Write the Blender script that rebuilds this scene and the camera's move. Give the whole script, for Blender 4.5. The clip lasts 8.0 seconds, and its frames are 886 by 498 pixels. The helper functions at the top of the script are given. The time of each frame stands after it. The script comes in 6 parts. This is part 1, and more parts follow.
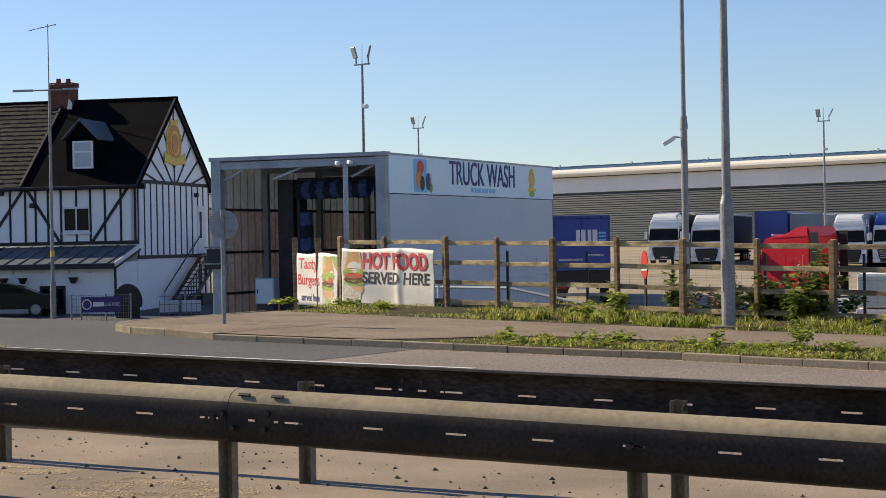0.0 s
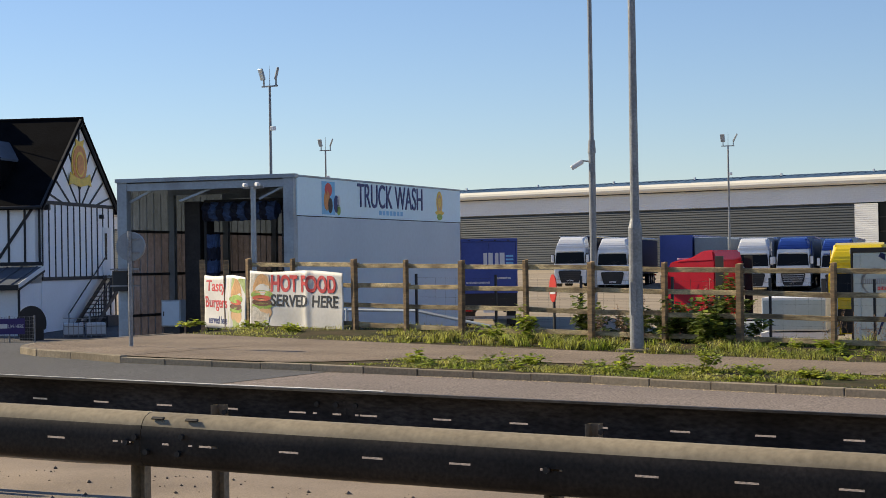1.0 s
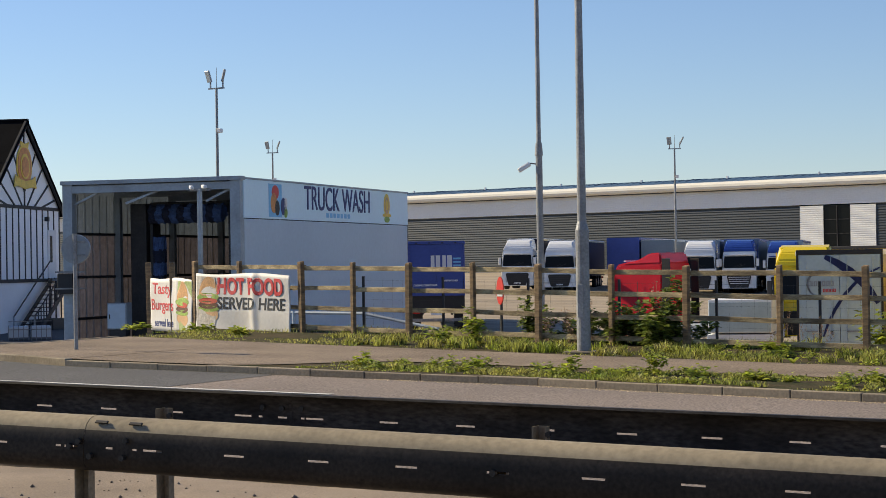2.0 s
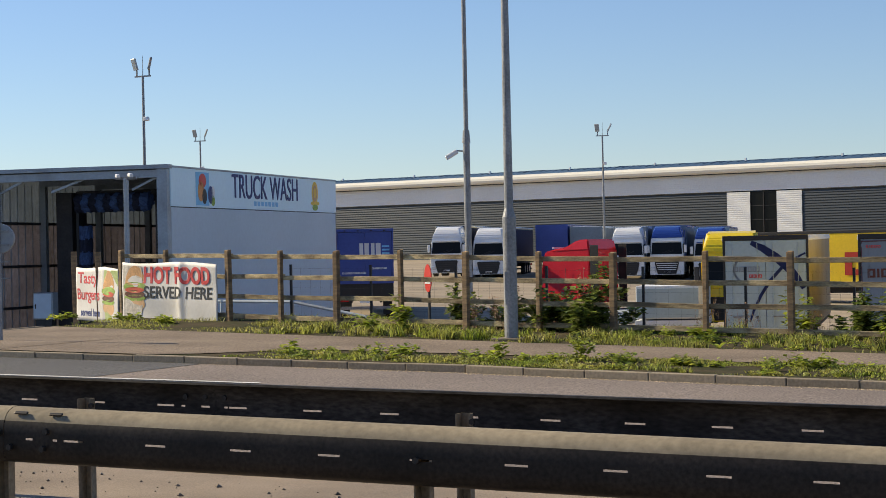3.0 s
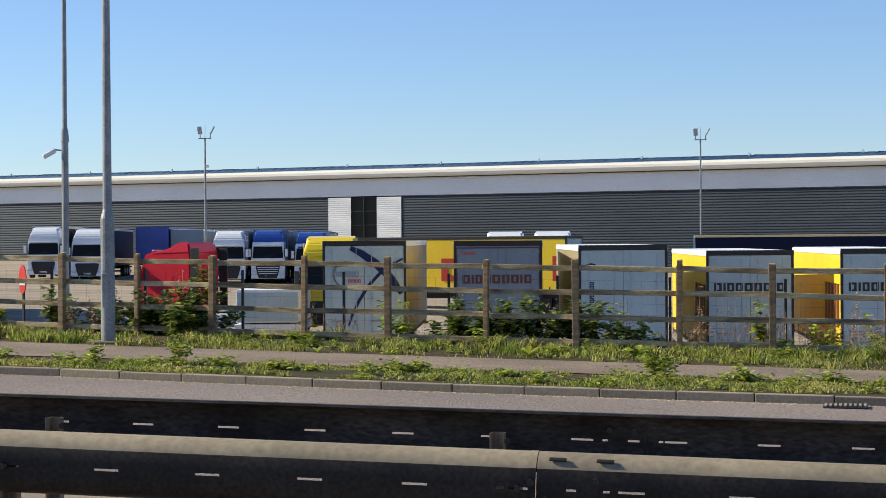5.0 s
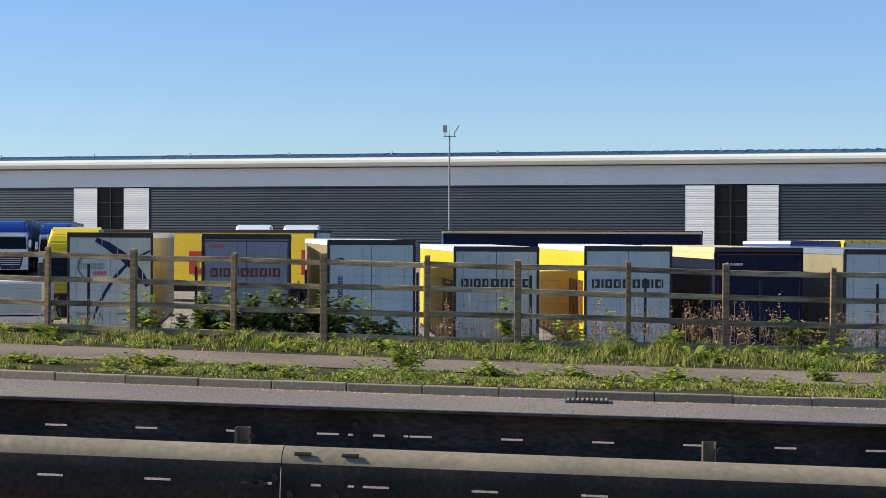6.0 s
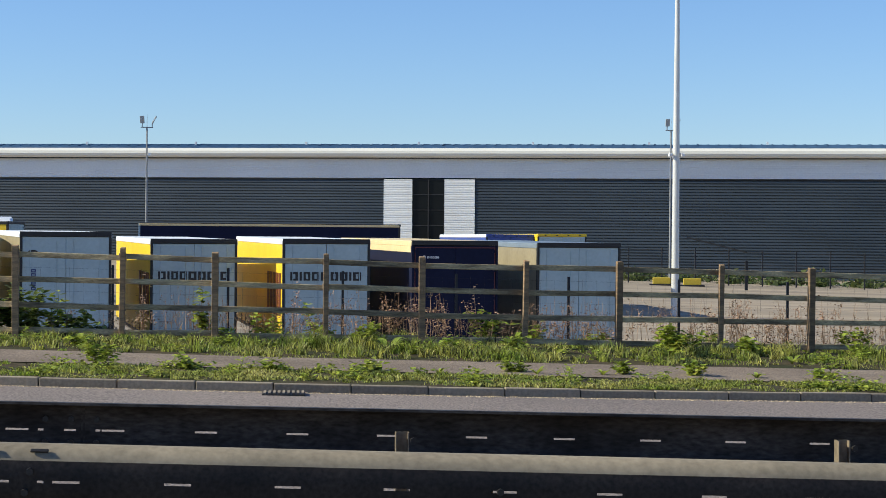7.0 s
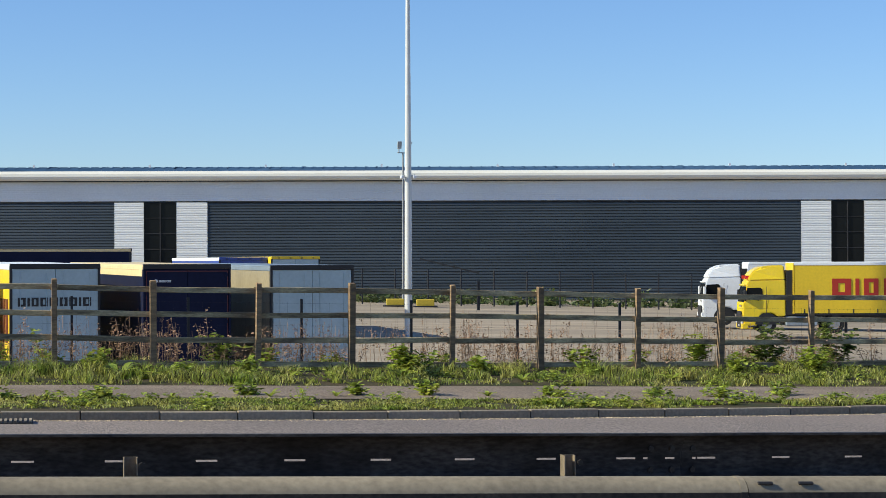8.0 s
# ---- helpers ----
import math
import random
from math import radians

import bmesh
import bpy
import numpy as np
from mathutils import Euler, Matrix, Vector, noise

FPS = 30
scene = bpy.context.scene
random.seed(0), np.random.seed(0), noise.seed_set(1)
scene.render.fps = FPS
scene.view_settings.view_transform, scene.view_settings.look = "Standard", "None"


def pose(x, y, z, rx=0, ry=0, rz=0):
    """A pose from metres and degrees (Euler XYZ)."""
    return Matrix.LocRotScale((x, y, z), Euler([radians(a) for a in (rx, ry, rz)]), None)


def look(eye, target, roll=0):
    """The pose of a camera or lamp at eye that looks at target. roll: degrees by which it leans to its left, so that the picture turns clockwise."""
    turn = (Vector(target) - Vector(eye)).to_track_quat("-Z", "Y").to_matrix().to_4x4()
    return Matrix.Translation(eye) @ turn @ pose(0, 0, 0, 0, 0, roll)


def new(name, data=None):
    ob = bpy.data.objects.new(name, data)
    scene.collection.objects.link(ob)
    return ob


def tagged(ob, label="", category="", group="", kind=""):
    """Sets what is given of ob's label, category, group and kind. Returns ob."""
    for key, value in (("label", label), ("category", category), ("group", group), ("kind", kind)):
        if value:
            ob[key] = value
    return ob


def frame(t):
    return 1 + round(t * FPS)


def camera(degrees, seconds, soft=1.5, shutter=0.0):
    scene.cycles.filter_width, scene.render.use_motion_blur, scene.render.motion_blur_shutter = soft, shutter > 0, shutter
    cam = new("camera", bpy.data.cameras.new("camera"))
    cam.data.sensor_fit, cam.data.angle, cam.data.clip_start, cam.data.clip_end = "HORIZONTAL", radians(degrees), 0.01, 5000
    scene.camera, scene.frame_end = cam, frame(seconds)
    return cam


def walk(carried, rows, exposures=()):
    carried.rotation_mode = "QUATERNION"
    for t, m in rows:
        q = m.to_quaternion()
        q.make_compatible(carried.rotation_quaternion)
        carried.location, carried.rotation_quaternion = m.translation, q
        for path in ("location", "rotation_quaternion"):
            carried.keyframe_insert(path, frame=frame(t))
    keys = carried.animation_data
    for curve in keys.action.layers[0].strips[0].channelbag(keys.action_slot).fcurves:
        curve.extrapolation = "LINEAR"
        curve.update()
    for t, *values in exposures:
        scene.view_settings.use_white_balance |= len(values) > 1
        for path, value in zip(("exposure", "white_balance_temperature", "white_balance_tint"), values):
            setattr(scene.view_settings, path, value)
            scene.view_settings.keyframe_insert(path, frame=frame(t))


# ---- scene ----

# ================= camera =================
EYE = 1.83
cam = camera(26.0, 8.0, soft=0.62)
ROWS = [  # seconds, eye aside, forward and up, rx, ry, rz
    (0.0, 0.019, -0.038, 0.003, 89.817, 1.074, 30.653),
    (0.5, -0.013, -0.045, 0.003, 90.251, 0.992, 29.181),
    (1.0, -0.042, -0.041, 0.005, 90.448, 0.885, 27.854),
    (1.5, -0.058, -0.023, 0.004, 90.540, 0.806, 26.929),
    (1.7, -0.058, -0.015, 0.004, 90.568, 0.835, 26.652),
    (2.8, -0.035, 0.026, 0.001, 90.141, 1.170, 24.821),
    (3.0, -0.032, 0.034, 0.001, 90.092, 1.214, 24.182),
    (3.5, -0.022, 0.041, 0.001, 90.078, 1.068, 22.029),
    (4.0, -0.011, 0.038, 0.002, 90.154, 0.882, 19.056),
    (4.5, -0.001, 0.030, -0.001, 90.130, 0.693, 15.614),
    (4.7, 0.000, 0.030, -0.001, 90.097, 0.591, 14.293),
    (5.8, 0.009, 0.032, 0.001, 89.878, -0.115, 6.553),
    (6.0, 0.010, 0.032, 0.001, 89.847, -0.248, 4.852),
    (6.5, 0.022, 0.022, -0.000, 89.712, -0.389, 0.197),
    (7.0, 0.032, 0.009, -0.002, 89.687, -0.437, -4.114),
    (7.5, 0.043, -0.004, -0.006, 89.946, -0.213, -8.398),
    (8.0, 0.058, -0.015, -0.010, 90.378, 0.153, -12.041),
]
walk(cam, [(t, pose(sx, sy, EYE + sz, rx, ry, rz)) for t, sx, sy, sz, rx, ry, rz in ROWS],
     exposures=[(0.0, 0.43, 7150, 8), (1.0, 0.38, 7100, 7), (1.5, 0.37, 7100, 7), (3.5, 0.37, 6950, 6), (4.0, 0.57, 6800, 5), (4.5, 0.55, 6600, 5), (6.0, 0.46, 6100, 4), (8.0, 0.41, 5950, 2)])

# ================= light =================
SUN_EL, SUN_BACK = 31.0, -0.5         # height, and degrees by which the sun stands beyond the line of the road
to_sun = Vector((-math.cos(radians(SUN_BACK)) * math.cos(radians(SUN_EL)),
                 math.sin(radians(SUN_BACK)) * math.cos(radians(SUN_EL)), math.sin(radians(SUN_EL))))
sun = new("sun", bpy.data.lights.new("sun", "SUN"))
sun.data.energy, sun.data.angle, sun.data.color = 5.0, radians(0.5), (1.0, 0.87, 0.66)
sun.matrix_world = look(to_sun * 100, (0, 0, 0))
world = bpy.data.worlds.new("sky")
scene.world = world
world.use_nodes = True
wn = world.node_tree.nodes
sky = wn.new("ShaderNodeTexSky")
sky.sky_type, sky.sun_disc = "NISHITA", False
sky.sun_elevation = radians(SUN_EL)
sky.sun_rotation = math.atan2(to_sun.x, to_sun.y)
sky.air_density, sky.dust_density, sky.ozone_density = 1.0, 0.0, 2.0
wn["Background"].inputs[1].default_value = 0.077
deep = wn.new("ShaderNodeMix")                  # the clear blue of the morning
deep.data_type, deep.blend_type = "RGBA", "MULTIPLY"
deep.inputs[0].default_value, deep.inputs[7].default_value = 1.0, (0.85, 0.968, 1.31, 1)
world.node_tree.links.new(sky.outputs[0], deep.inputs[6])
world.node_tree.links.new(deep.outputs[2], wn["Background"].inputs[0])

# ================= materials =================
def mat(name, color, rough=0.6, metal=0.0, var=0.15, scale=3.0, fine=40.0, bump=0.0, color2=None, grime=0.0, spec=0.5,
        island=0.0, objvar=0.0, stretch=(1, 1, 1), lo=0.35, hi=0.65):
    """A surface with variation at two scales: slow stains between color and color2, fine grain, and a little relief."""
    m = bpy.data.materials.new(name)
    m.use_nodes = True
    n, l = m.node_tree.nodes, m.node_tree.links
    b = n["Principled BSDF"]
    co = n.new("ShaderNodeTexCoord")
    mp = n.new("ShaderNodeMapping")
    mp.inputs["Scale"].default_value = stretch
    l.new(co.outputs["Object"], mp.inputs[0])
    big, small = n.new("ShaderNodeTexNoise"), n.new("ShaderNodeTexNoise")
    big.inputs["Scale"].default_value, small.inputs["Scale"].default_value = scale, fine
    big.inputs["Detail"].default_value, small.inputs["Detail"].default_value = 5, 3
    for t in (big, small):
        l.new(mp.outputs[0], t.inputs["Vector"])
    ramp = n.new("ShaderNodeMapRange")
    ramp.inputs[1].default_value, ramp.inputs[2].default_value = lo, hi
    l.new(big.outputs[0], ramp.inputs[0])
    mix = n.new("ShaderNodeMix")
    mix.data_type = "RGBA"
    c2 = color2 or tuple(c * (1 - var) for c in color)
    mix.inputs[6].default_value, mix.inputs[7].default_value = (*color, 1), (*c2, 1)
    l.new(ramp.outputs[0], mix.inputs[0])
    val = n.new("ShaderNodeMapRange")
    val.inputs[1].default_value, val.inputs[2].default_value = 0.25, 0.75
    val.inputs[3].default_value, val.inputs[4].default_value = 1 - var, 1 + var
    l.new(small.outputs[0], val.inputs[0])
    hsv = n.new("ShaderNodeHueSaturation")
    l.new(mix.outputs[2], hsv.inputs["Color"])
    last = val.outputs[0]
    for amount, node, out in ((island, "ShaderNodeNewGeometry", "Random Per Island"), (objvar, "ShaderNodeObjectInfo", "Random")):
        if amount:
            src = n.new(node)
            r = n.new("ShaderNodeMapRange")
            r.inputs[3].default_value, r.inputs[4].default_value = 1 - amount, 1 + amount
            l.new(src.outputs[out], r.inputs[0])
            mul = n.new("ShaderNodeMath")
            mul.operation = "MULTIPLY"
            l.new(last, mul.inputs[0])
            l.new(r.outputs[0], mul.inputs[1])
            last = mul.outputs[0]
    l.new(last, hsv.inputs["Value"])
    l.new(hsv.outputs[0], b.inputs["Base Color"])
    b.inputs["Roughness"].default_value, b.inputs["Metallic"].default_value = rough, metal
    b.inputs["Specular IOR Level"].default_value = spec
    if bump:
        bn = n.new("ShaderNodeBump")
        bn.inputs["Strength"].default_value, bn.inputs["Distance"].default_value = min(1, bump), 0.02
        l.new(small.outputs[0], bn.inputs["Height"])
        l.new(bn.outputs[0], b.inputs["Normal"])
    return m


def leaf_mat(name, color, color2, island=0.35):
    m = mat(name, color, 0.5, 0, 0.12, 1.2, 30, 0, color2, island=island)
    n, l = m.node_tree.nodes, m.node_tree.links
    b = n["Principled BSDF"]
    tr = n.new("ShaderNodeBsdfTranslucent")
    src = b.inputs["Base Color"].links[0].from_socket
    l.new(src, tr.inputs[0])
    mixs = n.new("ShaderNodeMixShader")
    mixs.inputs[0].default_value = 0.45
    l.new(b.outputs[0], mixs.inputs[1])
    l.new(tr.outputs[0], mixs.inputs[2])
    l.new(mixs.outputs[0], n["Material Output"].inputs[0])
    return m


def asphalt(name, color, color2, scale=0.25):
    return mat(name, color, 0.92, 0, 0.62, scale, 34, 1.0, color2, spec=0.25)


M = dict(
    road=asphalt("road_surface", (0.265, 0.218, 0.188), (0.21, 0.175, 0.155)),
    lane=asphalt("lane_surface", (0.12, 0.118, 0.118), (0.095, 0.094, 0.095)),
    reserve=mat("reserve_ground", (0.35, 0.28, 0.215), 0.95, 0, 0.28, 0.8, 90, 0.35, (0.235, 0.19, 0.15), spec=0.2),
    path=asphalt("footpath_surface", (0.275, 0.215, 0.16), (0.20, 0.155, 0.115), 0.6),
    kerb=mat("kerb_concrete", (0.33, 0.275, 0.20), 0.9, 0, 0.22, 1.5, 26, 0.25, (0.18, 0.15, 0.11), objvar=0.16, spec=0.25),
    soil=mat("verge_soil", (0.085, 0.065, 0.038), 0.95, 0, 0.45, 1.2, 20, 0.8, (0.045, 0.048, 0.02), spec=0.1),
    yard=mat("yard_concrete", (0.40, 0.325, 0.235), 0.9, 0, 0.24, 0.35, 2.5, 0.3, (0.27, 0.225, 0.17), spec=0.2, stretch=(0.14, 1, 1)),
    # near beam: shade put into the dark face, sunlight into the pale top
    rail=mat("grimy_shaded_galvanised_steel", (0.034, 0.026, 0.020), 0.5, 0.0, 0.55, 2.0, 45, 0.0, (0.015, 0.012, 0.010), spec=0.22),
    rail_top=mat("sunlit_galvanised_steel", (0.35, 0.29, 0.20), 0.75, 0.0, 0.2, 1.1, 26, 0.0, (0.24, 0.20, 0.14), spec=0.2),
    post_steel=mat("galvanised_post", (0.30, 0.24, 0.16), 0.7, 0.0, 0.3, 3, 40, 0.0, (0.17, 0.135, 0.09)),
    bolt=mat("bolt_steel", (0.05, 0.045, 0.04), 0.5, 0.6, 0.2, 8, 60),
    galv=mat("galvanised_pole", (0.31, 0.315, 0.32), 0.5, 0.25, 0.25, 2.0, 25, 0.1, (0.20, 0.205, 0.215)),
    mast=mat("pale_mast_steel", (0.62, 0.62, 0.60), 0.45, 0.2, 0.08, 1.0, 20),
    wood=mat("weathered_timber", (0.34, 0.22, 0.11), 0.85, 0, 0.3, 1.4, 16, 0.5, (0.13, 0.088, 0.055), objvar=0.22, stretch=(1, 1, 7)),
    wood_rail=mat("weathered_timber_rail", (0.52, 0.41, 0.23), 0.85, 0, 0.4, 1.6, 16, 0.5, (0.17, 0.125, 0.072), objvar=0.22, stretch=(1, 7, 7)),
    white=mat("white_painted_metal", (0.78, 0.79, 0.80), 0.45, 0, 0.05, 0.8, 20, 0, (0.70, 0.71, 0.72)),
    clad_white=mat("pale_cladding", (0.80, 0.805, 0.79), 0.5, 0.0, 0.05, 0.15, 6, 0, (0.74, 0.745, 0.73)),
    clad_dark=mat("anthracite_cladding", (0.050, 0.062, 0.074), 0.45, 0.0, 0.12, 0.12, 5, 0, (0.038, 0.048, 0.058)),
    gutter=mat("cream_fascia", (0.80, 0.77, 0.68), 0.45, 0, 0.05, 0.3, 8),
    roof_blue=mat("roof_sheet", (0.035, 0.075, 0.145), 0.7, 0.0, 0.25, 0.06, 3, 0, (0.07, 0.13, 0.22), spec=0.08, stretch=(0.35, 1, 1)),
    roof_seam=mat("roof_seam_sheet", (0.05, 0.10, 0.18), 0.7, 0.0, 0.2, 0.1, 4, 0, (0.03, 0.06, 0.11), island=0.5, spec=0.1),
    glass_dark=mat("dark_window_glass", (0.010, 0.011, 0.012), 0.12, 0, 0.1, 1, 10, spec=0.12),
    black=mat("black_plastic", (0.018, 0.018, 0.020), 0.55, 0, 0.25, 3, 40),
    rubber=mat("tyre_rubber", (0.022, 0.022, 0.023), 0.9, 0, 0.25, 6, 60),
    rim=mat("wheel_rim", (0.38, 0.38, 0.38), 0.45, 0.5, 0.2, 5, 30),
    tw_wall=mat("grey_wash_cladding", (0.50, 0.60, 0.69), 0.45, 0.0, 0.04, 0.3, 6, 0, (0.46, 0.56, 0.65)),
    tw_frame=mat("grey_steel_trim", (0.40, 0.46, 0.51), 0.5, 0.2, 0.1, 1, 12, 0, (0.28, 0.31, 0.34)),
    tw_sign=mat("pale_blue_sign", (0.70, 0.90, 1.0), 0.4, 0, 0.03, 0.3, 8),
    tw_poly=mat("brown_polycarbonate", (0.115, 0.095, 0.09), 0.4, 0, 0.2, 0.6, 8, 0, (0.075, 0.066, 0.066)),
    tw_dark=mat("dark_machine_steel", (0.05, 0.045, 0.045), 0.6, 0.2, 0.3, 1.5, 12, 0, (0.03, 0.03, 0.033)),
    brush_blue=mat("blue_brush_bristle", (0.05, 0.10, 0.24), 0.8, 0, 0.4, 5, 40, 0.6),
    brush_dark=mat("navy_brush_bristle", (0.012, 0.018, 0.045), 0.85, 0, 0.4, 5, 40, 0.6),
    letter_navy=mat("navy_lettering", (0.022, 0.038, 0.17), 0.5, 0, 0.1),
    letter_cyan=mat("faded_blue_lettering", (0.22, 0.56, 0.86), 0.5, 0, 0.1),
    letter_red=mat("red_lettering", (0.68, 0.075, 0.075), 0.5, 0, 0.2, 2, 15),
    print_red=mat("deep_red_print", (0.42, 0.028, 0.014), 0.5, 0, 0.1),
    letter_black=mat("black_lettering", (0.02, 0.02, 0.022), 0.5, 0, 0.1),
    gold=mat("gold_emblem_paint", (0.90, 0.62, 0.10), 0.5, 0, 0.15, 4, 20),
    orange=mat("orange_emblem_paint", (0.80, 0.32, 0.09), 0.5, 0, 0.2, 4, 20),
    render_white=mat("white_render", (0.94, 0.95, 0.95), 0.7, 0, 0.03, 0.6, 12, 0.1, (0.90, 0.91, 0.91)),
    timber_black=mat("black_painted_timber", (0.016, 0.016, 0.018), 0.6, 0, 0.25, 2, 20),
    slate=mat("black_slate_roof", (0.0045, 0.0048, 0.006), 0.95, 0, 0.3, 1.0, 14, 0.5, (0.007, 0.0075, 0.009), spec=0.03),
    tile_brown=mat("brown_roof_tile", (0.052, 0.044, 0.038), 0.9, 0, 0.3, 0.8, 10, 0.5, (0.032, 0.028, 0.025), island=0.3, spec=0.2),
    brick=mat("red_brown_brick", (0.19, 0.075, 0.05), 0.9, 0, 0.25, 2, 14, 0.5, (0.12, 0.05, 0.04), island=0.3, spec=0.2),
    mortar=mat("mortar", (0.16, 0.11, 0.09), 0.95, 0, 0.2, 3, 30),
    leanto=mat("blue_grey_lead_roof", (0.10, 0.12, 0.15), 0.6, 0.1, 0.2, 0.8, 12, 0, (0.07, 0.085, 0.11)),
    yellow=mat("yellow_curtain", (0.80, 0.56, 0.02), 0.45, 0, 0.07, 0.5, 8, 0.1, (0.74, 0.50, 0.02)),
    yellow_cab=mat("yellow_cab_paint", (0.82, 0.60, 0.02), 0.25, 0, 0.05, 0.8, 8),
    door_grey=mat("silver_trailer_door", (0.42, 0.52, 0.555), 0.24, 0.0, 0.06, 0.8, 10, 0, (0.36, 0.455, 0.49)),
    door_dull=mat("dull_grey_trailer_door", (0.215, 0.258, 0.305), 0.45, 0.0, 0.08, 0.8, 10, 0, (0.18, 0.218, 0.26)),
    trailer_white=mat("white_trailer_roof", (0.80, 0.82, 0.83), 0.5, 0, 0.05, 0.4, 10),
    beige=mat("beige_trailer_side", (0.33, 0.28, 0.18), 0.5, 0, 0.12, 0.6, 8, 0, (0.26, 0.22, 0.14)),
    navy=mat("navy_curtain", (0.008, 0.011, 0.034), 0.6, 0, 0.15, 0.6, 8, 0, (0.011, 0.014, 0.040), spec=0.12),
    maroon=mat("maroon_frame", (0.09, 0.012, 0.02), 0.5, 0, 0.15),
    cream=mat("cream_curtain", (0.76, 0.60, 0.32), 0.5, 0, 0.08, 0.6, 8),
    blue=mat("blue_curtain", (0.048, 0.085, 0.34), 0.45, 0, 0.1, 0.5, 8, 0, (0.04, 0.07, 0.28)),
    blue_cab=mat("blue_cab_paint", (0.025, 0.07, 0.32), 0.25, 0, 0.08),
    red_cab=mat("red_cab_paint", (0.62, 0.022, 0.034), 0.25, 0, 0.08),
    white_cab=mat("white_cab_paint", (0.80, 0.81, 0.82), 0.25, 0, 0.05, 0.8, 10),
    purple=mat("purple_banner_cloth", (0.055, 0.035, 0.17), 0.6, 0, 0.1, 2, 20),
    banner=mat("white_banner_vinyl", (0.70, 0.68, 0.65), 0.6, 0, 0.06, 1.2, 14, 0.0, (0.60, 0.575, 0.54)),
    bun=mat("printed_bun", (0.66, 0.36, 0.15), 0.55, 0, 0.2, 5, 30), bun_pale=mat("printed_pale_bun", (0.68, 0.42, 0.22), 0.55, 0, 0.15, 4, 25),
    lettuce=mat("printed_lettuce", (0.36, 0.52, 0.10), 0.55, 0, 0.35, 8, 40), patty=mat("printed_patty", (0.16, 0.065, 0.035), 0.6, 0, 0.3, 8, 40),
    tomato=mat("printed_tomato", (0.62, 0.10, 0.05), 0.55, 0, 0.2, 6, 30), green_pale=mat("printed_green_ground", (0.42, 0.48, 0.22), 0.55, 0, 0.25, 3, 20, 0, (0.30, 0.38, 0.12)),
    print_dusk=mat("printed_brown_ground", (0.50, 0.42, 0.32), 0.55, 0, 0.3, 3, 20, 0, (0.66, 0.62, 0.55)),
    sign_red=mat("red_sign_face", (0.72, 0.055, 0.04), 0.4, 0, 0.06), sign_grey=mat("grey_sign_back", (0.30, 0.33, 0.36), 0.5, 0.3, 0.1, 2, 20),
    car_black=mat("black_car_paint", (0.008, 0.009, 0.011), 0.2, 0.0, 0.1, 2, 20, spec=0.3),
    lamp_clear=mat("lamp_lens", (0.75, 0.77, 0.78), 0.15, 0, 0.05), lamp_red=mat("red_lamp_lens", (0.50, 0.02, 0.02), 0.2, 0, 0.1),
    paint_white=mat("road_paint", (0.70, 0.69, 0.66), 0.8, 0, 0.15, 2, 25, 0.2, (0.52, 0.50, 0.47)),
    plastic_white=mat("white_plastic_tank", (0.62, 0.70, 0.76), 0.4, 0, 0.08),
    stalk=mat("dry_stalk", (0.38, 0.235, 0.15), 0.9, 0, 0.3, 2, 20, 0, (0.27, 0.19, 0.115), island=0.4),
    grass=leaf_mat("grass_blade", (0.20, 0.255, 0.03), (0.42, 0.385, 0.11), 0.9),
    leaf=leaf_mat("weed_leaf", (0.24, 0.32, 0.035), (0.42, 0.43, 0.07), 0.8),
    leaf_dark=leaf_mat("bramble_leaf", (0.115, 0.165, 0.03), (0.24, 0.27, 0.06), 0.85),
    hedge=leaf_mat("far_scrub_leaf", (0.07, 0.105, 0.03), (0.11, 0.13, 0.04)),
    grit=mat("tan_grit", (0.60, 0.47, 0.30), 0.95, 0, 0.2, 3, 30, 0.3, (0.46, 0.36, 0.23), island=0.35, spec=0.2),
    gravel=mat("loose_stone", (0.20, 0.165, 0.13), 0.9, 0, 0.2, 3, 30, 0.3, (0.12, 0.10, 0.085), island=0.4, spec=0.2),
    iron=mat("cast_iron_grate", (0.05, 0.047, 0.045), 0.7, 0.4, 0.2, 5, 40),
    yellow_bar=mat("yellow_barrier_paint", (0.55, 0.40, 0.03), 0.6, 0, 0.15, 1, 10),
)

# ================= builders =================
def link(name, bm, material, parent=None, smooth=False):
    me = bpy.data.meshes.new(name)
    bm.to_mesh(me)
    bm.free()
    me.materials.append(material)
    if smooth:
        me.shade_smooth()
    ob = new(name, me)
    if parent:
        ob.parent = parent
    return ob


def part(name, bm, material, parent, label="", smooth=False):
    ob = link(name, bm, material, parent, smooth)
    if label:
        ob["label"] = label
    return ob


def thing(name, m, label, category, group="", kind=""):
    ob = new(name)
    ob.empty_display_size = 0.2
    ob.matrix_basis = m
    return tagged(ob, label, category, group, kind)


def box(x0, x1, y0, y1, z0, z1, bevel=0.0, bm=None):
    bm = bm or bmesh.new()
    v = bmesh.ops.create_cube(bm, size=1.0)["verts"]
    for q in v:
        q.co = Vector(((x0 + x1) / 2 + q.co.x * (x1 - x0), (y0 + y1) / 2 + q.co.y * (y1 - y0), (z0 + z1) / 2 + q.co.z * (z1 - z0)))
    if bevel:
        es = list({e for q in v for e in q.link_edges})
        bmesh.ops.bevel(bm, geom=es, offset=bevel, segments=2, profile=0.5, affect="EDGES")
    return bm


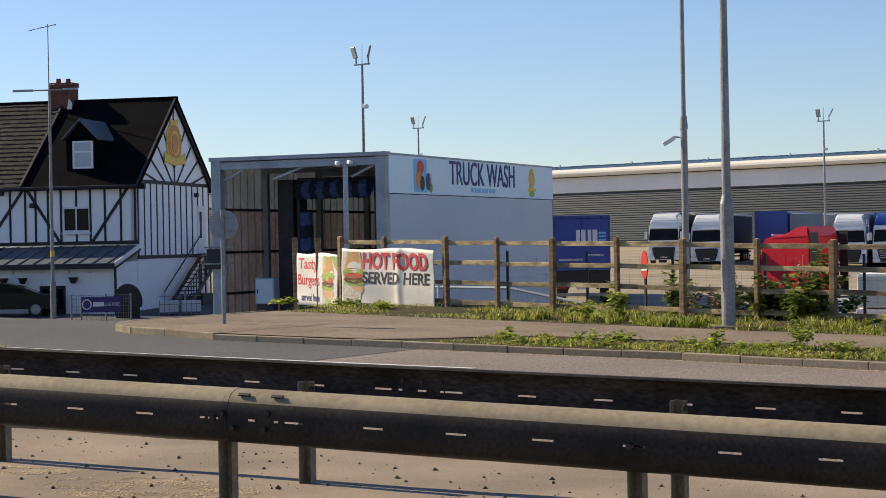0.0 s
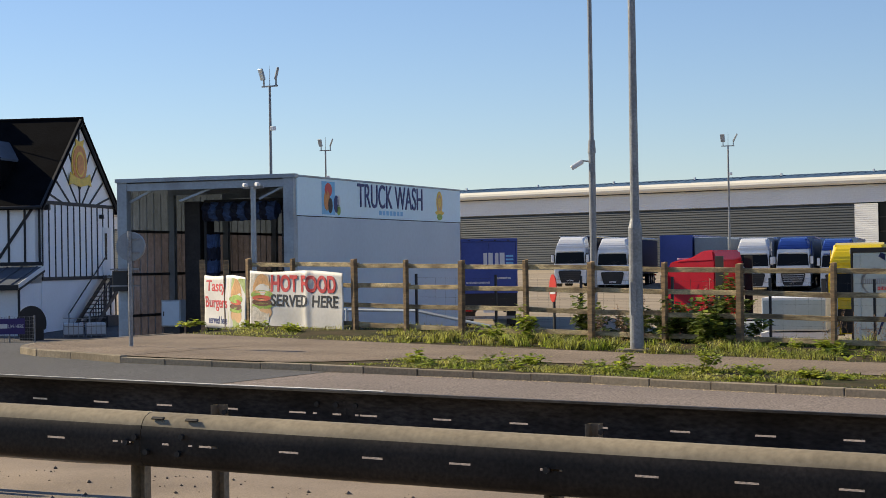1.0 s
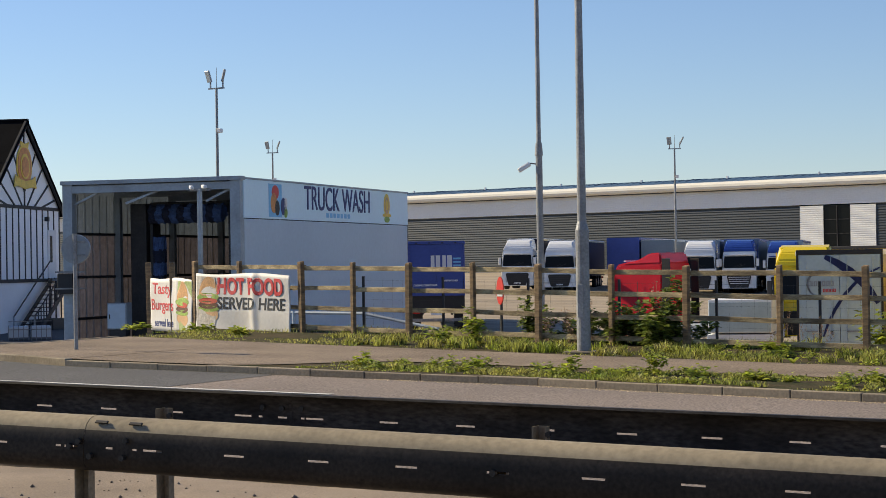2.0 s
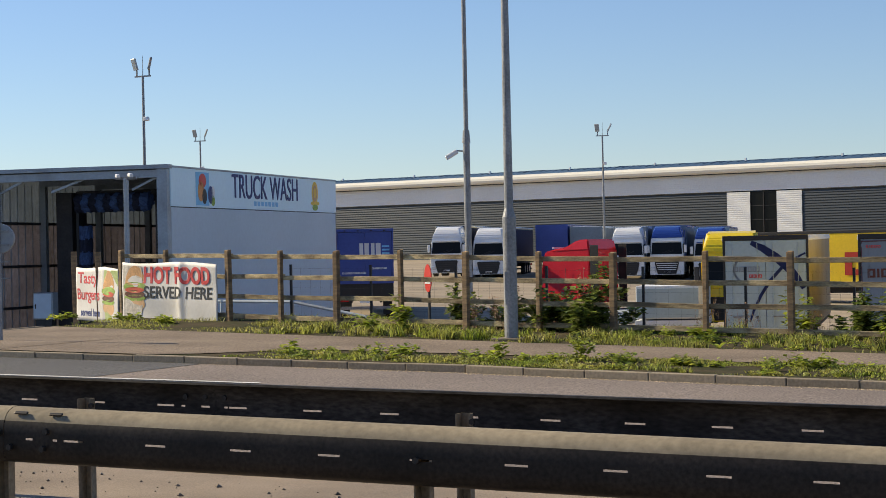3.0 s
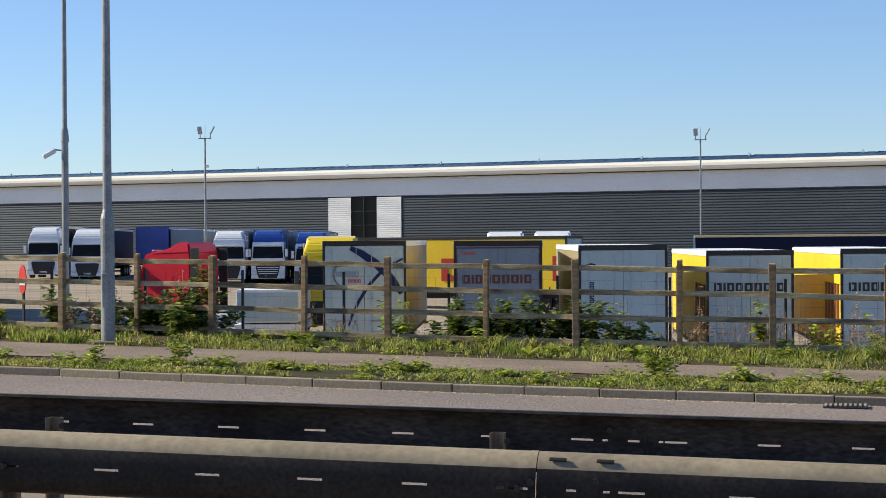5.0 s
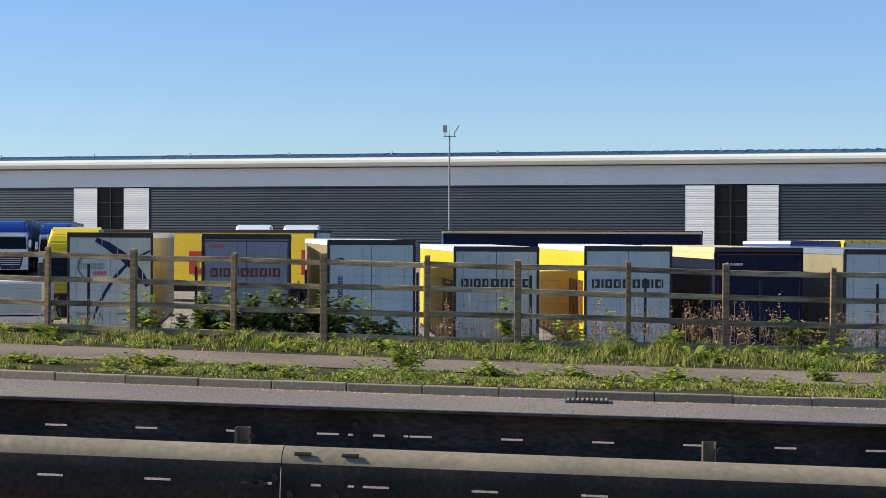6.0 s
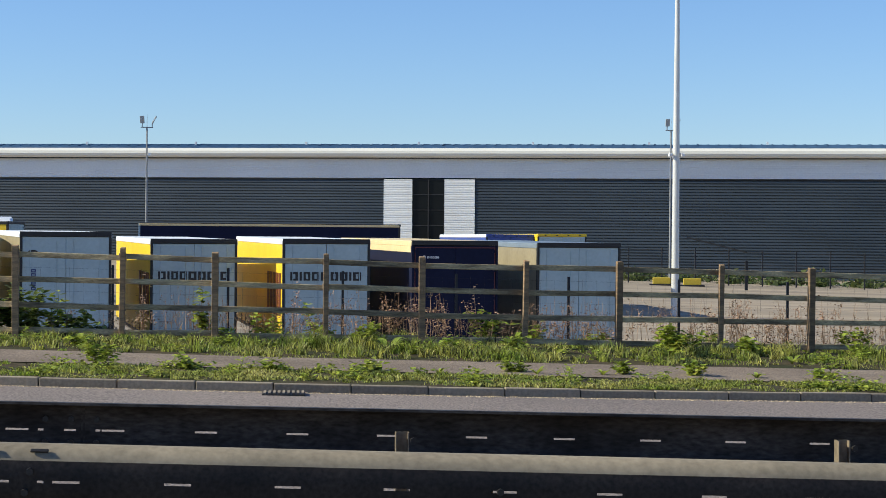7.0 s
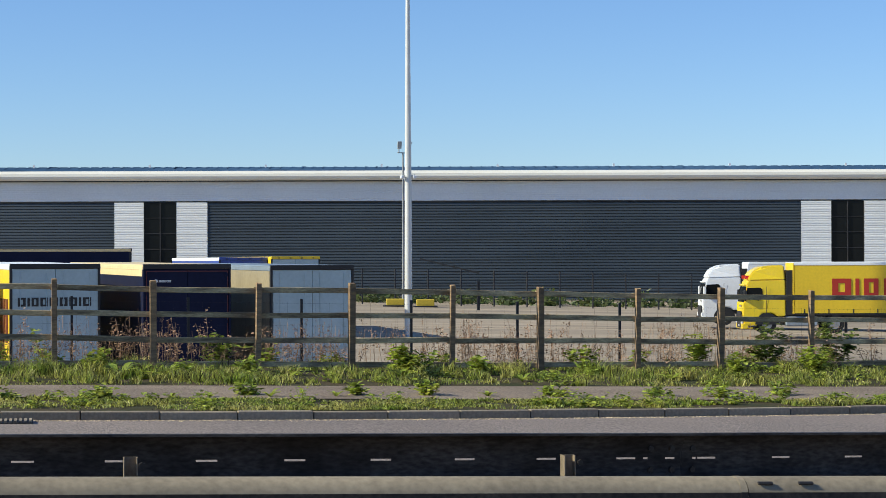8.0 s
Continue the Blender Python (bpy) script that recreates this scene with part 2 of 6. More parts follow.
def beam(a, b, w, h, bm=None, bevel=0.0):
    """A straight bar from a to b, w wide across and h high."""
    bm = bm or bmesh.new()
    a, b = Vector(a), Vector(b)
    d = b - a
    v = bmesh.ops.create_cube(bm, size=1.0)["verts"]
    q = d.to_track_quat("X", "Z").to_matrix().to_4x4()
    m = Matrix.Translation((a + b) / 2) @ q @ Matrix.Diagonal((d.length, w, h, 1))
    bmesh.ops.transform(bm, matrix=m, verts=v)
    if bevel:
        bmesh.ops.bevel(bm, geom=list({e for p in v for e in p.link_edges}), offset=bevel, segments=1, affect="EDGES")
    return bm


def tube(a, b, r0, r1=None, seg=10, bm=None):
    bm = bm or bmesh.new()
    a, b = Vector(a), Vector(b)
    d = b - a
    v = bmesh.ops.create_cone(bm, cap_ends=True, segments=seg, radius1=r0, radius2=r0 if r1 is None else r1, depth=d.length)["verts"]
    bmesh.ops.transform(bm, matrix=Matrix.Translation((a + b) / 2) @ d.to_track_quat("Z", "Y").to_matrix().to_4x4(), verts=v)
    return bm


def prism(outline, depth, m=None, bm=None, bevel=0.0):
    """An outline in local x and z, pushed back along y by depth."""
    bm = bm or bmesh.new()
    f = [bm.verts.new((x, 0, z)) for x, z in outline]
    k = [bm.verts.new((x, depth, z)) for x, z in outline]
    n = len(outline)
    fs = [bm.faces.new(f), bm.faces.new(k[::-1])]
    for i in range(n):
        fs.append(bm.faces.new((f[i], k[i], k[(i + 1) % n], f[(i + 1) % n])))
    bmesh.ops.recalc_face_normals(bm, faces=fs)
    if bevel:
        bmesh.ops.bevel(bm, geom=list({e for q in f + k for e in q.link_edges}), offset=bevel, segments=2, affect="EDGES")
    if m:
        bmesh.ops.transform(bm, matrix=m, verts=list(bm.verts))
    return bm


def ellipse(rx, rz, n=20, cx=0, cz=0, a0=0, a1=360):
    return [(cx + rx * math.cos(radians(a0 + (a1 - a0) * i / n)), cz + rz * math.sin(radians(a0 + (a1 - a0) * i / n))) for i in range(n if a1 - a0 == 360 else n + 1)]


def text_bm(body, width, height, depth=0.012, m=None, bold=0.0):
    """Letters of the built-in font, fitted into width x height, standing in local x and z with their face towards -y."""
    cu = bpy.data.curves.new("letters", "FONT")
    cu.body, cu.extrude, cu.offset = body, 0.05, bold
    ob = new("letters", cu)
    bpy.context.view_layer.update()
    me = bpy.data.meshes.new_from_object(ob.evaluated_get(bpy.context.evaluated_depsgraph_get()))
    bpy.data.objects.remove(ob)
    bm = bmesh.new()
    bm.from_mesh(me)
    bpy.data.meshes.remove(me)
    xs, ys = [v.co.x for v in bm.verts], [v.co.y for v in bm.verts]
    x0, y0, sx, sy = min(xs), min(ys), width / (max(xs) - min(xs)), height / (max(ys) - min(ys))
    for v in bm.verts:
        v.co = Vector(((v.co.x - x0) * sx, -v.co.z / 0.05 * depth, (v.co.y - y0) * sy))
    if m:
        bmesh.ops.transform(bm, matrix=m, verts=list(bm.verts))
    return bm


def flat(name, verts, faces, material, parent=None):
    me = bpy.data.meshes.new(name)
    me.from_pydata(verts, [], faces)
    me.materials.append(material)
    ob = new(name, me)
    if parent:
        ob.parent = parent
    return ob


# ================= lie of the land =================
G = -0.0197                                   # the whole site falls gently to the right
NOSE_LINE = [(-18.5, 24.10), (-19.9, 24.62), (-20.8, 24.85), (-21.6, 25.35), (-21.95, 25.8), (-22.2, 26.5)]
def kerb_y(x):
    if x > -10.5:
        return 22.67 + 0.0088 * min(x, 26) ** 2
    if x > -18.5:
        return 23.64 + (-10.5 - x) * 0.0575
    for (xa, ya), (xb, yb) in zip(NOSE_LINE, NOSE_LINE[1:]):
        if x >= xb:
            return ya + (yb - ya) * (x - xa) / (xb - xa)
    return 26.5
def path_front(x): return 25.0 - 0.075 * x + (0.0055 * x * x if x > 0 else 0.0)
def path_back(x): return 27.45 + (0.003 * x * x - 0.09 * x if x < 0 else 0.002 * x * x)
def fence_y(x): return 30.5 + 0.0075 * min(abs(x), 26) ** 2
def verge_z(x): return 0.1 + G * x
def road_z(x): return G * x
def yard_z(x, y): return -2.9 - 0.019 * x + 0.0118 * y
def ease(v): v = min(1, max(0, v)); return v * v * (3 - 2 * v)


def land(x, y):
    """Height of the ground sheet: the road platform, the bank behind the fence, and the yard below it."""
    px, py = max(-75, min(75, x)), max(-20, min(230, y))
    plat = road_z(px) - 0.06
    start = fence_y(px) + 1.2
    k = ease((py - start) / 7.0)
    if px < -22.5:                             # the side road runs down to the yard instead of a bank
        k2 = ease((py - 26.0) / 30.0)
        w = ease((-22.5 - px) / 3.0)
        k = k * (1 - w) + k2 * w
    return plat * (1 - k) + yard_z(px, py) * k


def sheet(name, xs, ys, height, material, parent=None):
    verts = [(x, y, height(x, y)) for y in ys for x in xs]
    n = len(xs)
    faces = [(j * n + i, j * n + i + 1, (j + 1) * n + i + 1, (j + 1) * n + i) for j in range(len(ys) - 1) for i in range(n - 1)]
    return flat(name, verts, faces, material, parent)


def strip(name, xs, lo, hi, height, material, rows=2):
    """A ribbon along the road between two edges given as functions of x."""
    verts, n = [], len(xs)
    for j in range(rows + 1):
        for x in xs:
            y = lo(x) + (hi(x) - lo(x)) * j / rows
            verts.append((x, y, height(x, y)))
    faces = [(j * n + i, j * n + i + 1, (j + 1) * n + i + 1, (j + 1) * n + i) for j in range(rows) for i in range(n - 1)]
    return flat(name, verts, faces, material)


def span(a, b, step):
    n = max(1, round((b - a) / step))
    return [a + (b - a) * i / n for i in range(n + 1)]


ground = sheet("ground", [-3000, -1200, -500, -250, -150] + span(-100, 100, 1.25) + [150, 250, 500, 1200, 3000],
               [-3000, -800, -200, -60] + span(-20, 120, 1.25) + span(122, 230, 6) + [300, 500, 1200, 3500], land, M["yard"])
tagged(ground, "pale concrete lorry yard and open ground beyond the road", "ground", kind="structure")

RX = span(-60, 60, 1.0)
NOSE = -22.2
main_road = strip("road", span(-14.6, 60, 0.8), lambda x: 11.2, lambda x: kerb_y(x) + 0.02, lambda x, y: road_z(x), M["road"], 6)
tagged(main_road, "pinkish grey chipped asphalt carriageway", "road", kind="structure")
junction = strip("road_junction", span(-70, -14.6, 0.8), lambda x: 11.2, lambda x: (kerb_y(x) + 0.02) if x > NOSE else 26.0,
                 lambda x, y: road_z(x) + 0.004, M["lane"], 6)
tagged(junction, "dark smooth asphalt junction mouth", "road", kind="structure")
side_road = sheet("side_road", span(-75, -22.0, 1.5), span(25.6, 75, 1.5), lambda x, y: land(x, y) + 0.05, M["lane"])
tagged(side_road, "dark asphalt side road running down to the inn", "road", kind="structure")
near_road = strip("road_near", RX, lambda x: -14.0, lambda x: 6.9, lambda x, y: road_z(x), M["lane"], 6)
tagged(near_road, "dark asphalt carriageway beside the barrier", "road", kind="structure")
reserve = strip("reserve", span(-60, 60, 0.5), lambda x: 6.9, lambda x: 11.2, lambda x, y: road_z(x) + 0.25 + 0.03 * noise.noise((x * 0.7, y * 0.9, 0)), M["reserve"], 14)
tagged(reserve, "sandy gravel central reserve strewn with stones", "ground", kind="structure")
for yy, nm in ((6.9, "near"), (11.2, "far")):
    bm = bmesh.new()
    for x0, x1 in zip(RX, RX[1:]):
        beam((x0, yy, road_z(x0) + 0.13), (x1, yy, road_z(x1) + 0.13), 0.12, 0.28, bm)
    tagged(link("kerb_reserve", bm, M["kerb"]), "low concrete edging of the central reserve", "kerb", kind="structure")

# verge, footpath
def ledge(x): return kerb_y(x) + 0.10
VX = span(NOSE, 60, 0.6)
verge = strip("verge", VX, ledge, lambda x: fence_y(x) + 2.2, lambda x, y: verge_z(x) + 0.05 * max(0, y - path_back(x)) / 3.2, M["soil"], 12)
tagged(verge, "grassy soil verge between the kerb and the fence", "verge", kind="structure")
footpath = strip("pavement", VX, lambda x: (path_front(x) if x > -13.6 else ledge(x) + (path_front(-13.6) - ledge(-13.6)) * ease((x + 15.6) / 2.0)),
                 path_back, lambda x, y: verge_z(x) + 0.012, M["path"], 5)
tagged(footpath, "worn brown asphalt footpath along the verge", "pavement", kind="structure")

# ================= kerb stones =================
kerb = thing("kerb", Matrix(), "row of worn concrete kerb stones along the verge", "kerb", kind="structure")
x = -18.1
stone_bm = box(-0.452, 0.452, 0.0, 0.13, -0.16, 0.10, 0.012)
stone_me = bpy.data.meshes.new("kerb_stone")
stone_bm.to_mesh(stone_me)
stone_bm.free()
stone_me.materials.append(M["kerb"])
rng = random.Random(4)
while x < 34:
    slope = (kerb_y(x + 0.2) - kerb_y(x - 0.2)) / 0.4
    ob = new("kerb_stone", stone_me)
    ob.parent = kerb
    ob.matrix_basis = pose(x, kerb_y(x), road_z(x) + rng.uniform(-0.006, 0.006), 0, math.degrees(-math.atan(G)), math.degrees(math.atan(slope)) + rng.uniform(-0.3, 0.3))
    x += 0.915 * math.cos(math.atan(slope))
# the rounded end of the verge at the junction
nose = [(-18.5, 24.16), (-19.9, 24.68), (-20.8, 24.91), (-21.55, 25.4), (-21.9, 25.85), (-22.2, 26.5), (-22.3, 27.4), (-22.25, 28.8), (-22.4, 30.8)]
for (xa, ya), (xb, yb) in zip(nose, nose[1:]):
    bm = beam((xa, ya, road_z(xa) + 0.0), (xb, yb, road_z(xb) + 0.0), 0.13, 0.24, None, 0.012)
    part("kerb_stone", bm, M["kerb"], kerb)
nose_pave = flat("pavement_end", [(px, py, verge_z(px) + 0.016) for px, py in nose[:7] + [(-21.9, 28.2), (-19.4, 28.0), (-18.5, 27.5)]],
                 [tuple(range(10))], M["path"])
tagged(nose_pave, "worn asphalt at the rounded end of the footpath", "pavement", kind="structure")
# gully grate
drain = thing("drain_grate", pose(-0.2, 22.35, road_z(-0.2) + 0.004), "dark cast iron gully grate beside the kerb", "drain")
part("frame", box(-0.25, 0.25, -0.2, 0.2, 0, 0.012), M["iron"], drain)
for i in range(9):
    part("bar", box(-0.235 + i * 0.055, -0.205 + i * 0.055, -0.18, 0.18, 0.012, 0.03), M["kerb"], drain)
# edge line
edge_line = strip("edge_line", span(-30, -12.0, 0.6), lambda x: 20.9 + 0.0035 * (x + 13) ** 2 * (1 if x < -13 else 0) + 0.0, lambda x: 21.03 + 0.0035 * (x + 13) ** 2 * (1 if x < -13 else 0),
                  lambda x, y: road_z(x) + 0.009, M["paint_white"], 1)
tagged(edge_line, "worn white painted edge line", "road marking", kind="structure")

# ================= safety barriers =================
PROFILE_UP = [(0.17, -0.10), (0.17, -0.03), (0.155, -0.008), (0.13, 0.0), (0.085, -0.004), (0.05, -0.018), (0.026, -0.04), (0.012, -0.066), (0.004, -0.095), (0.0, -0.125), (0.0, -0.150)]
PROFILE_LOW = [(0.0, -0.161), (0.0, -0.20), (0.004, -0.232), (0.016, -0.258), (0.04, -0.278), (0.08, -0.288)]
# openings along one beam, as centre and half length: ten slots and the joint's bolt holes
SLOTS = sorted([(-1.98 + 0.48 * k, 0.058) for k in range(10)] + [(2.395 - 0.15, 0.018), (-2.4 + 0.155, 0.022), (-2.4 + 0.31, 0.014)])
SLOTS_BACK = sorted([(-(-2.25 + 0.48 * k), 0.058) for k in range(10)] + [(-2.19 + 0.0, 0.014), (-2.34, 0.03), (2.328, 0.012)])


def rail_beam(first=0):
    """One 4.8 m length of box beam, folded from sheet, with its row of slots punched through."""
    bm = bmesh.new()
    slots = SLOTS_BACK if first else SLOTS
    end = 2.415 if first else 2.4
    cuts = sorted([-end, end] + [c + d for c, half in slots for d in (-half, half)])
    up = PROFILE_UP if not first else [(0.115, -0.018), (0.11, -0.006)] + PROFILE_UP[4:]
    prof = up + PROFILE_LOW
    grid = [[bm.verts.new((x, y, z)) for (y, z) in prof] for x in cuts]
    slot_row = len(up) - 1
    for i in range(len(cuts) - 1):
        hole = any(abs((cuts[i] + cuts[i + 1]) / 2 - c) < 0.004 for c, half in slots)
        for j in range(len(prof) - 1):
            if not (hole and j == slot_row):
                f = bm.faces.new((grid[i][j], grid[i][j + 1], grid[i + 1][j + 1], grid[i + 1][j]))
                f.material_index = 1 if 1 <= j < 7 else 0       # sunlit upward bend painted in the paler steel
    bmesh.ops.recalc_face_normals(bm, faces=list(bm.faces))
    bmesh.ops.solidify(bm, geom=list(bm.faces), thickness=0.005)
    me = bpy.data.meshes.new("beam")
    bm.to_mesh(me)
    bm.free()
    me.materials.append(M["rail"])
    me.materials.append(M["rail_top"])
    me.shade_smooth()
    me.set_sharp_from_angle(angle=radians(35))
    return me


# open back of the far beam: its shade is put into the colour, over grime streaks
M["rail_back"] = mat("grimy_shaded_back_steel", (0.050, 0.044, 0.039), 0.6, 0.0, 0.7, 3.0, 34, 0.0, (0.014, 0.012, 0.011), spec=0.2, stretch=(0.6, 1, 1.6))
beam_me = rail_beam()
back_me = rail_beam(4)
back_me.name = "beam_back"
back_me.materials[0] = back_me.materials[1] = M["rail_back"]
def post_mesh(top):
    """A Z-shaped steel post, its left flange towards the sun."""
    bm = box(-0.036, -0.030, -0.03, 0.06, -0.80, top)
    box(-0.0299, 0.036, 0.045, 0.051, -0.80, top, bm=bm)
    box(0.030, 0.0359, 0.0, 0.0449, -0.80, top - 0.002, bm=bm)
    me = bpy.data.meshes.new("post")
    bm.to_mesh(me)
    bm.free()
    me.materials.append(M["post_steel"])
    return me


post_me, post_back_me = post_mesh(-0.11), post_mesh(-0.115)
bm = box(0.0, 0.078, -0.010, 0.010, 0.0, 0.010, 0.004)
clip_me = bpy.data.meshes.new("bolt_head")
bm.to_mesh(clip_me)
bm.free()
clip_me.materials.append(M["bolt"])
bm = tube((0, 0, 0), (0, 0, 0.022), 0.017, None, 6)
bolt_me = bpy.data.meshes.new("bolt")
bm.to_mesh(bolt_me)
bm.free()
bolt_me.materials.append(M["bolt"])
lip_me = bpy.data.meshes.new("lap_edge")
bm = bmesh.new()
prof = [(y - 0.0015, z + 0.0015) for y, z in PROFILE_UP[2:] + PROFILE_LOW]
vs = [[bm.verts.new((xx, y, z)) for y, z in prof] for xx in (-0.035, 0.0)]
for j in range(len(prof) - 1):
    # coloured like the beam: pale sunlit bend, dark shaded face
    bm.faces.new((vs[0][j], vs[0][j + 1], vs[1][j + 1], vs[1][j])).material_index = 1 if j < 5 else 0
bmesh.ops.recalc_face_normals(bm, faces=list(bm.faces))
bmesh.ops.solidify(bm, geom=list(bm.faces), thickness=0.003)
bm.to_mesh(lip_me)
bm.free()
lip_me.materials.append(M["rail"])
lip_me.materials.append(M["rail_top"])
lip_me.shade_smooth()
lip_me.set_sharp_from_angle(angle=radians(35))


def barrier(y0, lean, bow, top, fall, joint, post, name_label, away=False):
    """A run of beams along y0 + lean x + bow x x, its top edge falling with x."""
    turned = pose(0, 0.17, 0, 0, 0, 180) if away else Matrix()
    g = thing("guardrail", Matrix(), name_label, "guardrail", "roadside safety barriers")
    tilt = math.degrees(-math.atan(fall))

    def spot(x): return pose(x, y0 + lean * x + bow * x * x, top + fall * x, 0, tilt, math.degrees(math.atan(lean + 2 * bow * x)))

    for k in range(-4, 6):
        ob = new("beam", back_me if away else beam_me)
        ob.parent = g
        ob.matrix_basis = spot(joint + 2.4 + 4.8 * k) @ turned
        m = spot(joint + 4.8 * k)
        if not away:
            ob = new("lap_plate", lip_me)
            ob.parent = g
            ob.matrix_basis = m
            for bx in (0.055, 0.265):                  # long flat bolt heads on the upper bend
                ob = new("bolt_head", clip_me)
                ob.parent = g
                ob.matrix_basis = m @ pose(bx, 0.03, -0.028, 32, 0, 0)
        spots = ((-0.02, -0.006, -0.125, 90), (0.05, -0.006, -0.20, 90), (0.25, -0.006, -0.20, 90), (0.27, -0.006, -0.11, 90))
        if away:
            spots = tuple((q - 0.06, 0.158, z, 90) for q in (-0.13, 0.0, 0.13) for z in (-0.10, -0.22))
        for bx, by, bz, ax in spots:
            ob = new("bolt", bolt_me)
            ob.parent = g
            ob.matrix_basis = m @ pose(bx, by, bz, ax)
    for k in range(-8, 10):
        m = spot(post + 2.4 * k)
        ob = new("post", post_back_me if away else post_me)
        ob.parent = g
        ob.matrix_basis = Matrix.Translation(m.translation) @ pose(0, -0.055 if away else 0.172, 0)
        ob = new("bolt", bolt_me)
        ob.parent = g
        ob.matrix_basis = m @ pose(0.055, -0.06 if away else -0.004, -0.155, 90)
    return g


barrier(8.459, 0.0459, 0.0002, 0.884, -0.03, -6.212, -6.345, "weathered galvanised box beam barrier on steel posts")
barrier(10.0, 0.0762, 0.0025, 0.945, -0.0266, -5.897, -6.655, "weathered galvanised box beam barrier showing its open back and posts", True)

# ================= timber fence =================
FENCE_X = [-23.0, -21.6, -19.75, -18.35, -16.93, -15.38, -13.93, -12.39, -10.92, -9.2, -7.7, -6.01, -4.51, -2.84, -1.38, 0.37, 1.9, 3.56, 5.09, 6.79, 8.34, 10.12, 11.7, 13.52, 15.2, 16.9, 18.6, 20.3]
fence = thing("timber_fence", Matrix(), "weathered four-rail timber post and rail fence", "fence")
fr = random.Random(7)
for i, fx in enumerate(FENCE_X):
    fy, top = fence_y(fx), 1.57 + G * fx + fr.uniform(-0.02, 0.02)
    w = 0.042 if i % 2 else 0.052
    bm = box(-w, w, -w, w, -0.35, top - verge_z(fx) - 0.0, 0.008)
    for v in bm.verts:                        # weathered, slightly sloping top
        if v.co.z > 0.5:
            v.co.z += v.co.y * 0.15 + fr.uniform(-0.006, 0.006)
    ob = part("post", bm, M["wood"], fence)
    ob.matrix_basis = pose(fx, fy, verge_z(fx), fr.uniform(-0.6, 0.6), fr.uniform(-0.7, 0.7), math.degrees(math.atan(0.015 * fx)) + fr.uniform(-4, 4))
for i in range(len(FENCE_X) - 1):
    xa, xb = FENCE_X[i], FENCE_X[i + 1]
    for h in (1.44, 1.045, 0.65, 0.255):
        ja, jb = fr.uniform(-0.018, 0.018), fr.uniform(-0.018, 0.018)
        over = 0.06
        off = 0.075
        bm = beam((xa - over, fence_y(xa) + off, h + G * xa + ja), (xb + over, fence_y(xb) + off + 0.003 * (i % 2), h + G * xb + jb), 0.035, 0.088, None, 0.005)
        ob = part("rail", bm, M["wood_rail"], fence)
# the return of the fence beside the wash
RET = [(-23.0, 34.47), (-24.0, 35.1), (-25.05, 35.7)]
for px, py in RET[1:]:
    ob = part("post", box(-0.055, 0.055, -0.055, 0.055, -0.4, 1.42, 0.008), M["wood"], fence)
    ob.matrix_basis = pose(px, py, verge_z(px), 0.5, -0.6, 20)

# ================= banners on the fence =================
def wavy(width, height, nx, nz, amp, seed, sag=0.0):
    """A hanging sheet with folds, its face towards -y."""
    bm = bmesh.new()
    rr = random.Random(seed)
    ph = [rr.uniform(0, 6) for _ in range(4)]
    def off(u, w):
        return amp * (math.sin(u * 7 + ph[0]) * 0.5 + math.sin(u * 15 + w * 3 + ph[1]) * 0.3 + math.sin(w * 9 + u * 4 + ph[2]) * 0.3 + 1.2 * math.exp(-((u - 0.62) / 0.035) ** 2))
    g = [[bm.verts.new((u * width, -off(u, w) , w * height - sag * math.sin(u * math.pi * 2.3) * w)) for w in [j / nz for j in range(nz + 1)]] for u in [i / nx for i in range(nx + 1)]]
    for i in range(nx):
        for j in range(nz):
            bm.faces.new((g[i][j], g[i + 1][j], g[i + 1][j + 1], g[i][j + 1]))
    bmesh.ops.recalc_face_normals(bm, faces=list(bm.faces))
    bmesh.ops.solidify(bm, geom=list(bm.faces), thickness=0.004)
    return bm, off


def drape(bm, off, width, lift=0.006):
    """Lay a flat print onto the folds of its banner."""
    bmesh.ops.subdivide_edges(bm, edges=[e for e in bm.edges if e.calc_length() > 0.15], cuts=2, use_grid_fill=False)
    for v in bm.verts:
        v.co.y += -off(v.co.x / width, v.co.z / 1.15) - lift
    return bm


def burger(parent, cx, cz, s, off, width, tall=1.0):
    for nm, mt, rx, rz, dz, a0, a1, dy in (("bun_top", "bun", 0.34, 0.36, 0.10, 0, 180, 0.0), ("lettuce", "lettuce", 0.40, 0.09, 0.06, 0, 360, 0.002), ("tomato", "tomato", 0.34, 0.055, 0.0, 0, 360, 0.004),
                                       ("patty", "patty", 0.36, 0.075, -0.08, 0, 360, 0.003), ("lettuce", "lettuce", 0.38, 0.06, -0.15, 0, 360, 0.002), ("bun_base", "bun_pale", 0.35, 0.15, -0.26, 0, 360, 0.0)):
        o = ellipse(rx * s, rz * s * tall, 18, cx, cz + dz * s * tall, a0, a1)
        part(nm, drape(prism(o, 0.003), off, width, 0.006 + dy), M[mt], parent)


def banner_at(a, b, height, z0):
    d = Vector((b[0] - a[0], b[1] - a[1]))
    tilt = math.degrees(math.atan2(G * d.x, d.length))
    return pose(a[0], a[1], z0, 0, -tilt, math.degrees(math.atan2(d.y, d.x))), d.length


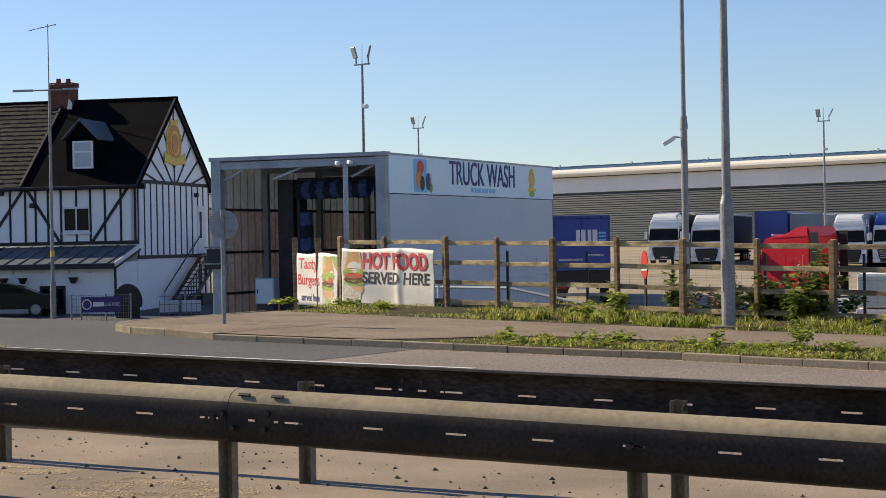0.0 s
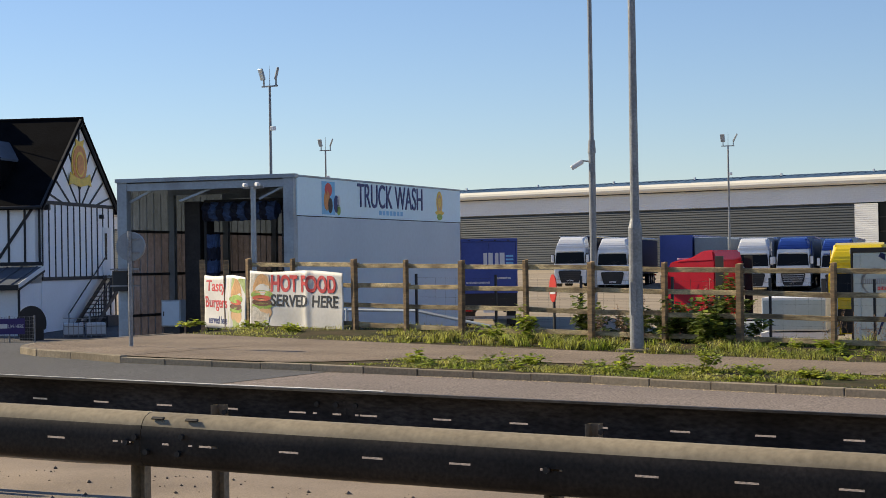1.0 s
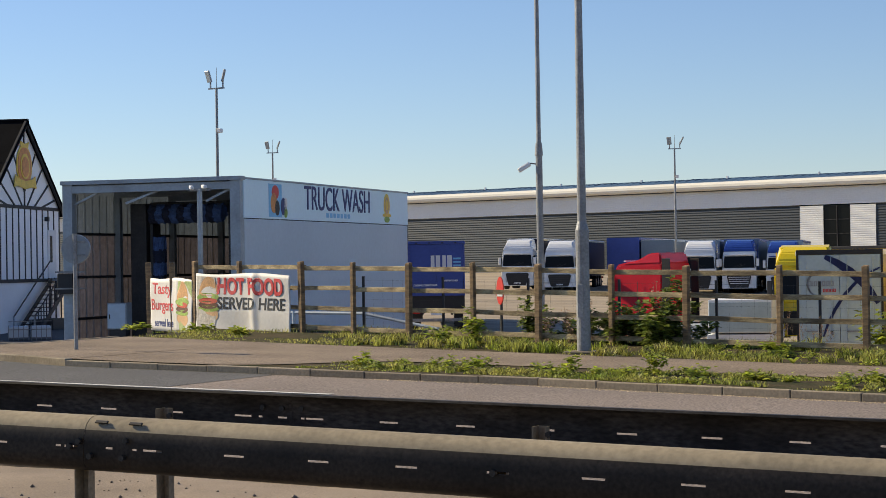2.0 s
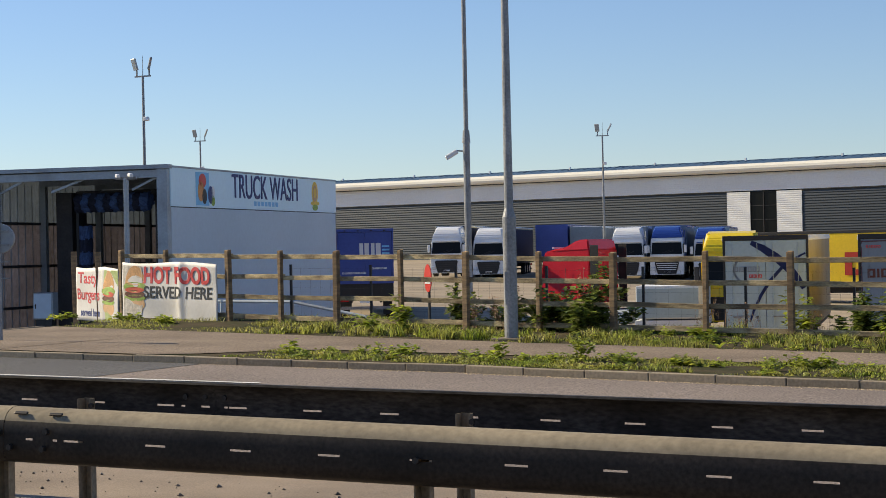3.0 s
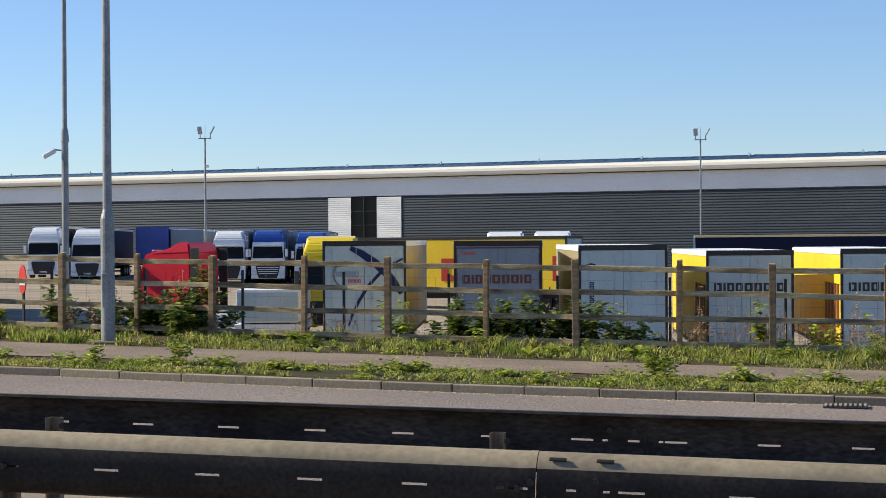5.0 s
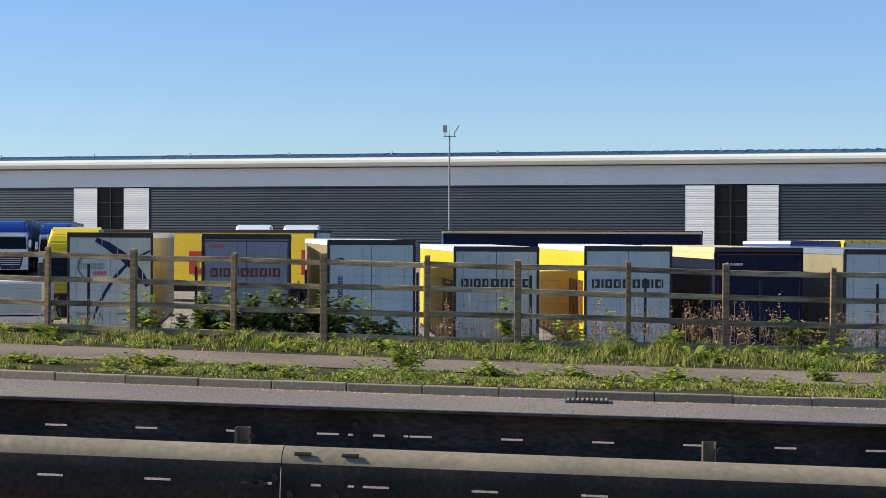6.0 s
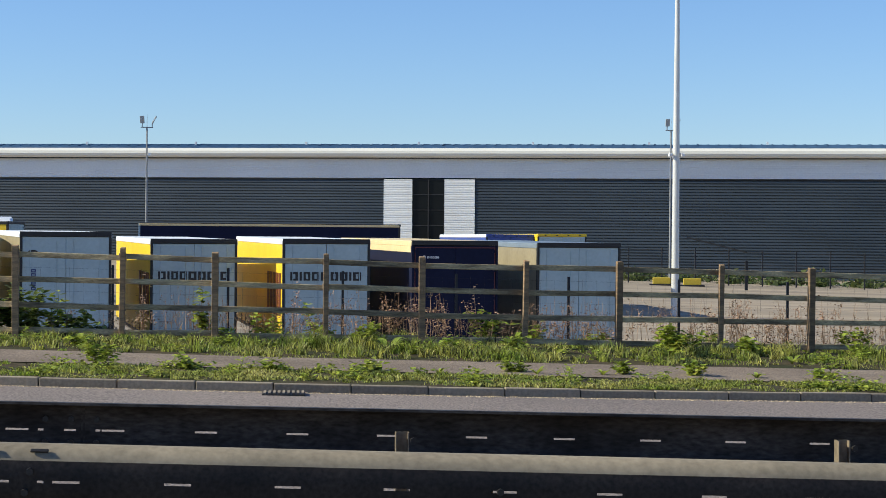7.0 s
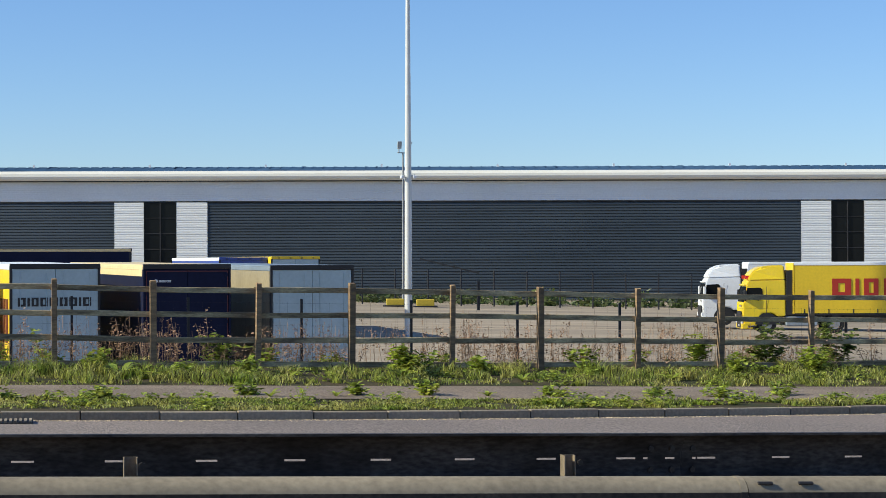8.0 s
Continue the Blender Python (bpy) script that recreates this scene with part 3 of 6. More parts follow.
m, bw = banner_at((-22.89, fence_y(-22.89) - 0.10), (-20.0, fence_y(-20.0) - 0.10), 1.24, 0.52)
hot = thing("banner", m, "white vinyl banner advertising hot food with a printed burger", "banner")
bm, off = wavy(bw, 1.24, 60, 14, 0.034, 3, 0.022)
part("cloth", bm, M["banner"], hot, smooth=True)
bm = text_bm("HOT FOOD", 2.12, 0.36, 0.003, pose(0.70, 0, 0.80), 0.035)
part("lettering", drape(bm, off, bw), M["letter_red"], hot, "red capital lettering")
bm = text_bm("SERVED HERE", 2.14, 0.25, 0.003, pose(0.72, 0, 0.50), 0.02)
part("lettering", drape(bm, off, bw), M["letter_black"], hot, "black capital lettering")
part("print", drape(prism([(0.03, 0.10), (0.62, 0.10), (0.70, 0.55), (0.62, 1.16), (0.03, 1.18)], 0.003), off, bw, 0.004), M["print_dusk"], hot, "brown printed background")
burger(hot, 0.42, 0.66, 0.92, off, bw, 1.2)

m, bw2 = banner_at((-24.95, 35.62), (-23.06, 34.44), 1.2, 0.50)
tasty = thing("banner", m, "white vinyl banner for burgers hung on the fence return", "banner")
bm, off2 = wavy(bw2, 1.17, 40, 12, 0.02, 8, 0.02)
part("cloth", bm, M["banner"], tasty, smooth=True)
part("print", drape(prism([(1.28, 0.04), (bw2 - 0.03, 0.04), (bw2 - 0.03, 1.12), (1.28, 1.12)], 0.003), off2, bw2, 0.004), M["green_pale"], tasty, "green printed background")
for body, x0, z0, w, h, mt in (("Tasty", 0.12, 0.74, 1.0, 0.32, "letter_red"), ("Burgers", 0.06, 0.38, 1.15, 0.32, "letter_red"), ("served here", 0.25, 0.10, 0.95, 0.17, "letter_navy")):
    part("lettering", drape(text_bm(body, w, h, 0.003, pose(x0, 0, z0), 0.012), off2, bw2), M[mt], tasty, "red script lettering" if mt == "letter_red" else "blue lettering")
burger(tasty, 1.72, 0.60, 0.86, off2, bw2, 1.3)

# ================= poles and signs by the road =================
lamp = thing("street_lamp", pose(-12.1, 29.62, verge_z(-12.1)), "tall tapered galvanised street lamp column with a thicker base", "street lamp")
bm = tube((0, 0, 0), (0, 0, 2.05), 0.115, 0.112, 20)
tube((0, 0, 2.05), (0, 0, 2.2), 0.112, 0.075, 20, bm)
part("base", bm, M["galv"], lamp, smooth=False)
part("column", tube((0, 0, 2.2), (0, 0, 10.2), 0.075, 0.045, 16), M["galv"], lamp)
part("door", box(-0.05, 0.05, -0.122, -0.108, 0.6, 1.15, 0.004), M["galv"], lamp)
part("arm", tube((0, 0, 10.15), (0.0, -1.4, 10.45), 0.03, 0.03, 10), M["galv"], lamp)
part("lantern", box(-0.12, 0.12, -2.0, -1.35, 10.40, 10.52, 0.03), M["galv"], lamp)
part("footing", box(-0.28, 0.28, -0.24, 0.24, 0.0, 0.045, 0.02), M["kerb"], lamp)

cctv = thing("camera_pole", pose(-17.9, 41.29, land(-17.9, 41.29)), "slim galvanised pole carrying a surveillance camera", "pole")
part("column", tube((0, 0, 0), (0, 0, 6.6), 0.085, 0.08, 14), M["galv"], cctv)
part("column", tube((0, 0, 6.6), (0, 0, 13.5), 0.055, 0.045, 12), M["galv"], cctv)
part("collar", tube((0, 0, 6.45), (0, 0, 6.75), 0.10, 0.075, 14), M["galv"], cctv)
part("bracket", tube((0, 0, 6.25), (-0.26, -0.1, 6.28), 0.018, None, 8), M["galv"], cctv)
part("camera", beam((-0.20, -0.08, 6.26), (-0.42, -0.24, 6.10), 0.11, 0.11, None, 0.02), M["white"], cctv, "white camera housing")

rs = thing("round_sign", pose(-20.09, 26.45, verge_z(-20.09)), "grey backed round traffic sign on a steel post", "road sign")
part("post", tube((0, 0, 0), (0, 0, 1.98), 0.036, None, 12), M["galv"], rs)
part("disc", tube((0.0, -0.045, 1.72), (-0.03, 0.035, 1.72), 0.25, None, 28), M["sign_grey"], rs).matrix_basis = pose(0, 0.06, 0)
part("clip", box(-0.2, 0.2, 0.01, 0.03, 1.83, 1.86), M["galv"], rs)
part("clip", box(-0.2, 0.2, 0.01, 0.03, 1.60, 1.63), M["galv"], rs)
part("sticker", box(-0.20, -0.10, 0.02, 0.04, 1.60, 1.72), M["white"], rs)

rd = thing("warning_marker", pose(-15.45, 33.62, verge_z(-15.45) - 0.2, 0, 0, -28), "red rounded marker board with a white band", "sign")
part("post", box(-0.02, 0.02, 0.01, 0.05, -0.6, 1.0), M["black"], rd)
part("board", prism(ellipse(0.11, 0.27, 24, 0, 1.13), 0.02), M["sign_red"], rd)
part("band", box(-0.085, 0.085, -0.006, 0.0, 1.02, 1.10), M["white"], rd)

# ================= mesh fence on the bank =================
mesh_fence = thing("wire_mesh_fence", Matrix(), "dark slim posts with fine welded wire mesh on the bank", "fence")
def mesh_y(x): return 33.7 + 0.004 * x * x
def mesh_base(x): return land(x, mesh_y(x))
MX = [-19.3 + 2.0 * i for i in range(26)]
for px in MX:
    b0 = mesh_base(px)
    part("post", box(px - 0.022, px + 0.022, mesh_y(px) - 0.022, mesh_y(px) + 0.022, b0 - 0.4, 1.26 + G * px), M["black"], mesh_fence)
bm = bmesh.new()
for xa, xb in zip(MX, MX[1:]):
    for k in range(9):
        z = 1.18 - 0.2 * k
        beam((xa, mesh_y(xa), z + G * xa), (xb, mesh_y(xb), z + G * xb), 0.0022, 0.0022, bm)
    for k in range(1, 8):
        px = xa + (xb - xa) * k / 8
        beam((px, mesh_y(px) - 0.004, -0.45 + G * px), (px, mesh_y(px) - 0.004, 1.2 + G * px), 0.0015, 0.0015, bm)
part("wire", bm, M["black"], mesh_fence)["kind"] = "stuff"

# ================= floodlight masts =================
def flood_mast(x, y, top, turn, base=None):
    z = land(x, y) if base is None else base
    f = thing("floodlight_mast", pose(x, y, z, 0, 0, turn), "slim grey mast with floodlights on a crossbar", "floodlight", "yard floodlights")
    h = top - z
    part("pole", tube((0, 0, 0), (0, 0, h - 0.9), 0.10, 0.06, 12), M["galv"], f)
    part("crossbar", box(-0.48, 0.48, -0.035, 0.035, h - 0.95, h - 0.88), M["galv"], f)
    for sx in (-0.36, 0.40):
        part("bracket", box(sx - 0.03, sx + 0.03, -0.03, 0.03, h - 0.9, h - 0.45), M["galv"], f)
        part("lamp_head", beam((sx, -0.05, h - 0.60), (sx + (0.30 if sx > 0 else -0.05), -0.22, h - 0.04), 0.34 if sx < 0 else 0.12, 0.10, None, 0.02), M["tw_frame"], f)
    part("spike", tube((0, 0, h - 0.9), (0.02, 0, h + 0.1), 0.02, 0.01, 6), M["galv"], f)
    part("spotlight", box(0.06, 0.28, -0.12, 0.12, h - 3.1, h - 2.9, 0.03), M["white"], f)


for fx, fy, ft, tr in ((-51.7, 79.7, 11.65, -5), (-77.98, 128.1, 11.75, 10), (-48.1, 136.8, 11.25, 15), (-12.2, 149.5, 11.15, 10), (28.3, 147.3, 11.25, 20)):
    flood_mast(fx, fy, ft, tr)
hm = thing("high_mast", pose(19.15, 98.15, land(19.15, 98.15)), "tall pale tapering lighting mast in the yard", "lighting mast")
part("pole", tube((0, 0, 0), (0, 0, 9.2), 0.21, 0.17, 20), M["mast"], hm)
part("pole", tube((0, 0, 9.2), (0, 0, 24.0), 0.17, 0.07, 16), M["mast"], hm)
for s in (-1, 1):
    part("bracket", tube((0, 0, 8.35), (0.36 * s, -0.05, 8.45), 0.03, None, 8), M["mast"], hm)
    part("spotlight", box(0.32 * s - 0.09, 0.32 * s + 0.09, -0.22, 0.05, 8.25, 8.42, 0.03), M["white"], hm)
part("lantern_ring", tube((0, 0, 23.7), (0, 0, 24.0), 0.6, 0.6, 20), M["mast"], hm)

# ================= warehouse =================
WH = pose(37.8, 176.0, 0, 0, 0, -12.3)
wh = thing("warehouse", WH, "very long pale and anthracite clad distribution warehouse", "warehouse")
UL, UR = -230.0, 160.0
PIERS = [(-159.6, -150.9, -156.9, -153.9), (-95.3, -86.7, -92.6, -89.55), (-31.04, -22.3, -28.28, -25.2), (33.4, 42.1, 36.2, 39.3), (97.8, 106.5, 100.6, 103.7)]


def ribbed(x0, x1, z0, z1, pitch, depth, y=0.0):
    """A horizontally ribbed cladding sheet."""
    bm = bmesh.new()
    prof, z = [], z0
    while z < z1 - 0.01:
        t = min(z + pitch, z1)
        prof += [(y, z), (y + depth * 0.30, z + (t - z) * 0.60), (y + depth, z + (t - z) * 0.66), (y + depth, z + (t - z) * 0.97)]
        z = t
    prof.append((y, z1))
    a = [bm.verts.new((x0, q, w)) for q, w in prof]
    b = [bm.verts.new((x1, q, w)) for q, w in prof]
    for i in range(len(prof) - 1):
        bm.faces.new((a[i], b[i], b[i + 1], a[i + 1]))
    c = [bm.verts.new((xx, y + 0.3, zz)) for xx, zz in ((x0, z0), (x1, z0), (x1, z1), (x0, z1))]
    bm.faces.new((a[0], a[-1], c[3], c[0]))
    bm.faces.new((b[0], c[1], c[2], b[-1]))
    bm.faces.new((a[-1], b[-1], c[2], c[3]))
    return bm


edges = [UL] + [v for p in PIERS for v in p[:2]] + [UR]
for i in range(0, len(edges), 2):
    part("dark_cladding", ribbed(edges[i], edges[i + 1], -5.0, 7.45, 0.27, 0.13), M["clad_dark"], wh, "anthracite ribbed cladding")
    part("trim", box(edges[i], edges[i + 1], -0.06, 0.04, 7.45, 7.56), M["black"], wh)
for l, r, wl, wr in PIERS:
    part("pier", ribbed(l, wl, -5, 7.45, 0.22, 0.02, -0.05), M["clad_white"], wh, "white ribbed cladding")
    part("pier", ribbed(wr, r, -5, 7.45, 0.22, 0.02, -0.05), M["clad_white"], wh, "white ribbed cladding")
    part("pier", ribbed(wl, wr, -5, 1.6, 0.31, 0.05, -0.05), M["clad_white"], wh, "white ribbed cladding")
    w = part("window", box(wl, wr, 0.12, 0.2, 1.6, 7.45), M["black"], wh)
    for ix in range(2):
        for iz in range(4):
            dx, dz = (wr - wl) / 2, (7.45 - 1.6) / 4
            part("pane", box(wl + ix * dx + 0.05, wl + (ix + 1) * dx - 0.05, 0.085, 0.11, 1.6 + iz * dz + 0.05, 1.6 + (iz + 1) * dz - 0.05), M["glass_dark"], w)
    for xx in (wl, (wl + wr) / 2, wr):
        part("mullion", box(xx - 0.04, xx + 0.04, -0.02, 0.1, 1.6, 7.45), M["tw_dark"], w)
    for iz in range(1, 4):
        part("transom", box(wl + 0.05, wr - 0.05, 0.03, 0.085, 1.6 + iz * 5.85 / 4 - 0.03, 1.6 + iz * 5.85 / 4 + 0.02), M["tw_dark"], w)
part("upper_cladding", ribbed(UL, UR, 7.56, 9.45, 0.21, 0.010, -0.04), M["clad_white"], wh, "pale ribbed upper cladding")
# rounded eaves fascia
bm = prism([(0.0, 9.45), (-0.60, 9.47), (-0.80, 9.62), (-0.88, 9.85), (-0.84, 10.1), (-0.66, 10.28), (-0.26, 10.38), (0.2, 10.40), (0.2, 9.45)], UR - UL, pose(UR, 0, 0, 0, 0, 90))
part("fascia", bm, M["gutter"], wh, "cream rounded eaves fascia")
part("soffit", box(UL, UR, -0.5, -0.04, 9.38, 9.449), M["black"], wh)
prof = [(0.2, 10.36), (0.7, 10.62), (2.0, 10.84), (5.0, 10.98), (12.0, 11.08), (22.0, 11.12), (60, 11.1), (60, 9.0), (0.2, 9.0)]
bm = prism(prof, UR - UL, pose(UR, 0, 0, 0, 0, 90))
part("roof", bm, M["roof_blue"], wh, "blue grey sheeted roof")
bm = bmesh.new()
for i in range(int((UR - UL) / 1.0)):
    xx = UL + 0.5 + i * 1.0
    lo = 0.9 if i % 12 else 0.5                # every twelfth seam carries a taller joint cover
    for (ya, za), (yb, zb) in zip(prof[1:5], prof[2:6]):
        beam((xx, ya, za + 0.01), (xx, yb, zb + 0.01), 0.07 / lo, 0.05 / lo, bm)
part("standing_seam", bm, M["roof_seam"], wh, "pale standing seams of the roof")["kind"] = "stuff"
for i in range(36):
    xx = UL + 4 + i * 11.0
    part("safety_post", box(xx - 0.09, xx + 0.09, 1.8, 2.0, 10.8, 11.08), M["white"], wh)
part("end_wall", box(UL, UL + 0.3, 0.4, 60, -5, 9), M["clad_dark"], wh)
part("end_wall", box(UR - 0.3, UR, 0.4, 60, -5, 9), M["clad_dark"], wh)
part("back_wall", box(UL, UR, 60, 60.3, -5, 11.1), M["clad_dark"], wh)

# ================= truck wash =================
TWM = pose(-33.16, 52.38, 0, 0, 0, 7.85)
tw = thing("truck_wash", TWM, "open-fronted grey truck wash hall with a pale blue sign band", "wash hall")
TW_W, TW_L, TW_T = 6.45, 16.04, 4.77
tb = -2.1
def translucent(m, amount):
    n, l = m.node_tree.nodes, m.node_tree.links
    b = n["Principled BSDF"]
    tr, mx = n.new("ShaderNodeBsdfTranslucent"), n.new("ShaderNodeMixShader")
    l.new(b.inputs["Base Color"].links[0].from_socket, tr.inputs[0])
    mx.inputs[0].default_value = amount
    l.new(b.outputs[0], mx.inputs[1])
    l.new(tr.outputs[0], mx.inputs[2])
    l.new(mx.outputs[0], n["Material Output"].inputs[0])
    return m


M["poly_light"] = translucent(mat("smoked_translucent_sheet", (0.19, 0.172, 0.195), 0.5, 0, 0.3, 0.5, 6, 0, (0.14, 0.12, 0.13)), 0.13)
M["poly_clear"] = translucent(mat("clear_translucent_sheet", (0.16, 0.19, 0.23), 0.4, 0, 0.2, 0.5, 6, 0, (0.11, 0.135, 0.165)), 0.18)


def corrugated(length, z0, z1, pitch=0.30, depth=0.06):
    """A sheet with upright corrugations, in local x and z."""
    bm = bmesh.new()
    n = int(length / pitch * 2)
    cols = [[bm.verts.new((length * i / n, depth * (i % 2), z)) for z in (z0, z1)] for i in range(n + 1)]
    for i in range(n):
        bm.faces.new((cols[i][0], cols[i + 1][0], cols[i + 1][1], cols[i][1]))
    return bm


part("side_wall", box(-0.10, 0.0, 0.30, TW_L, tb, 3.46), M["tw_wall"], tw, "smooth grey panel wall")
part("sign_board", box(-0.08, 0.03, 0.22, TW_L, 3.49, 4.74), M["tw_sign"], tw, "pale blue printed sign band")
part("corner_post", box(-0.36, -0.004, 0.0, 0.30, tb, 4.70, 0.01), M["tw_frame"], tw)
part("corner_post", box(-TW_W, -TW_W + 0.36, 0.0, 0.30, tb, 4.70, 0.01), M["tw_frame"], tw)
part("roof_edge", box(-TW_W - 0.04, 0.05, -0.06, 0.30, 4.70, 4.83), M["tw_frame"], tw)
part("roof_edge", box(-TW_W, 0.06, 0.30, TW_L, 4.745, 4.80), M["tw_frame"], tw)
part("lintel", box(-TW_W + 0.36, -0.36, 0.02, 0.26, 4.42, 4.66), M["tw_frame"], tw)
part("roof", box(-TW_W, 0.0, 0.30, TW_L, 4.66, 4.74), M["tw_frame"], tw)
for k, yy in enumerate((3.4, 7.6, 11.8)):
    part("roof_beam", box(-TW_W + 0.1, -0.1, yy, yy + 0.16, 4.38, 4.65), M["tw_frame"], tw)
    part("column", box(-TW_W + 0.1, -TW_W + 0.32, yy, yy + 0.2, tb, 4.4), M["tw_frame"], tw)
    part("column", box(-0.32, -0.12, yy, yy + 0.2, tb, 4.4), M["tw_frame"], tw)
for z0, z1, sheet_mat, words in ((tb, 3.05, "poly_light", "smoked translucent corrugated sheeting"), (3.05, 4.66, "poly_clear", "clear translucent corrugated sheeting")):
    bm = corrugated(TW_L - 0.3, z0, z1, 0.24)
    bmesh.ops.transform(bm, matrix=pose(-TW_W + 0.02, TW_L, 0, 0, 0, -90), verts=list(bm.verts))
    part("far_wall", bm, M[sheet_mat], tw, words)
    bm = corrugated(TW_W, z0, z1, 0.24)
    bmesh.ops.transform(bm, matrix=pose(-TW_W, TW_L, 0), verts=list(bm.verts))
    part("end_wall", bm, M[sheet_mat], tw, words)
for xx in span(-TW_W + 0.7, -0.7, 0.62):
    part("end_stud", box(xx, xx + 0.035, TW_L - 0.1, TW_L - 0.03, -1.5, 3.0), M["tw_frame"], tw)
for yy in span(0.9, TW_L - 0.6, 0.5):
    part("wall_stud", box(-TW_W + 0.05, -TW_W + 0.075, yy, yy + 0.03, -1.5, 4.4), M["tw_frame"], tw)
for yy in (1.9, 5.6, 9.8, 13.6):
    part("roof_purlin", box(-TW_W + 0.3, -0.3, yy, yy + 0.07, 4.5, 4.62), M["tw_wall"], tw)
part("junction_box", box(-TW_W - 0.06, -TW_W + 0.5, -0.30, -0.004, 1.1, 1.78, 0.02), M["black"], tw)
part("guide_arm", box(-TW_W - 0.1, -TW_W + 1.0, -0.36, -0.31, 1.80, 1.85), M["galv"], tw)
part("guide_arm", box(-TW_W - 0.1, -TW_W + 1.0, -0.36, -0.31, 1.25, 1.30), M["galv"], tw)
for zz in (0.2, 1.6, 3.05):
    part("sheeting_rail", box(-TW_W + 0.06, -TW_W + 0.14, 0.3, TW_L, zz, zz + 0.09), M["tw_dark"], tw)
    part("sheeting_rail", box(-TW_W + 0.1, -0.1, TW_L - 0.16, TW_L - 0.08, zz, zz + 0.09), M["tw_dark"], tw)
for xx in (-5.2, -3.4, -1.7):
    part("sheeting_post", box(xx, xx + 0.12, TW_L - 0.2, TW_L - 0.06, tb, 4.66), M["tw_dark"], tw)
for xa, xb in ((-TW_W + 0.36, -5.2), (-4.2, -3.0), (-1.3, -0.4)):
    part("brace", beam((xa, 0.2, 4.05), (xb, 0.2, 4.45), 0.05, 0.07), M["tw_frame"], tw)
part("floor", box(-TW_W, 0, -0.5, TW_L, tb, -1.55), M["lane"], tw)

# sign lettering on the side (faces +x: turn the print a quarter)
SIDE = pose(0.034, 0, 0, 0, 0, 90)
part("lettering", text_bm("TRUCK WASH", 6.40, 0.84, 0.02, SIDE @ pose(5.3, 0, 3.86), 0.0), M["letter_navy"], tw, "navy capital lettering")
for i in range(7):
    part("small_lettering", prism([(7.3 + i * 0.35, 3.62), (7.55 + i * 0.35, 3.62), (7.55 + i * 0.35, 3.78), (7.3 + i * 0.35, 3.78)], 0.004, SIDE @ pose(0, -0.004, 0)), M["letter_cyan"], tw)
part("picture_panel", prism([(2.2, 3.55), (3.3, 3.55), (3.3, 4.66), (2.2, 4.66)], 0.004, SIDE @ pose(0, -0.004, 0)), M["letter_cyan"], tw)
for o, mt in ((ellipse(0.30, 0.24, 14, 2.75, 4.38), "sign_red"), (ellipse(0.26, 0.34, 14, 2.62, 4.02), "orange"), (ellipse(0.20, 0.26, 14, 2.9, 3.86), "letter_black"),
              (ellipse(0.22, 0.30, 14, 3.42, 3.92), "letter_navy"), (ellipse(0.16, 0.18, 12, 3.62, 3.72), "lettuce"), (ellipse(0.15, 0.2, 12, 3.62, 4.02), "white")):
    part("picture_shape", prism(o, 0.005, SIDE @ pose(0, -0.009, 0)), M[mt], tw)
for o, mt, lift in ((ellipse(0.34, 0.44, 24, 13.6, 4.22), "gold", 0.004), (ellipse(0.24, 0.32, 24, 13.6, 4.20), "bun_pale", 0.008), (ellipse(0.15, 0.20, 16, 13.6, 4.22), "gold", 0.012), (ellipse(0.48, 0.09, 16, 13.6, 3.82), "gold", 0.006), (ellipse(0.30, 0.12, 16, 13.6, 3.66), "lettuce", 0.008)):
    part("emblem", prism(o, 0.004, SIDE @ pose(0, -lift, 0)), M[mt], tw)

# washing gantry inside
gantry = thing("wash_gantry", TWM @ pose(0, 2.2, 0), "dark washing gantry with blue rotating brushes", "wash machine")
part("upright", box(-5.10, -4.50, 0, 1.1, -1.55, 4.1, 0.03), M["tw_dark"], gantry)
part("upright", box(-1.45, -0.45, 0, 1.1, -1.55, 4.1, 0.03), M["tw_dark"], gantry)
part("crossbeam", box(-4.50, -1.45, 0.3, 1.0, 3.75, 4.15, 0.03), M["tw_dark"], gantry)
part("cable_chain", box(-4.3, -4.2, -0.1, 0.0, -1.2, 4.0), M["black"], gantry)


def brush(a, b, r, parent, seed):
    """A brush roller: rings of bristle tufts, blue and navy by turns."""
    a, b = Vector(a), Vector(b)
    n = 10
    rr = random.Random(seed)
    q = (b - a).to_track_quat("Z", "Y").to_matrix().to_4x4()
    for i in range(n):
        bm = bmesh.new()
        s = 26
        l0, l1 = i / n, (i + 0.97) / n
        rings = []
        for f in (l0, (l0 + l1) / 2, l1):
            rings.append([bm.verts.new((math.cos(6.2832 * k / s) * r * rr.uniform(0.80, 1.05), math.sin(6.2832 * k / s) * r * rr.uniform(0.80, 1.05), (b - a).length * f + rr.uniform(-0.05, 0.05))) for k in range(s)])
        for u, w in zip(rings, rings[1:]):
            for k in range(s):
                bm.faces.new((u[k], u[(k + 1) % s], w[(k + 1) % s], w[k]))
        bm.faces.new(rings[0][::-1])
        bm.faces.new(rings[-1])
        bmesh.ops.transform(bm, matrix=Matrix.Translation(a) @ q, verts=list(bm.verts))
        part("bristle_ring", bm, M["brush_blue" if i % 2 else "brush_dark"], parent)


brush((-4.15, -0.25, 3.72), (-1.5, -0.25, 3.72), 0.33, gantry, 1)
brush((-3.95, -0.1, -1.35), (-3.95, -0.1, 2.95), 0.24, gantry, 2)

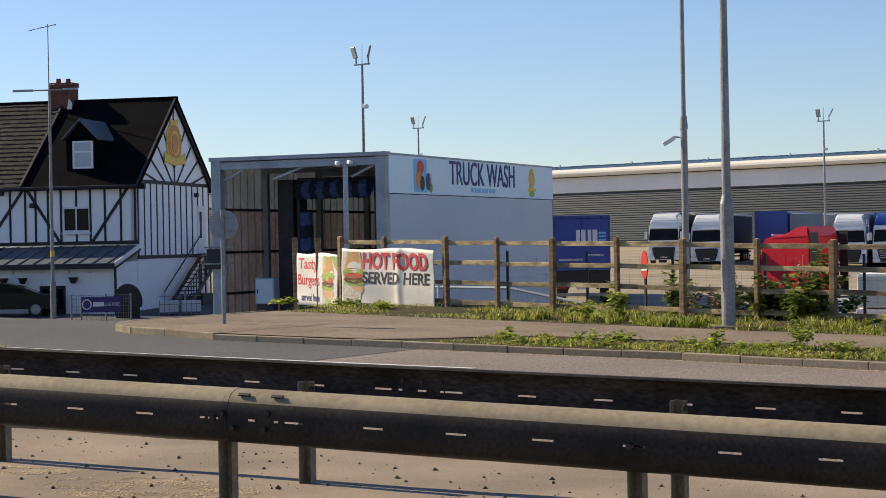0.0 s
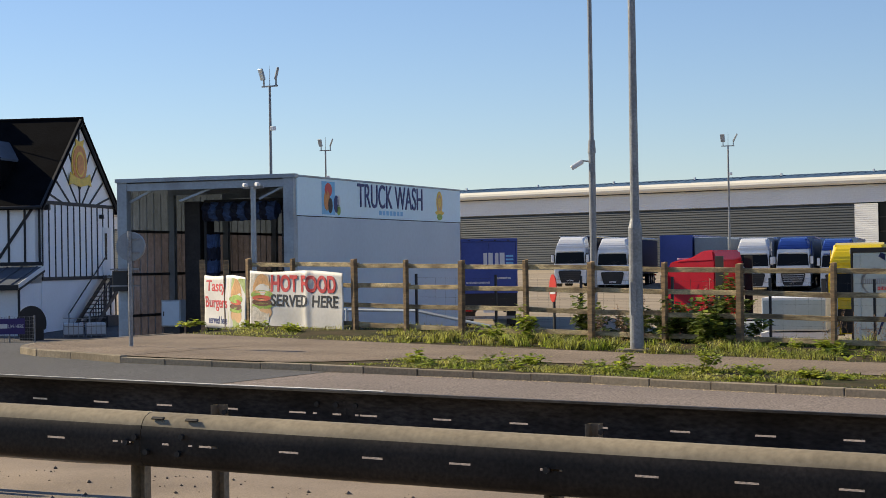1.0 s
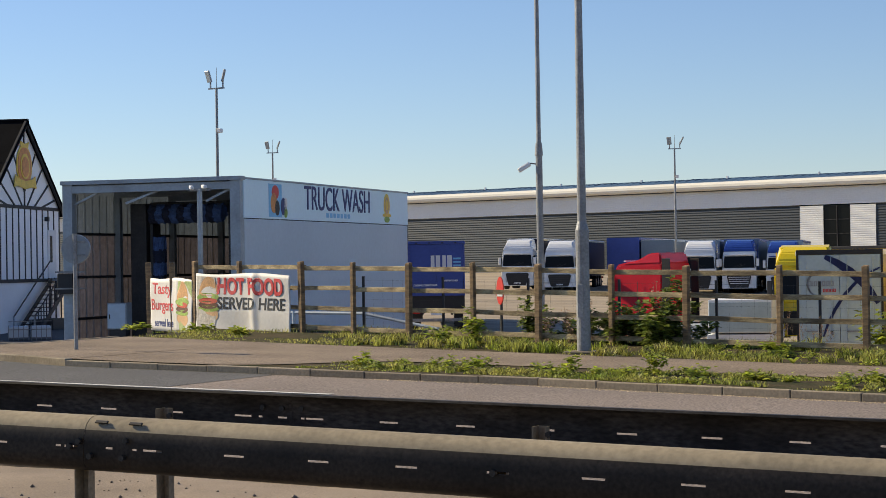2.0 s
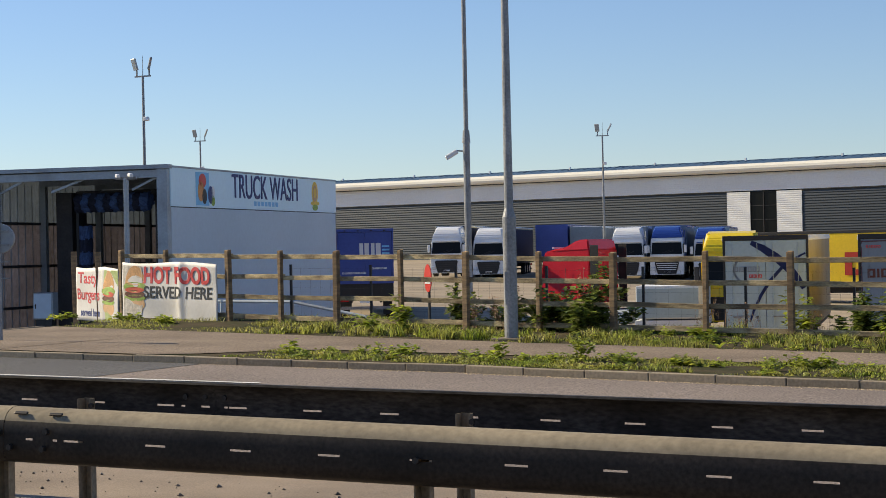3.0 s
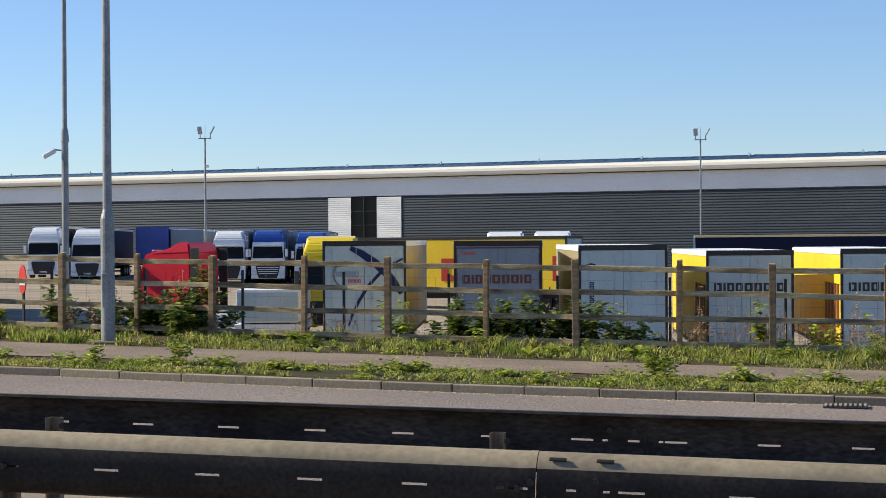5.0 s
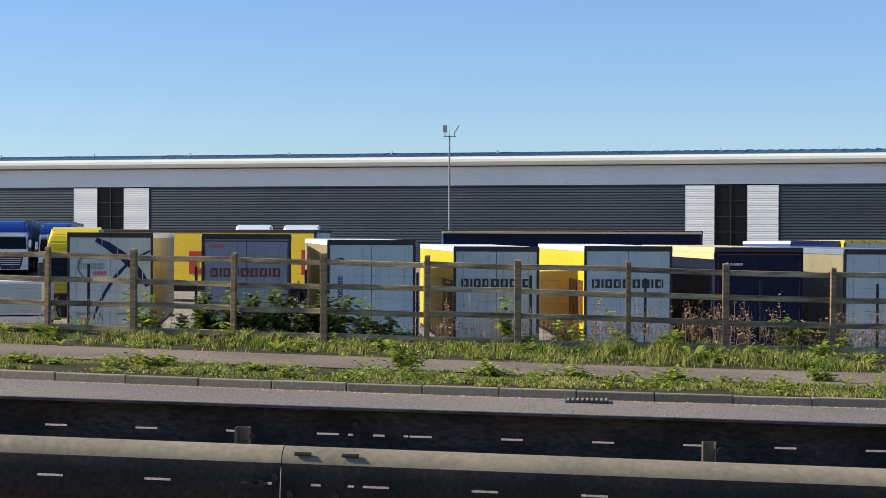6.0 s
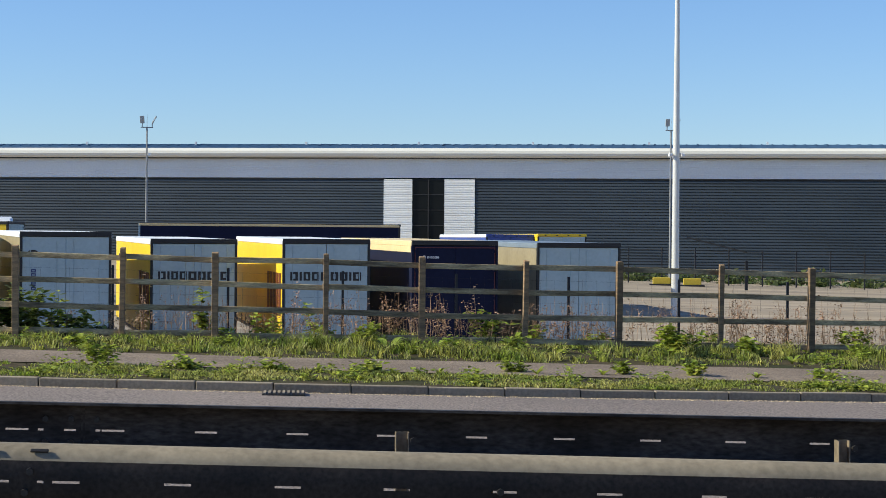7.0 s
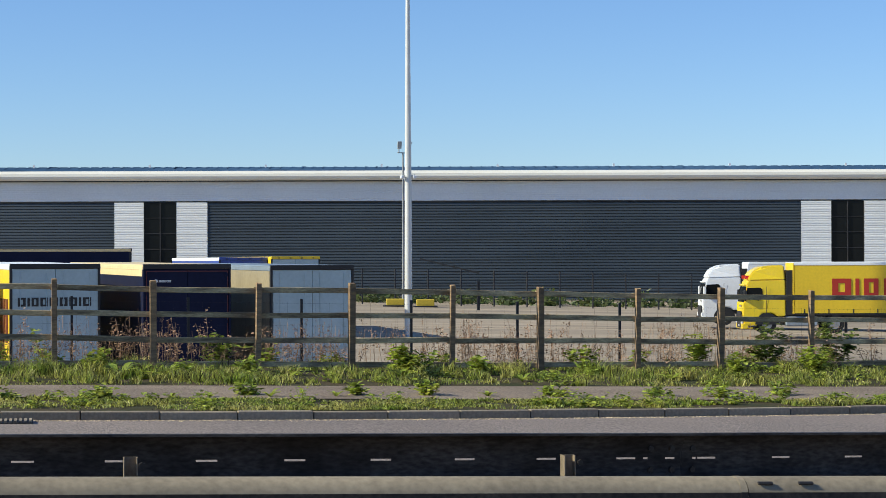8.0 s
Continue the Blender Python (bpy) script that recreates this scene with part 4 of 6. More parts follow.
cab_box = thing("control_cabinet", TWM @ pose(-4.65, 0.5, -1.6), "grey steel control cabinet on a dark plinth", "cabinet")
part("body", box(-0.36, 0.36, -0.2, 0.2, 1.5, 2.38, 0.02), M["tw_frame"], cab_box)
part("door", box(-0.31, 0.31, -0.215, -0.203, 1.55, 2.33), M["tw_wall"], cab_box)
part("handle", box(-0.27, -0.24, -0.235, -0.217, 1.85, 2.0), M["black"], cab_box)
part("plinth", box(-0.3, 0.3, -0.16, 0.16, 0.0, 1.5), M["tw_dark"], cab_box)
cp = thing("camera_post", pose(-32.6, 49.2, land(-32.35, 49.2)), "grey post with two white cameras at the wash entrance", "camera post")
ch = 4.28 - land(-32.35, 49.2)
part("post", box(-0.06, 0.06, -0.06, 0.06, 0, ch, 0.01), M["tw_frame"], cp)
part("crossarm", box(-0.38, 0.38, -0.03, 0.03, ch - 0.05, ch + 0.03), M["galv"], cp)
part("camera", beam((-0.36, 0.05, ch + 0.08), (-0.12, -0.22, ch + 0.04), 0.11, 0.11, None, 0.02), M["white"], cp)
part("camera", beam((0.08, 0.05, ch + 0.09), (0.34, -0.2, ch + 0.06), 0.11, 0.11, None, 0.02), M["white"], cp)
# tubular barrier in front of the wash
tb_rail = thing("tubular_barrier", Matrix(), "dark tubular steel barrier beside the wash", "barrier")
BR = [(-30.6, 47.5), (-28.2, 47.3), (-25.8, 47.1), (-23.4, 46.9)]
for px, py in BR:
    z = land(px, py)
    part("post", tube((px, py, z), (px, py, z + 1.95), 0.05, None, 8), M["tw_frame"], tb_rail)
for hz in (1.1, 1.9):
    for (xa, ya), (xb, yb) in zip(BR, BR[1:]):
        part("rail", tube((xa, ya, land(xa, ya) + hz), (xb, yb, land(xb, yb) + hz), 0.045, None, 8), M["tw_frame"], tb_rail)

# ================= the inn =================
PUB = pose(-56.21, 67.71, 0, 0, 0, 18)
inn = thing("inn", PUB, "black and white half-timbered inn with a steep dark roof", "inn")
pz, EV, JT, GW, RID = -2.2, 4.88, 2.05, 9.6, 8.84
XL = -16.0
part("upper_wall", box(XL, 0, 0.0, 0.3, JT, EV), M["render_white"], inn, "white rendered upper front wall")
bm = prism([(0, 1.42), (GW, 1.42), (GW, EV + 0.1), (GW / 2, RID - 0.1), (0, EV + 0.1)], 0.3, pose(0, 0, 0, 0, 0, 90))
part("gable_wall", bm, M["render_white"], inn, "white rendered gable wall")
part("lower_wall", box(XL, -0.02, 0.0, GW, pz, 1.42), M["render_white"], inn)
part("front_bay_wall", box(XL, -0.05, -2.6, -0.004, pz, 1.25), M["render_white"], inn)
part("back_wall", box(XL, -0.3, GW - 0.3, GW, pz, EV), M["render_white"], inn)
# front timbers
for u in (0.09, 0.78, 1.55, 2.26, 2.94, 3.69, 4.33, 4.94, 5.45, 6.2, 6.9, 7.6, 8.3):
    part("timber", box(-u - 0.048, -u + 0.048, -0.035, 0.0, JT, EV), M["timber_black"], inn)
for z0, z1 in ((JT, JT + 0.16), (EV - 0.14, EV)):
    part("timber", box(XL, 0.04, -0.045, -0.002, z0, z1), M["timber_black"], inn)
for a, b in (((-0.3, EV - 0.1), (-2.2, JT + 0.1)), ((-5.4, EV - 0.2), (-3.75, JT + 0.1)), ((-5.5, EV - 0.2), (-7.0, JT + 0.6))):
    part("brace", beam((a[0], -0.02, a[1]), (b[0], -0.02, b[1]), 0.05, 0.13), M["timber_black"], inn)
# gable timbers
for i in range(13):
    yy = 0.08 + i * (GW - 0.16) / 12
    part("timber", box(0.0, 0.035, yy - 0.04, yy + 0.04, 1.42, EV), M["timber_black"], inn)
for z0, z1 in ((1.36, 1.52), (EV - 0.06, EV + 0.1)):
    part("timber", box(0.002, 0.045, -0.04, GW, z0, z1), M["timber_black"], inn)
part("timber", box(0.002, 0.04, GW / 2 - 0.06, GW / 2 + 0.06, EV, RID - 0.3), M["timber_black"], inn)
rise = (RID - EV) / (GW / 2)
for k in range(1, 6):
    yb = GW / 2 - k * 0.95
    for s in (-1, 1):
        # slanting studs that spread from the middle post up to the verge
        y0, z0 = GW / 2 + s * max(0.0, k * 0.95 - 1.6), EV + max(0.0, (1.6 - k * 0.95)) * 1.05 + 0.05
        y1 = GW / 2 + s * min(GW / 2 - 0.1, k * 0.95 + 0.62 * (1 - k / 7))
        z1 = RID - abs(y1 - GW / 2) * rise - 0.15
        if z1 > z0 + 0.1:
            part("timber", beam((0.02, y0, z0), (0.02, y1, z1), 0.04, 0.085), M["timber_black"], inn)
for s in (0, 1):
    ya = -0.35 if s == 0 else GW + 0.35
    za = RID - (abs(ya - GW / 2)) * rise + 0.05
    part("bargeboard", beam((0.16, ya, za), (0.16, GW / 2, RID + 0.05), 0.10, 0.26), M["timber_black"], inn)


def roof_slope(x0, x1, front, courses=0):
    """One slope of the main roof as a slab; with courses it is laid in overlapping rows of tiles."""
    y_e = -0.4 if front else GW + 0.4
    z_e = RID - abs(y_e - GW / 2) * rise
    bm = bmesh.new()
    if not courses:
        v = [bm.verts.new(p) for p in ((x0, y_e, z_e), (x1, y_e, z_e), (x1, GW / 2, RID), (x0, GW / 2, RID))]
        w = [bm.verts.new((q.co.x, q.co.y, q.co.z + 0.14)) for q in v]
        bm.faces.new(v), bm.faces.new(w)
        for i in range(4):
            bm.faces.new((v[i], v[(i + 1) % 4], w[(i + 1) % 4], w[i]))
    else:
        rr = random.Random(5)
        for k in range(courses):
            f0, f1 = k / courses, min(1, (k + 1.12) / courses)
            xx = x0 + (0.16 if k % 2 else 0.0)
            while xx < x1 - 0.05:
                xe = min(x1, xx + 0.31)
                j = rr.uniform(-0.015, 0.02)
                pts = [(xx, y_e + (GW / 2 - y_e) * f0, z_e + (RID - z_e) * f0 + 0.10 + j), (xe, y_e + (GW / 2 - y_e) * f0, z_e + (RID - z_e) * f0 + 0.10 + j),
                       (xe, y_e + (GW / 2 - y_e) * f1, z_e + (RID - z_e) * f1 + 0.045), (xx, y_e + (GW / 2 - y_e) * f1, z_e + (RID - z_e) * f1 + 0.045)]
                v = [bm.verts.new(p) for p in pts]
                w = [bm.verts.new((p[0], p[1], p[2] - 0.04)) for p in pts]
                bm.faces.new(v)
                bm.faces.new((v[1], v[0], w[0], w[1]))
                xx = xe + 0.012
    bmesh.ops.recalc_face_normals(bm, faces=list(bm.faces))
    return bm


part("roof", roof_slope(-5.5, 0.25, True), M["slate"], inn, "black slate roof slope")
part("roof", roof_slope(XL, 0.25, False), M["slate"], inn)
part("roof_deck", roof_slope(XL, -5.5, True), M["timber_black"], inn)
tiles = part("roof_tiles", roof_slope(XL, -5.52, True, 20), M["tile_brown"], inn, "brown weathered roof tiles")
tiles["kind"] = "stuff"
tiles.matrix_basis = Matrix.Translation((0, 0, 0.10))
part("verge_board", beam((-5.5, -0.4, RID - (GW / 2 + 0.4) * rise + 0.2), (-5.5, GW / 2, RID + 0.22), 0.12, 0.14), M["timber_black"], inn)
part("ridge", tube((XL, GW / 2, RID + 0.12), (0.25, GW / 2, RID + 0.12), 0.11, None, 8), M["slate"], inn)
part("gutter", tube((XL, -0.45, EV - 0.22), (0.2, -0.45, EV - 0.22), 0.07, None, 8), M["black"], inn)
# chimney of coursed brick with two pots
chim = part("chimney", box(-6.10, -5.0, GW / 2 - 0.40, GW / 2 + 0.40, 8.0, 9.80), M["mortar"], inn, "red brown brick chimney stack")
for k in range(22):
    z = 8.25 + k * 0.075
    n = 5
    for i in range(n):
        o = 0.11 if k % 2 else 0
        x0 = -6.12 + (i - (0.5 if k % 2 else 0)) * 0.228
        x0, x1 = max(-6.12, x0), min(-4.98, x0 + 0.216)
        grow = 0.05 if k > 18 else 0.0
        if x1 - x0 > 0.03:
            part("brick", box(x0, x1, GW / 2 - 0.42 - grow, GW / 2 - 0.37, z, z + 0.062), M["brick"], chim)
    for i in range(3):
        part("brick", box(-5.02, -4.975 + (0.05 if k > 18 else 0), GW / 2 - 0.40 + i * 0.27, GW / 2 - 0.15 + i * 0.27, z, z + 0.062), M["brick"], chim)
part("chimney_pot", tube((-5.82, GW / 2, 9.8), (-5.82, GW / 2, 10.12), 0.13, 0.11, 14), M["brick"], inn)
part("chimney_pot", tube((-5.32, GW / 2, 9.8), (-5.32, GW / 2, 10.10), 0.13, 0.11, 14), M["brick"], inn)
part("flashing", prism([(-5.3, 8.2), (-4.95, 8.2), (-4.95, 8.9), (-5.1, 9.1)], 0.02, pose(0, GW / 2 - 0.47, 0.0)), M["white"], inn)
# dormer
DX0, DX1, DY = -3.62, -2.12, 0.55
dorm = part("dormer", box(DX0, DX1, DY, 3.4, 5.3, 6.95), M["slate"], inn, "black dormer with a small white window")
part("dormer_window", box(-3.30, -2.30, DY - 0.05, DY + 0.02, 5.55, 6.82), M["white"], dorm)
for z0, z1 in ((5.65, 6.28), (6.36, 6.74)):
    part("pane", box(-3.20, -2.40, DY - 0.06, DY - 0.05, z0, z1), M["door_grey"], dorm)
for s in (-1, 1):
    bm = bmesh.new()
    xm, xe = (DX0 + DX1) / 2, (DX0 + DX1) / 2 + s * 0.88
    v = [bm.verts.new(p) for p in ((xe, DY - 0.25, 6.85), (xm, DY - 0.25, 7.75), (xm, 3.4, 7.75), (xe, 2.4, 6.85))]
    w = [bm.verts.new((q.co.x, q.co.y, q.co.z + 0.1)) for q in v]
    bm.faces.new(v), bm.faces.new(w)
    for i in range(4):
        bm.faces.new((v[i], v[(i + 1) % 4], w[(i + 1) % 4], w[i]))
    bmesh.ops.recalc_face_normals(bm, faces=list(bm.faces))
    part("dormer_roof", bm, M["leanto"], dorm)
part("dormer_face", prism([(DX0, 6.85), (DX1, 6.85), ((DX0 + DX1) / 2, 7.65)], 0.1, pose(0, DY, 0)), M["slate"], dorm)
# first-floor windows
for wx0, wx1 in ((-3.58, -2.30), (-9.6, -8.4)):
    win = part("window", box(wx0, wx1, -0.05, 0.01, 2.62, 3.80), M["white"], inn)
    xm = (wx0 + wx1) / 2
    part("pane", box(wx0 + 0.07, xm - 0.04, -0.062, -0.05, 2.72, 3.70), M["glass_dark"], win)
    part("pane", box(xm + 0.04, wx1 - 0.04, -0.062, -0.05, 2.72, 3.70), M["glass_dark"], win)
    part("sill", box(wx0 - 0.05, wx1 + 0.05, -0.14, 0.0, 2.54, 2.62), M["white"], win)
# lean-to roof over the ground floor front
prof = [(0.0, 1.98), (-3.0, 1.22), (-3.0, 1.12), (0.0, 1.86)]
part("lean_to_roof", prism(prof, -XL + 0.1, pose(0.1, -0.06, 0, 0, 0, 90)), M["leanto"], inn, "blue grey lean-to roof with standing seams")
for i in range(22):
    xx = -0.2 - i * 0.7
    part("seam", beam((xx, -0.06, 2.0), (xx, -3.05, 1.245), 0.05, 0.05), M["leanto"], inn)
part("fascia", box(XL, 0.12, -3.12, -3.06, 0.98, 1.20), M["timber_black"], inn)
part("barge", beam((0.14, -0.1, 1.95), (0.14, -3.06, 1.16), 0.05, 0.2), M["white"], inn)
part("barge", beam((0.16, -0.1, 1.80), (0.16, -3.06, 1.02), 0.05, 0.10), M["timber_black"], inn)
part("downpipe", tube((0.02, -2.75, 1.0), (0.02, -2.75, pz), 0.06, None, 8), M["black"], inn)
inn_door = part("door", box(-3.6, -2.4, -2.66, -2.58, pz, 0.25), M["timber_black"], inn, "black panelled door")
for k in range(3):
    part("pane", box(-3.5 + k * 0.36, -3.22 + k * 0.36, -2.672, -2.661, -0.75, 0.1), M["glass_dark"], inn_door)
for xx in (-5.2, -4.3, -1.9):
    part("hanging_basket", tube((xx, -2.9, 0.35), (xx, -2.9, 0.62), 0.10, 0.22, 10), M["black"], inn)
for xx in (-1.2, -2.2, -4.9):
    part("wall_lamp", box(xx - 0.05, xx + 0.05, -2.72, -2.6, 0.78, 0.98, 0.02), M["white"], inn)
for xx, zz in ((-5.05, 3.9), (-6.6, 4.5)):
    part("wall_speaker", box(xx - 0.12, xx + 0.12, -0.22, -0.03, zz - 0.12, zz + 0.1, 0.03), M["black"], inn)
# crest on the gable: plain oval with a ribbon
GABLE = pose(0.04, 0, 0, 0, 0, 90)
for o, mt, lift in ((ellipse(1.0, 0.98, 28, 4.75, 6.85), "gold", 0.02), (ellipse(0.88, 0.87, 28, 4.75, 6.85), "orange", 0.04), (ellipse(0.60, 0.60, 24, 4.75, 6.82), "gold", 0.06), (ellipse(0.46, 0.48, 20, 4.75, 6.8), "orange", 0.08),
                    ([(3.3, 5.80), (3.7, 5.88), (4.75, 5.75), (5.8, 5.88), (6.2, 5.80), (6.05, 6.4), (5.7, 6.25), (4.75, 6.12), (3.8, 6.25), (3.45, 6.4)], "gold", 0.07), ([(4.3, 7.7), (5.2, 7.7), (5.3, 8.0), (4.75, 7.88), (4.2, 8.0)], "gold", 0.05)):
    part("crest", prism(o, 0.03, GABLE @ pose(0, -lift, 0)), M[mt], inn, "plain gold and orange oval crest")
gd = part("gable_door", box(0.0, 0.05, 7.85, 8.95, 1.55, 3.88), M["white"], inn, "white door with long glass panes")
part("pane", box(0.05, 0.06, 8.1, 8.4, 2.3, 3.6), M["glass_dark"], gd)
part("wall_light", box(0.0, 0.2, 7.5, 7.65, 4.3, 4.5), M["black"], inn)
part("wall_light", box(0.0, 0.25, 0.3, 0.5, 4.55, 4.8), M["black"], inn)
# outside stair to the gable door
stair = thing("metal_stair", PUB, "dark metal outside stair up to the gable door", "stair")
for s in (0.25, 1.25):
    part("stringer", beam((s, 2.6, -1.2), (s, 7.7, 1.45), 0.05, 0.22), M["tw_dark"], stair)
    part("handrail", beam((s, 2.6, -0.2), (s, 7.7, 2.45), 0.045, 0.045), M["tw_dark"], stair)
    part("newel", box(s - 0.03, s + 0.03, 2.55, 2.61, -1.7, -0.18), M["tw_frame"], stair)
for k in range(14):
    part("tread", box(0.25, 1.25, 2.6 + k * 0.365, 2.9 + k * 0.365, -1.18 + k * 0.19, -1.14 + k * 0.19), M["tw_dark"], stair)
    part("baluster", box(1.23, 1.27, 2.7 + k * 0.365, 2.74 + k * 0.365, -1.15 + k * 0.19, -0.15 + k * 0.19), M["tw_dark"], stair)
part("landing", box(0.1, 1.4, 7.7, 9.4, 1.40, 1.47), M["tw_frame"], stair)
for py in (7.8, 8.6, 9.35):
    part("post", box(1.34, 1.4, py - 0.03, py + 0.03, pz, 2.5), M["tw_dark"], stair)
    part("post", box(0.1, 0.16, py - 0.03, py + 0.03, pz, 1.4), M["tw_dark"], stair)
for hz in (1.95, 2.45):
    part("landing_rail", box(1.34, 1.39, 7.7, 9.4, hz, hz + 0.05), M["tw_frame"], stair)
part("under_screen", box(0.15, 1.2, 5.2, 7.6, -1.7, -0.4), M["tw_dark"], stair)

# things before the inn
lp = thing("street_lamp", pose(-53.7, 59.28, land(-53.7, 59.28)), "old grey street lamp with a short side arm", "street lamp")
lz = 8.4 - land(-53.7, 59.28)
part("column", tube((0, 0, 0), (0, 0, lz), 0.085, 0.05, 12), M["galv"], lp)
part("base", tube((0, 0, 0), (0, 0, 1.7), 0.12, 0.12, 12), M["galv"], lp)
part("arm", tube((-0.75, -0.6, lz - 0.05), (0.2, 0.15, lz - 0.02), 0.03, None, 8), M["galv"], lp)
part("arm", tube((0.2, 0.15, lz - 0.02), (0.5, 0.39, lz), 0.03, None, 8), M["galv"], lp)
part("lantern", beam((0.45, 0.35, lz), (0.92, 0.72, lz + 0.03), 0.13, 0.08, None, 0.02), M["tw_frame"], lp)
part("lantern", beam((-1.15, -0.92, lz - 0.06), (-0.5, -0.4, lz - 0.04), 0.16, 0.09, None, 0.02), M["tw_frame"], lp)
part("sticker", tube((0, 0, 2.75), (0, 0, 3.0), 0.09, None, 12), M["gold"], lp)
aer = thing("tv_aerial", pose(-63.2, 69.75, 9.2), "thin television aerial on a tall pole on the roof", "aerial")
part("pole", tube((0, 0, -0.8), (0, 0, 3.5), 0.03, 0.022, 8), M["galv"], aer)
part("boom", beam((-0.75, -0.5, 3.2), (0.35, 0.2, 3.48), 0.03, 0.03), M["galv"], aer)
for k in range(5):
    part("element", beam((-0.7 + k * 0.24, -0.47 + k * 0.15 - 0.15, 3.21 + k * 0.06), (-0.7 + k * 0.24, -0.47 + k * 0.15 + 0.15, 3.21 + k * 0.06), 0.015, 0.015), M["galv"], aer)
bb = thing("banner", pose(-52.87, 60.04, -0.85, 0, 0, 40), "purple cloth sports banner tied to a low wire fence", "banner")
part("cloth", box(0, 1.62, -0.03, -0.005, 0.10, 0.74, 0.004), M["purple"], bb)
part("badge", prism(ellipse(0.20, 0.22, 20, 0.22, 0.43), 0.006, pose(0, -0.04, 0)), M["white"], bb)
part("badge", prism(ellipse(0.15, 0.17, 20, 0.22, 0.43), 0.006, pose(0, -0.046, 0)), M["purple"], bb)
part("bar", box(0.47, 0.92, -0.042, -0.03, 0.34, 0.52), M["white"], bb)
part("lettering", text_bm("LIVE HERE", 0.60, 0.14, 0.004, pose(0.96, -0.036, 0.35)), M["white"], bb)
wf = thing("low_wire_fence", pose(-52.87, 60.04, land(-52.87, 60.04), 0, 0, 40), "low galvanised wire fence before the inn", "fence")
hz = -0.05 - land(-52.87, 60.04)
for xx in (-0.4, 0.0, 1.0, 2.0):
    part("post", tube((xx, 0.05, 0), (xx, 0.05, hz + 0.05), 0.035, None, 8), M["galv"], wf)
bm = bmesh.new()
for k in range(24):
    beam((-0.4 + k * 0.1, 0.05, 0.05), (-0.4 + k * 0.1, 0.05, hz), 0.012, 0.012, bm)
for k in range(8):
    beam((-0.4, 0.05, 0.1 + k * (hz - 0.1) / 7), (2.0, 0.05, 0.1 + k * (hz - 0.1) / 7), 0.012, 0.012, bm)
part("wire", bm, M["galv"], wf)
tank = thing("liquid_tank", pose(-53.0, 65.2, land(-53, 65.2), 0, 0, 40), "caged white plastic liquid tanks in a row", "tank")
tz = -0.42 - land(-53, 65.2)
for k in range(2):
    part("tank_body", box(k * 0.95, k * 0.95 + 0.85, 0, 0.9, 0.15, tz - 0.05, 0.05), M["plastic_white"], tank)
    for j in range(5):
        part("cage_bar", box(k * 0.95 + j * 0.21, k * 0.95 + j * 0.21 + 0.025, -0.03, -0.005, 0.0, tz), M["galv"], tank)
    for j in range(3):
        part("cage_bar", box(k * 0.95, k * 0.95 + 0.87, -0.055, -0.032, 0.15 + j * 0.35, 0.18 + j * 0.35), M["galv"], tank)
par = thing("black_shelter", pose(-52.9, 63.0, land(-52.9, 63.0), 0, 0, 40), "black rounded fabric cover folded beside the inn", "cover")
part("hood", prism(ellipse(0.62, 0.75, 20, 0, 0.75, -20, 200), 0.5, None, None, 0.03), M["black"], par)
part("frame", box(-0.5, 0.5, 0.1, 0.4, 0.0, 0.75), M["black"], par)

# black saloon car
car = thing("car", pose(-57.4, 62.1, land(-57.4, 62.1) + 0.06, 0, 0, 38), "glossy black saloon car parked before the inn", "car")
outline = [(-3.9, 0.35), (-3.95, 0.75), (-3.75, 0.95), (-3.2, 1.02), (-2.35, 1.42), (-1.2, 1.47), (-0.55, 1.32), (0.25, 0.98), (0.9, 0.88), (1.0, 0.6), (0.95, 0.32)]
bm = prism(outline, 1.78, None, None, 0.06)
part("body", bm, M["car_black"], car)
part("window", prism([(-2.95, 1.02), (-2.25, 1.36), (-1.65, 1.39), (-1.65, 1.02)], 0.02, pose(0, -0.012, 0)), M["glass_dark"], car)
part("window", prism([(-1.58, 1.02), (-1.58, 1.39), (-1.15, 1.38), (-0.6, 1.24), (-0.15, 1.02)], 0.02, pose(0, -0.012, 0)), M["glass_dark"], car)
part("door_mirror", box(-0.35, -0.15, -0.22, -0.02, 0.98, 1.12, 0.03), M["car_black"], car)
for wx in (-3.05, 0.1):
    for wy in (0.1, 1.68):
        w = part("wheel", tube((wx, wy - 0.12, 0.31), (wx, wy + 0.12, 0.31), 0.325, None, 24), M["rubber"], car)
        part("rim", tube((wx, wy - 0.13, 0.31), (wx, wy - 0.10, 0.31), 0.22, 0.2, 12), M["rim"], w)
part("headlight", box(0.72, 0.93, 0.02, 0.4, 0.68, 0.8, 0.02), M["lamp_clear"], car)
part("tail_lamp", box(-3.97, -3.85, 0.02, 0.4, 0.72, 0.86, 0.02), M["lamp_red"], car)

# ================= lorries and trailers =================
def wheel_part(parent, x, y, z, r=0.5, w=0.3):
    wh_ = part("wheel", tube((x - w / 2, y, z), (x + w / 2, y, z), r, None, 22), M["rubber"], parent)
    part("rim", tube((x - w / 2 - 0.01, y, z), (x + w / 2 + 0.01, y, z), r * 0.55, None, 16), M["rim"], wh_)


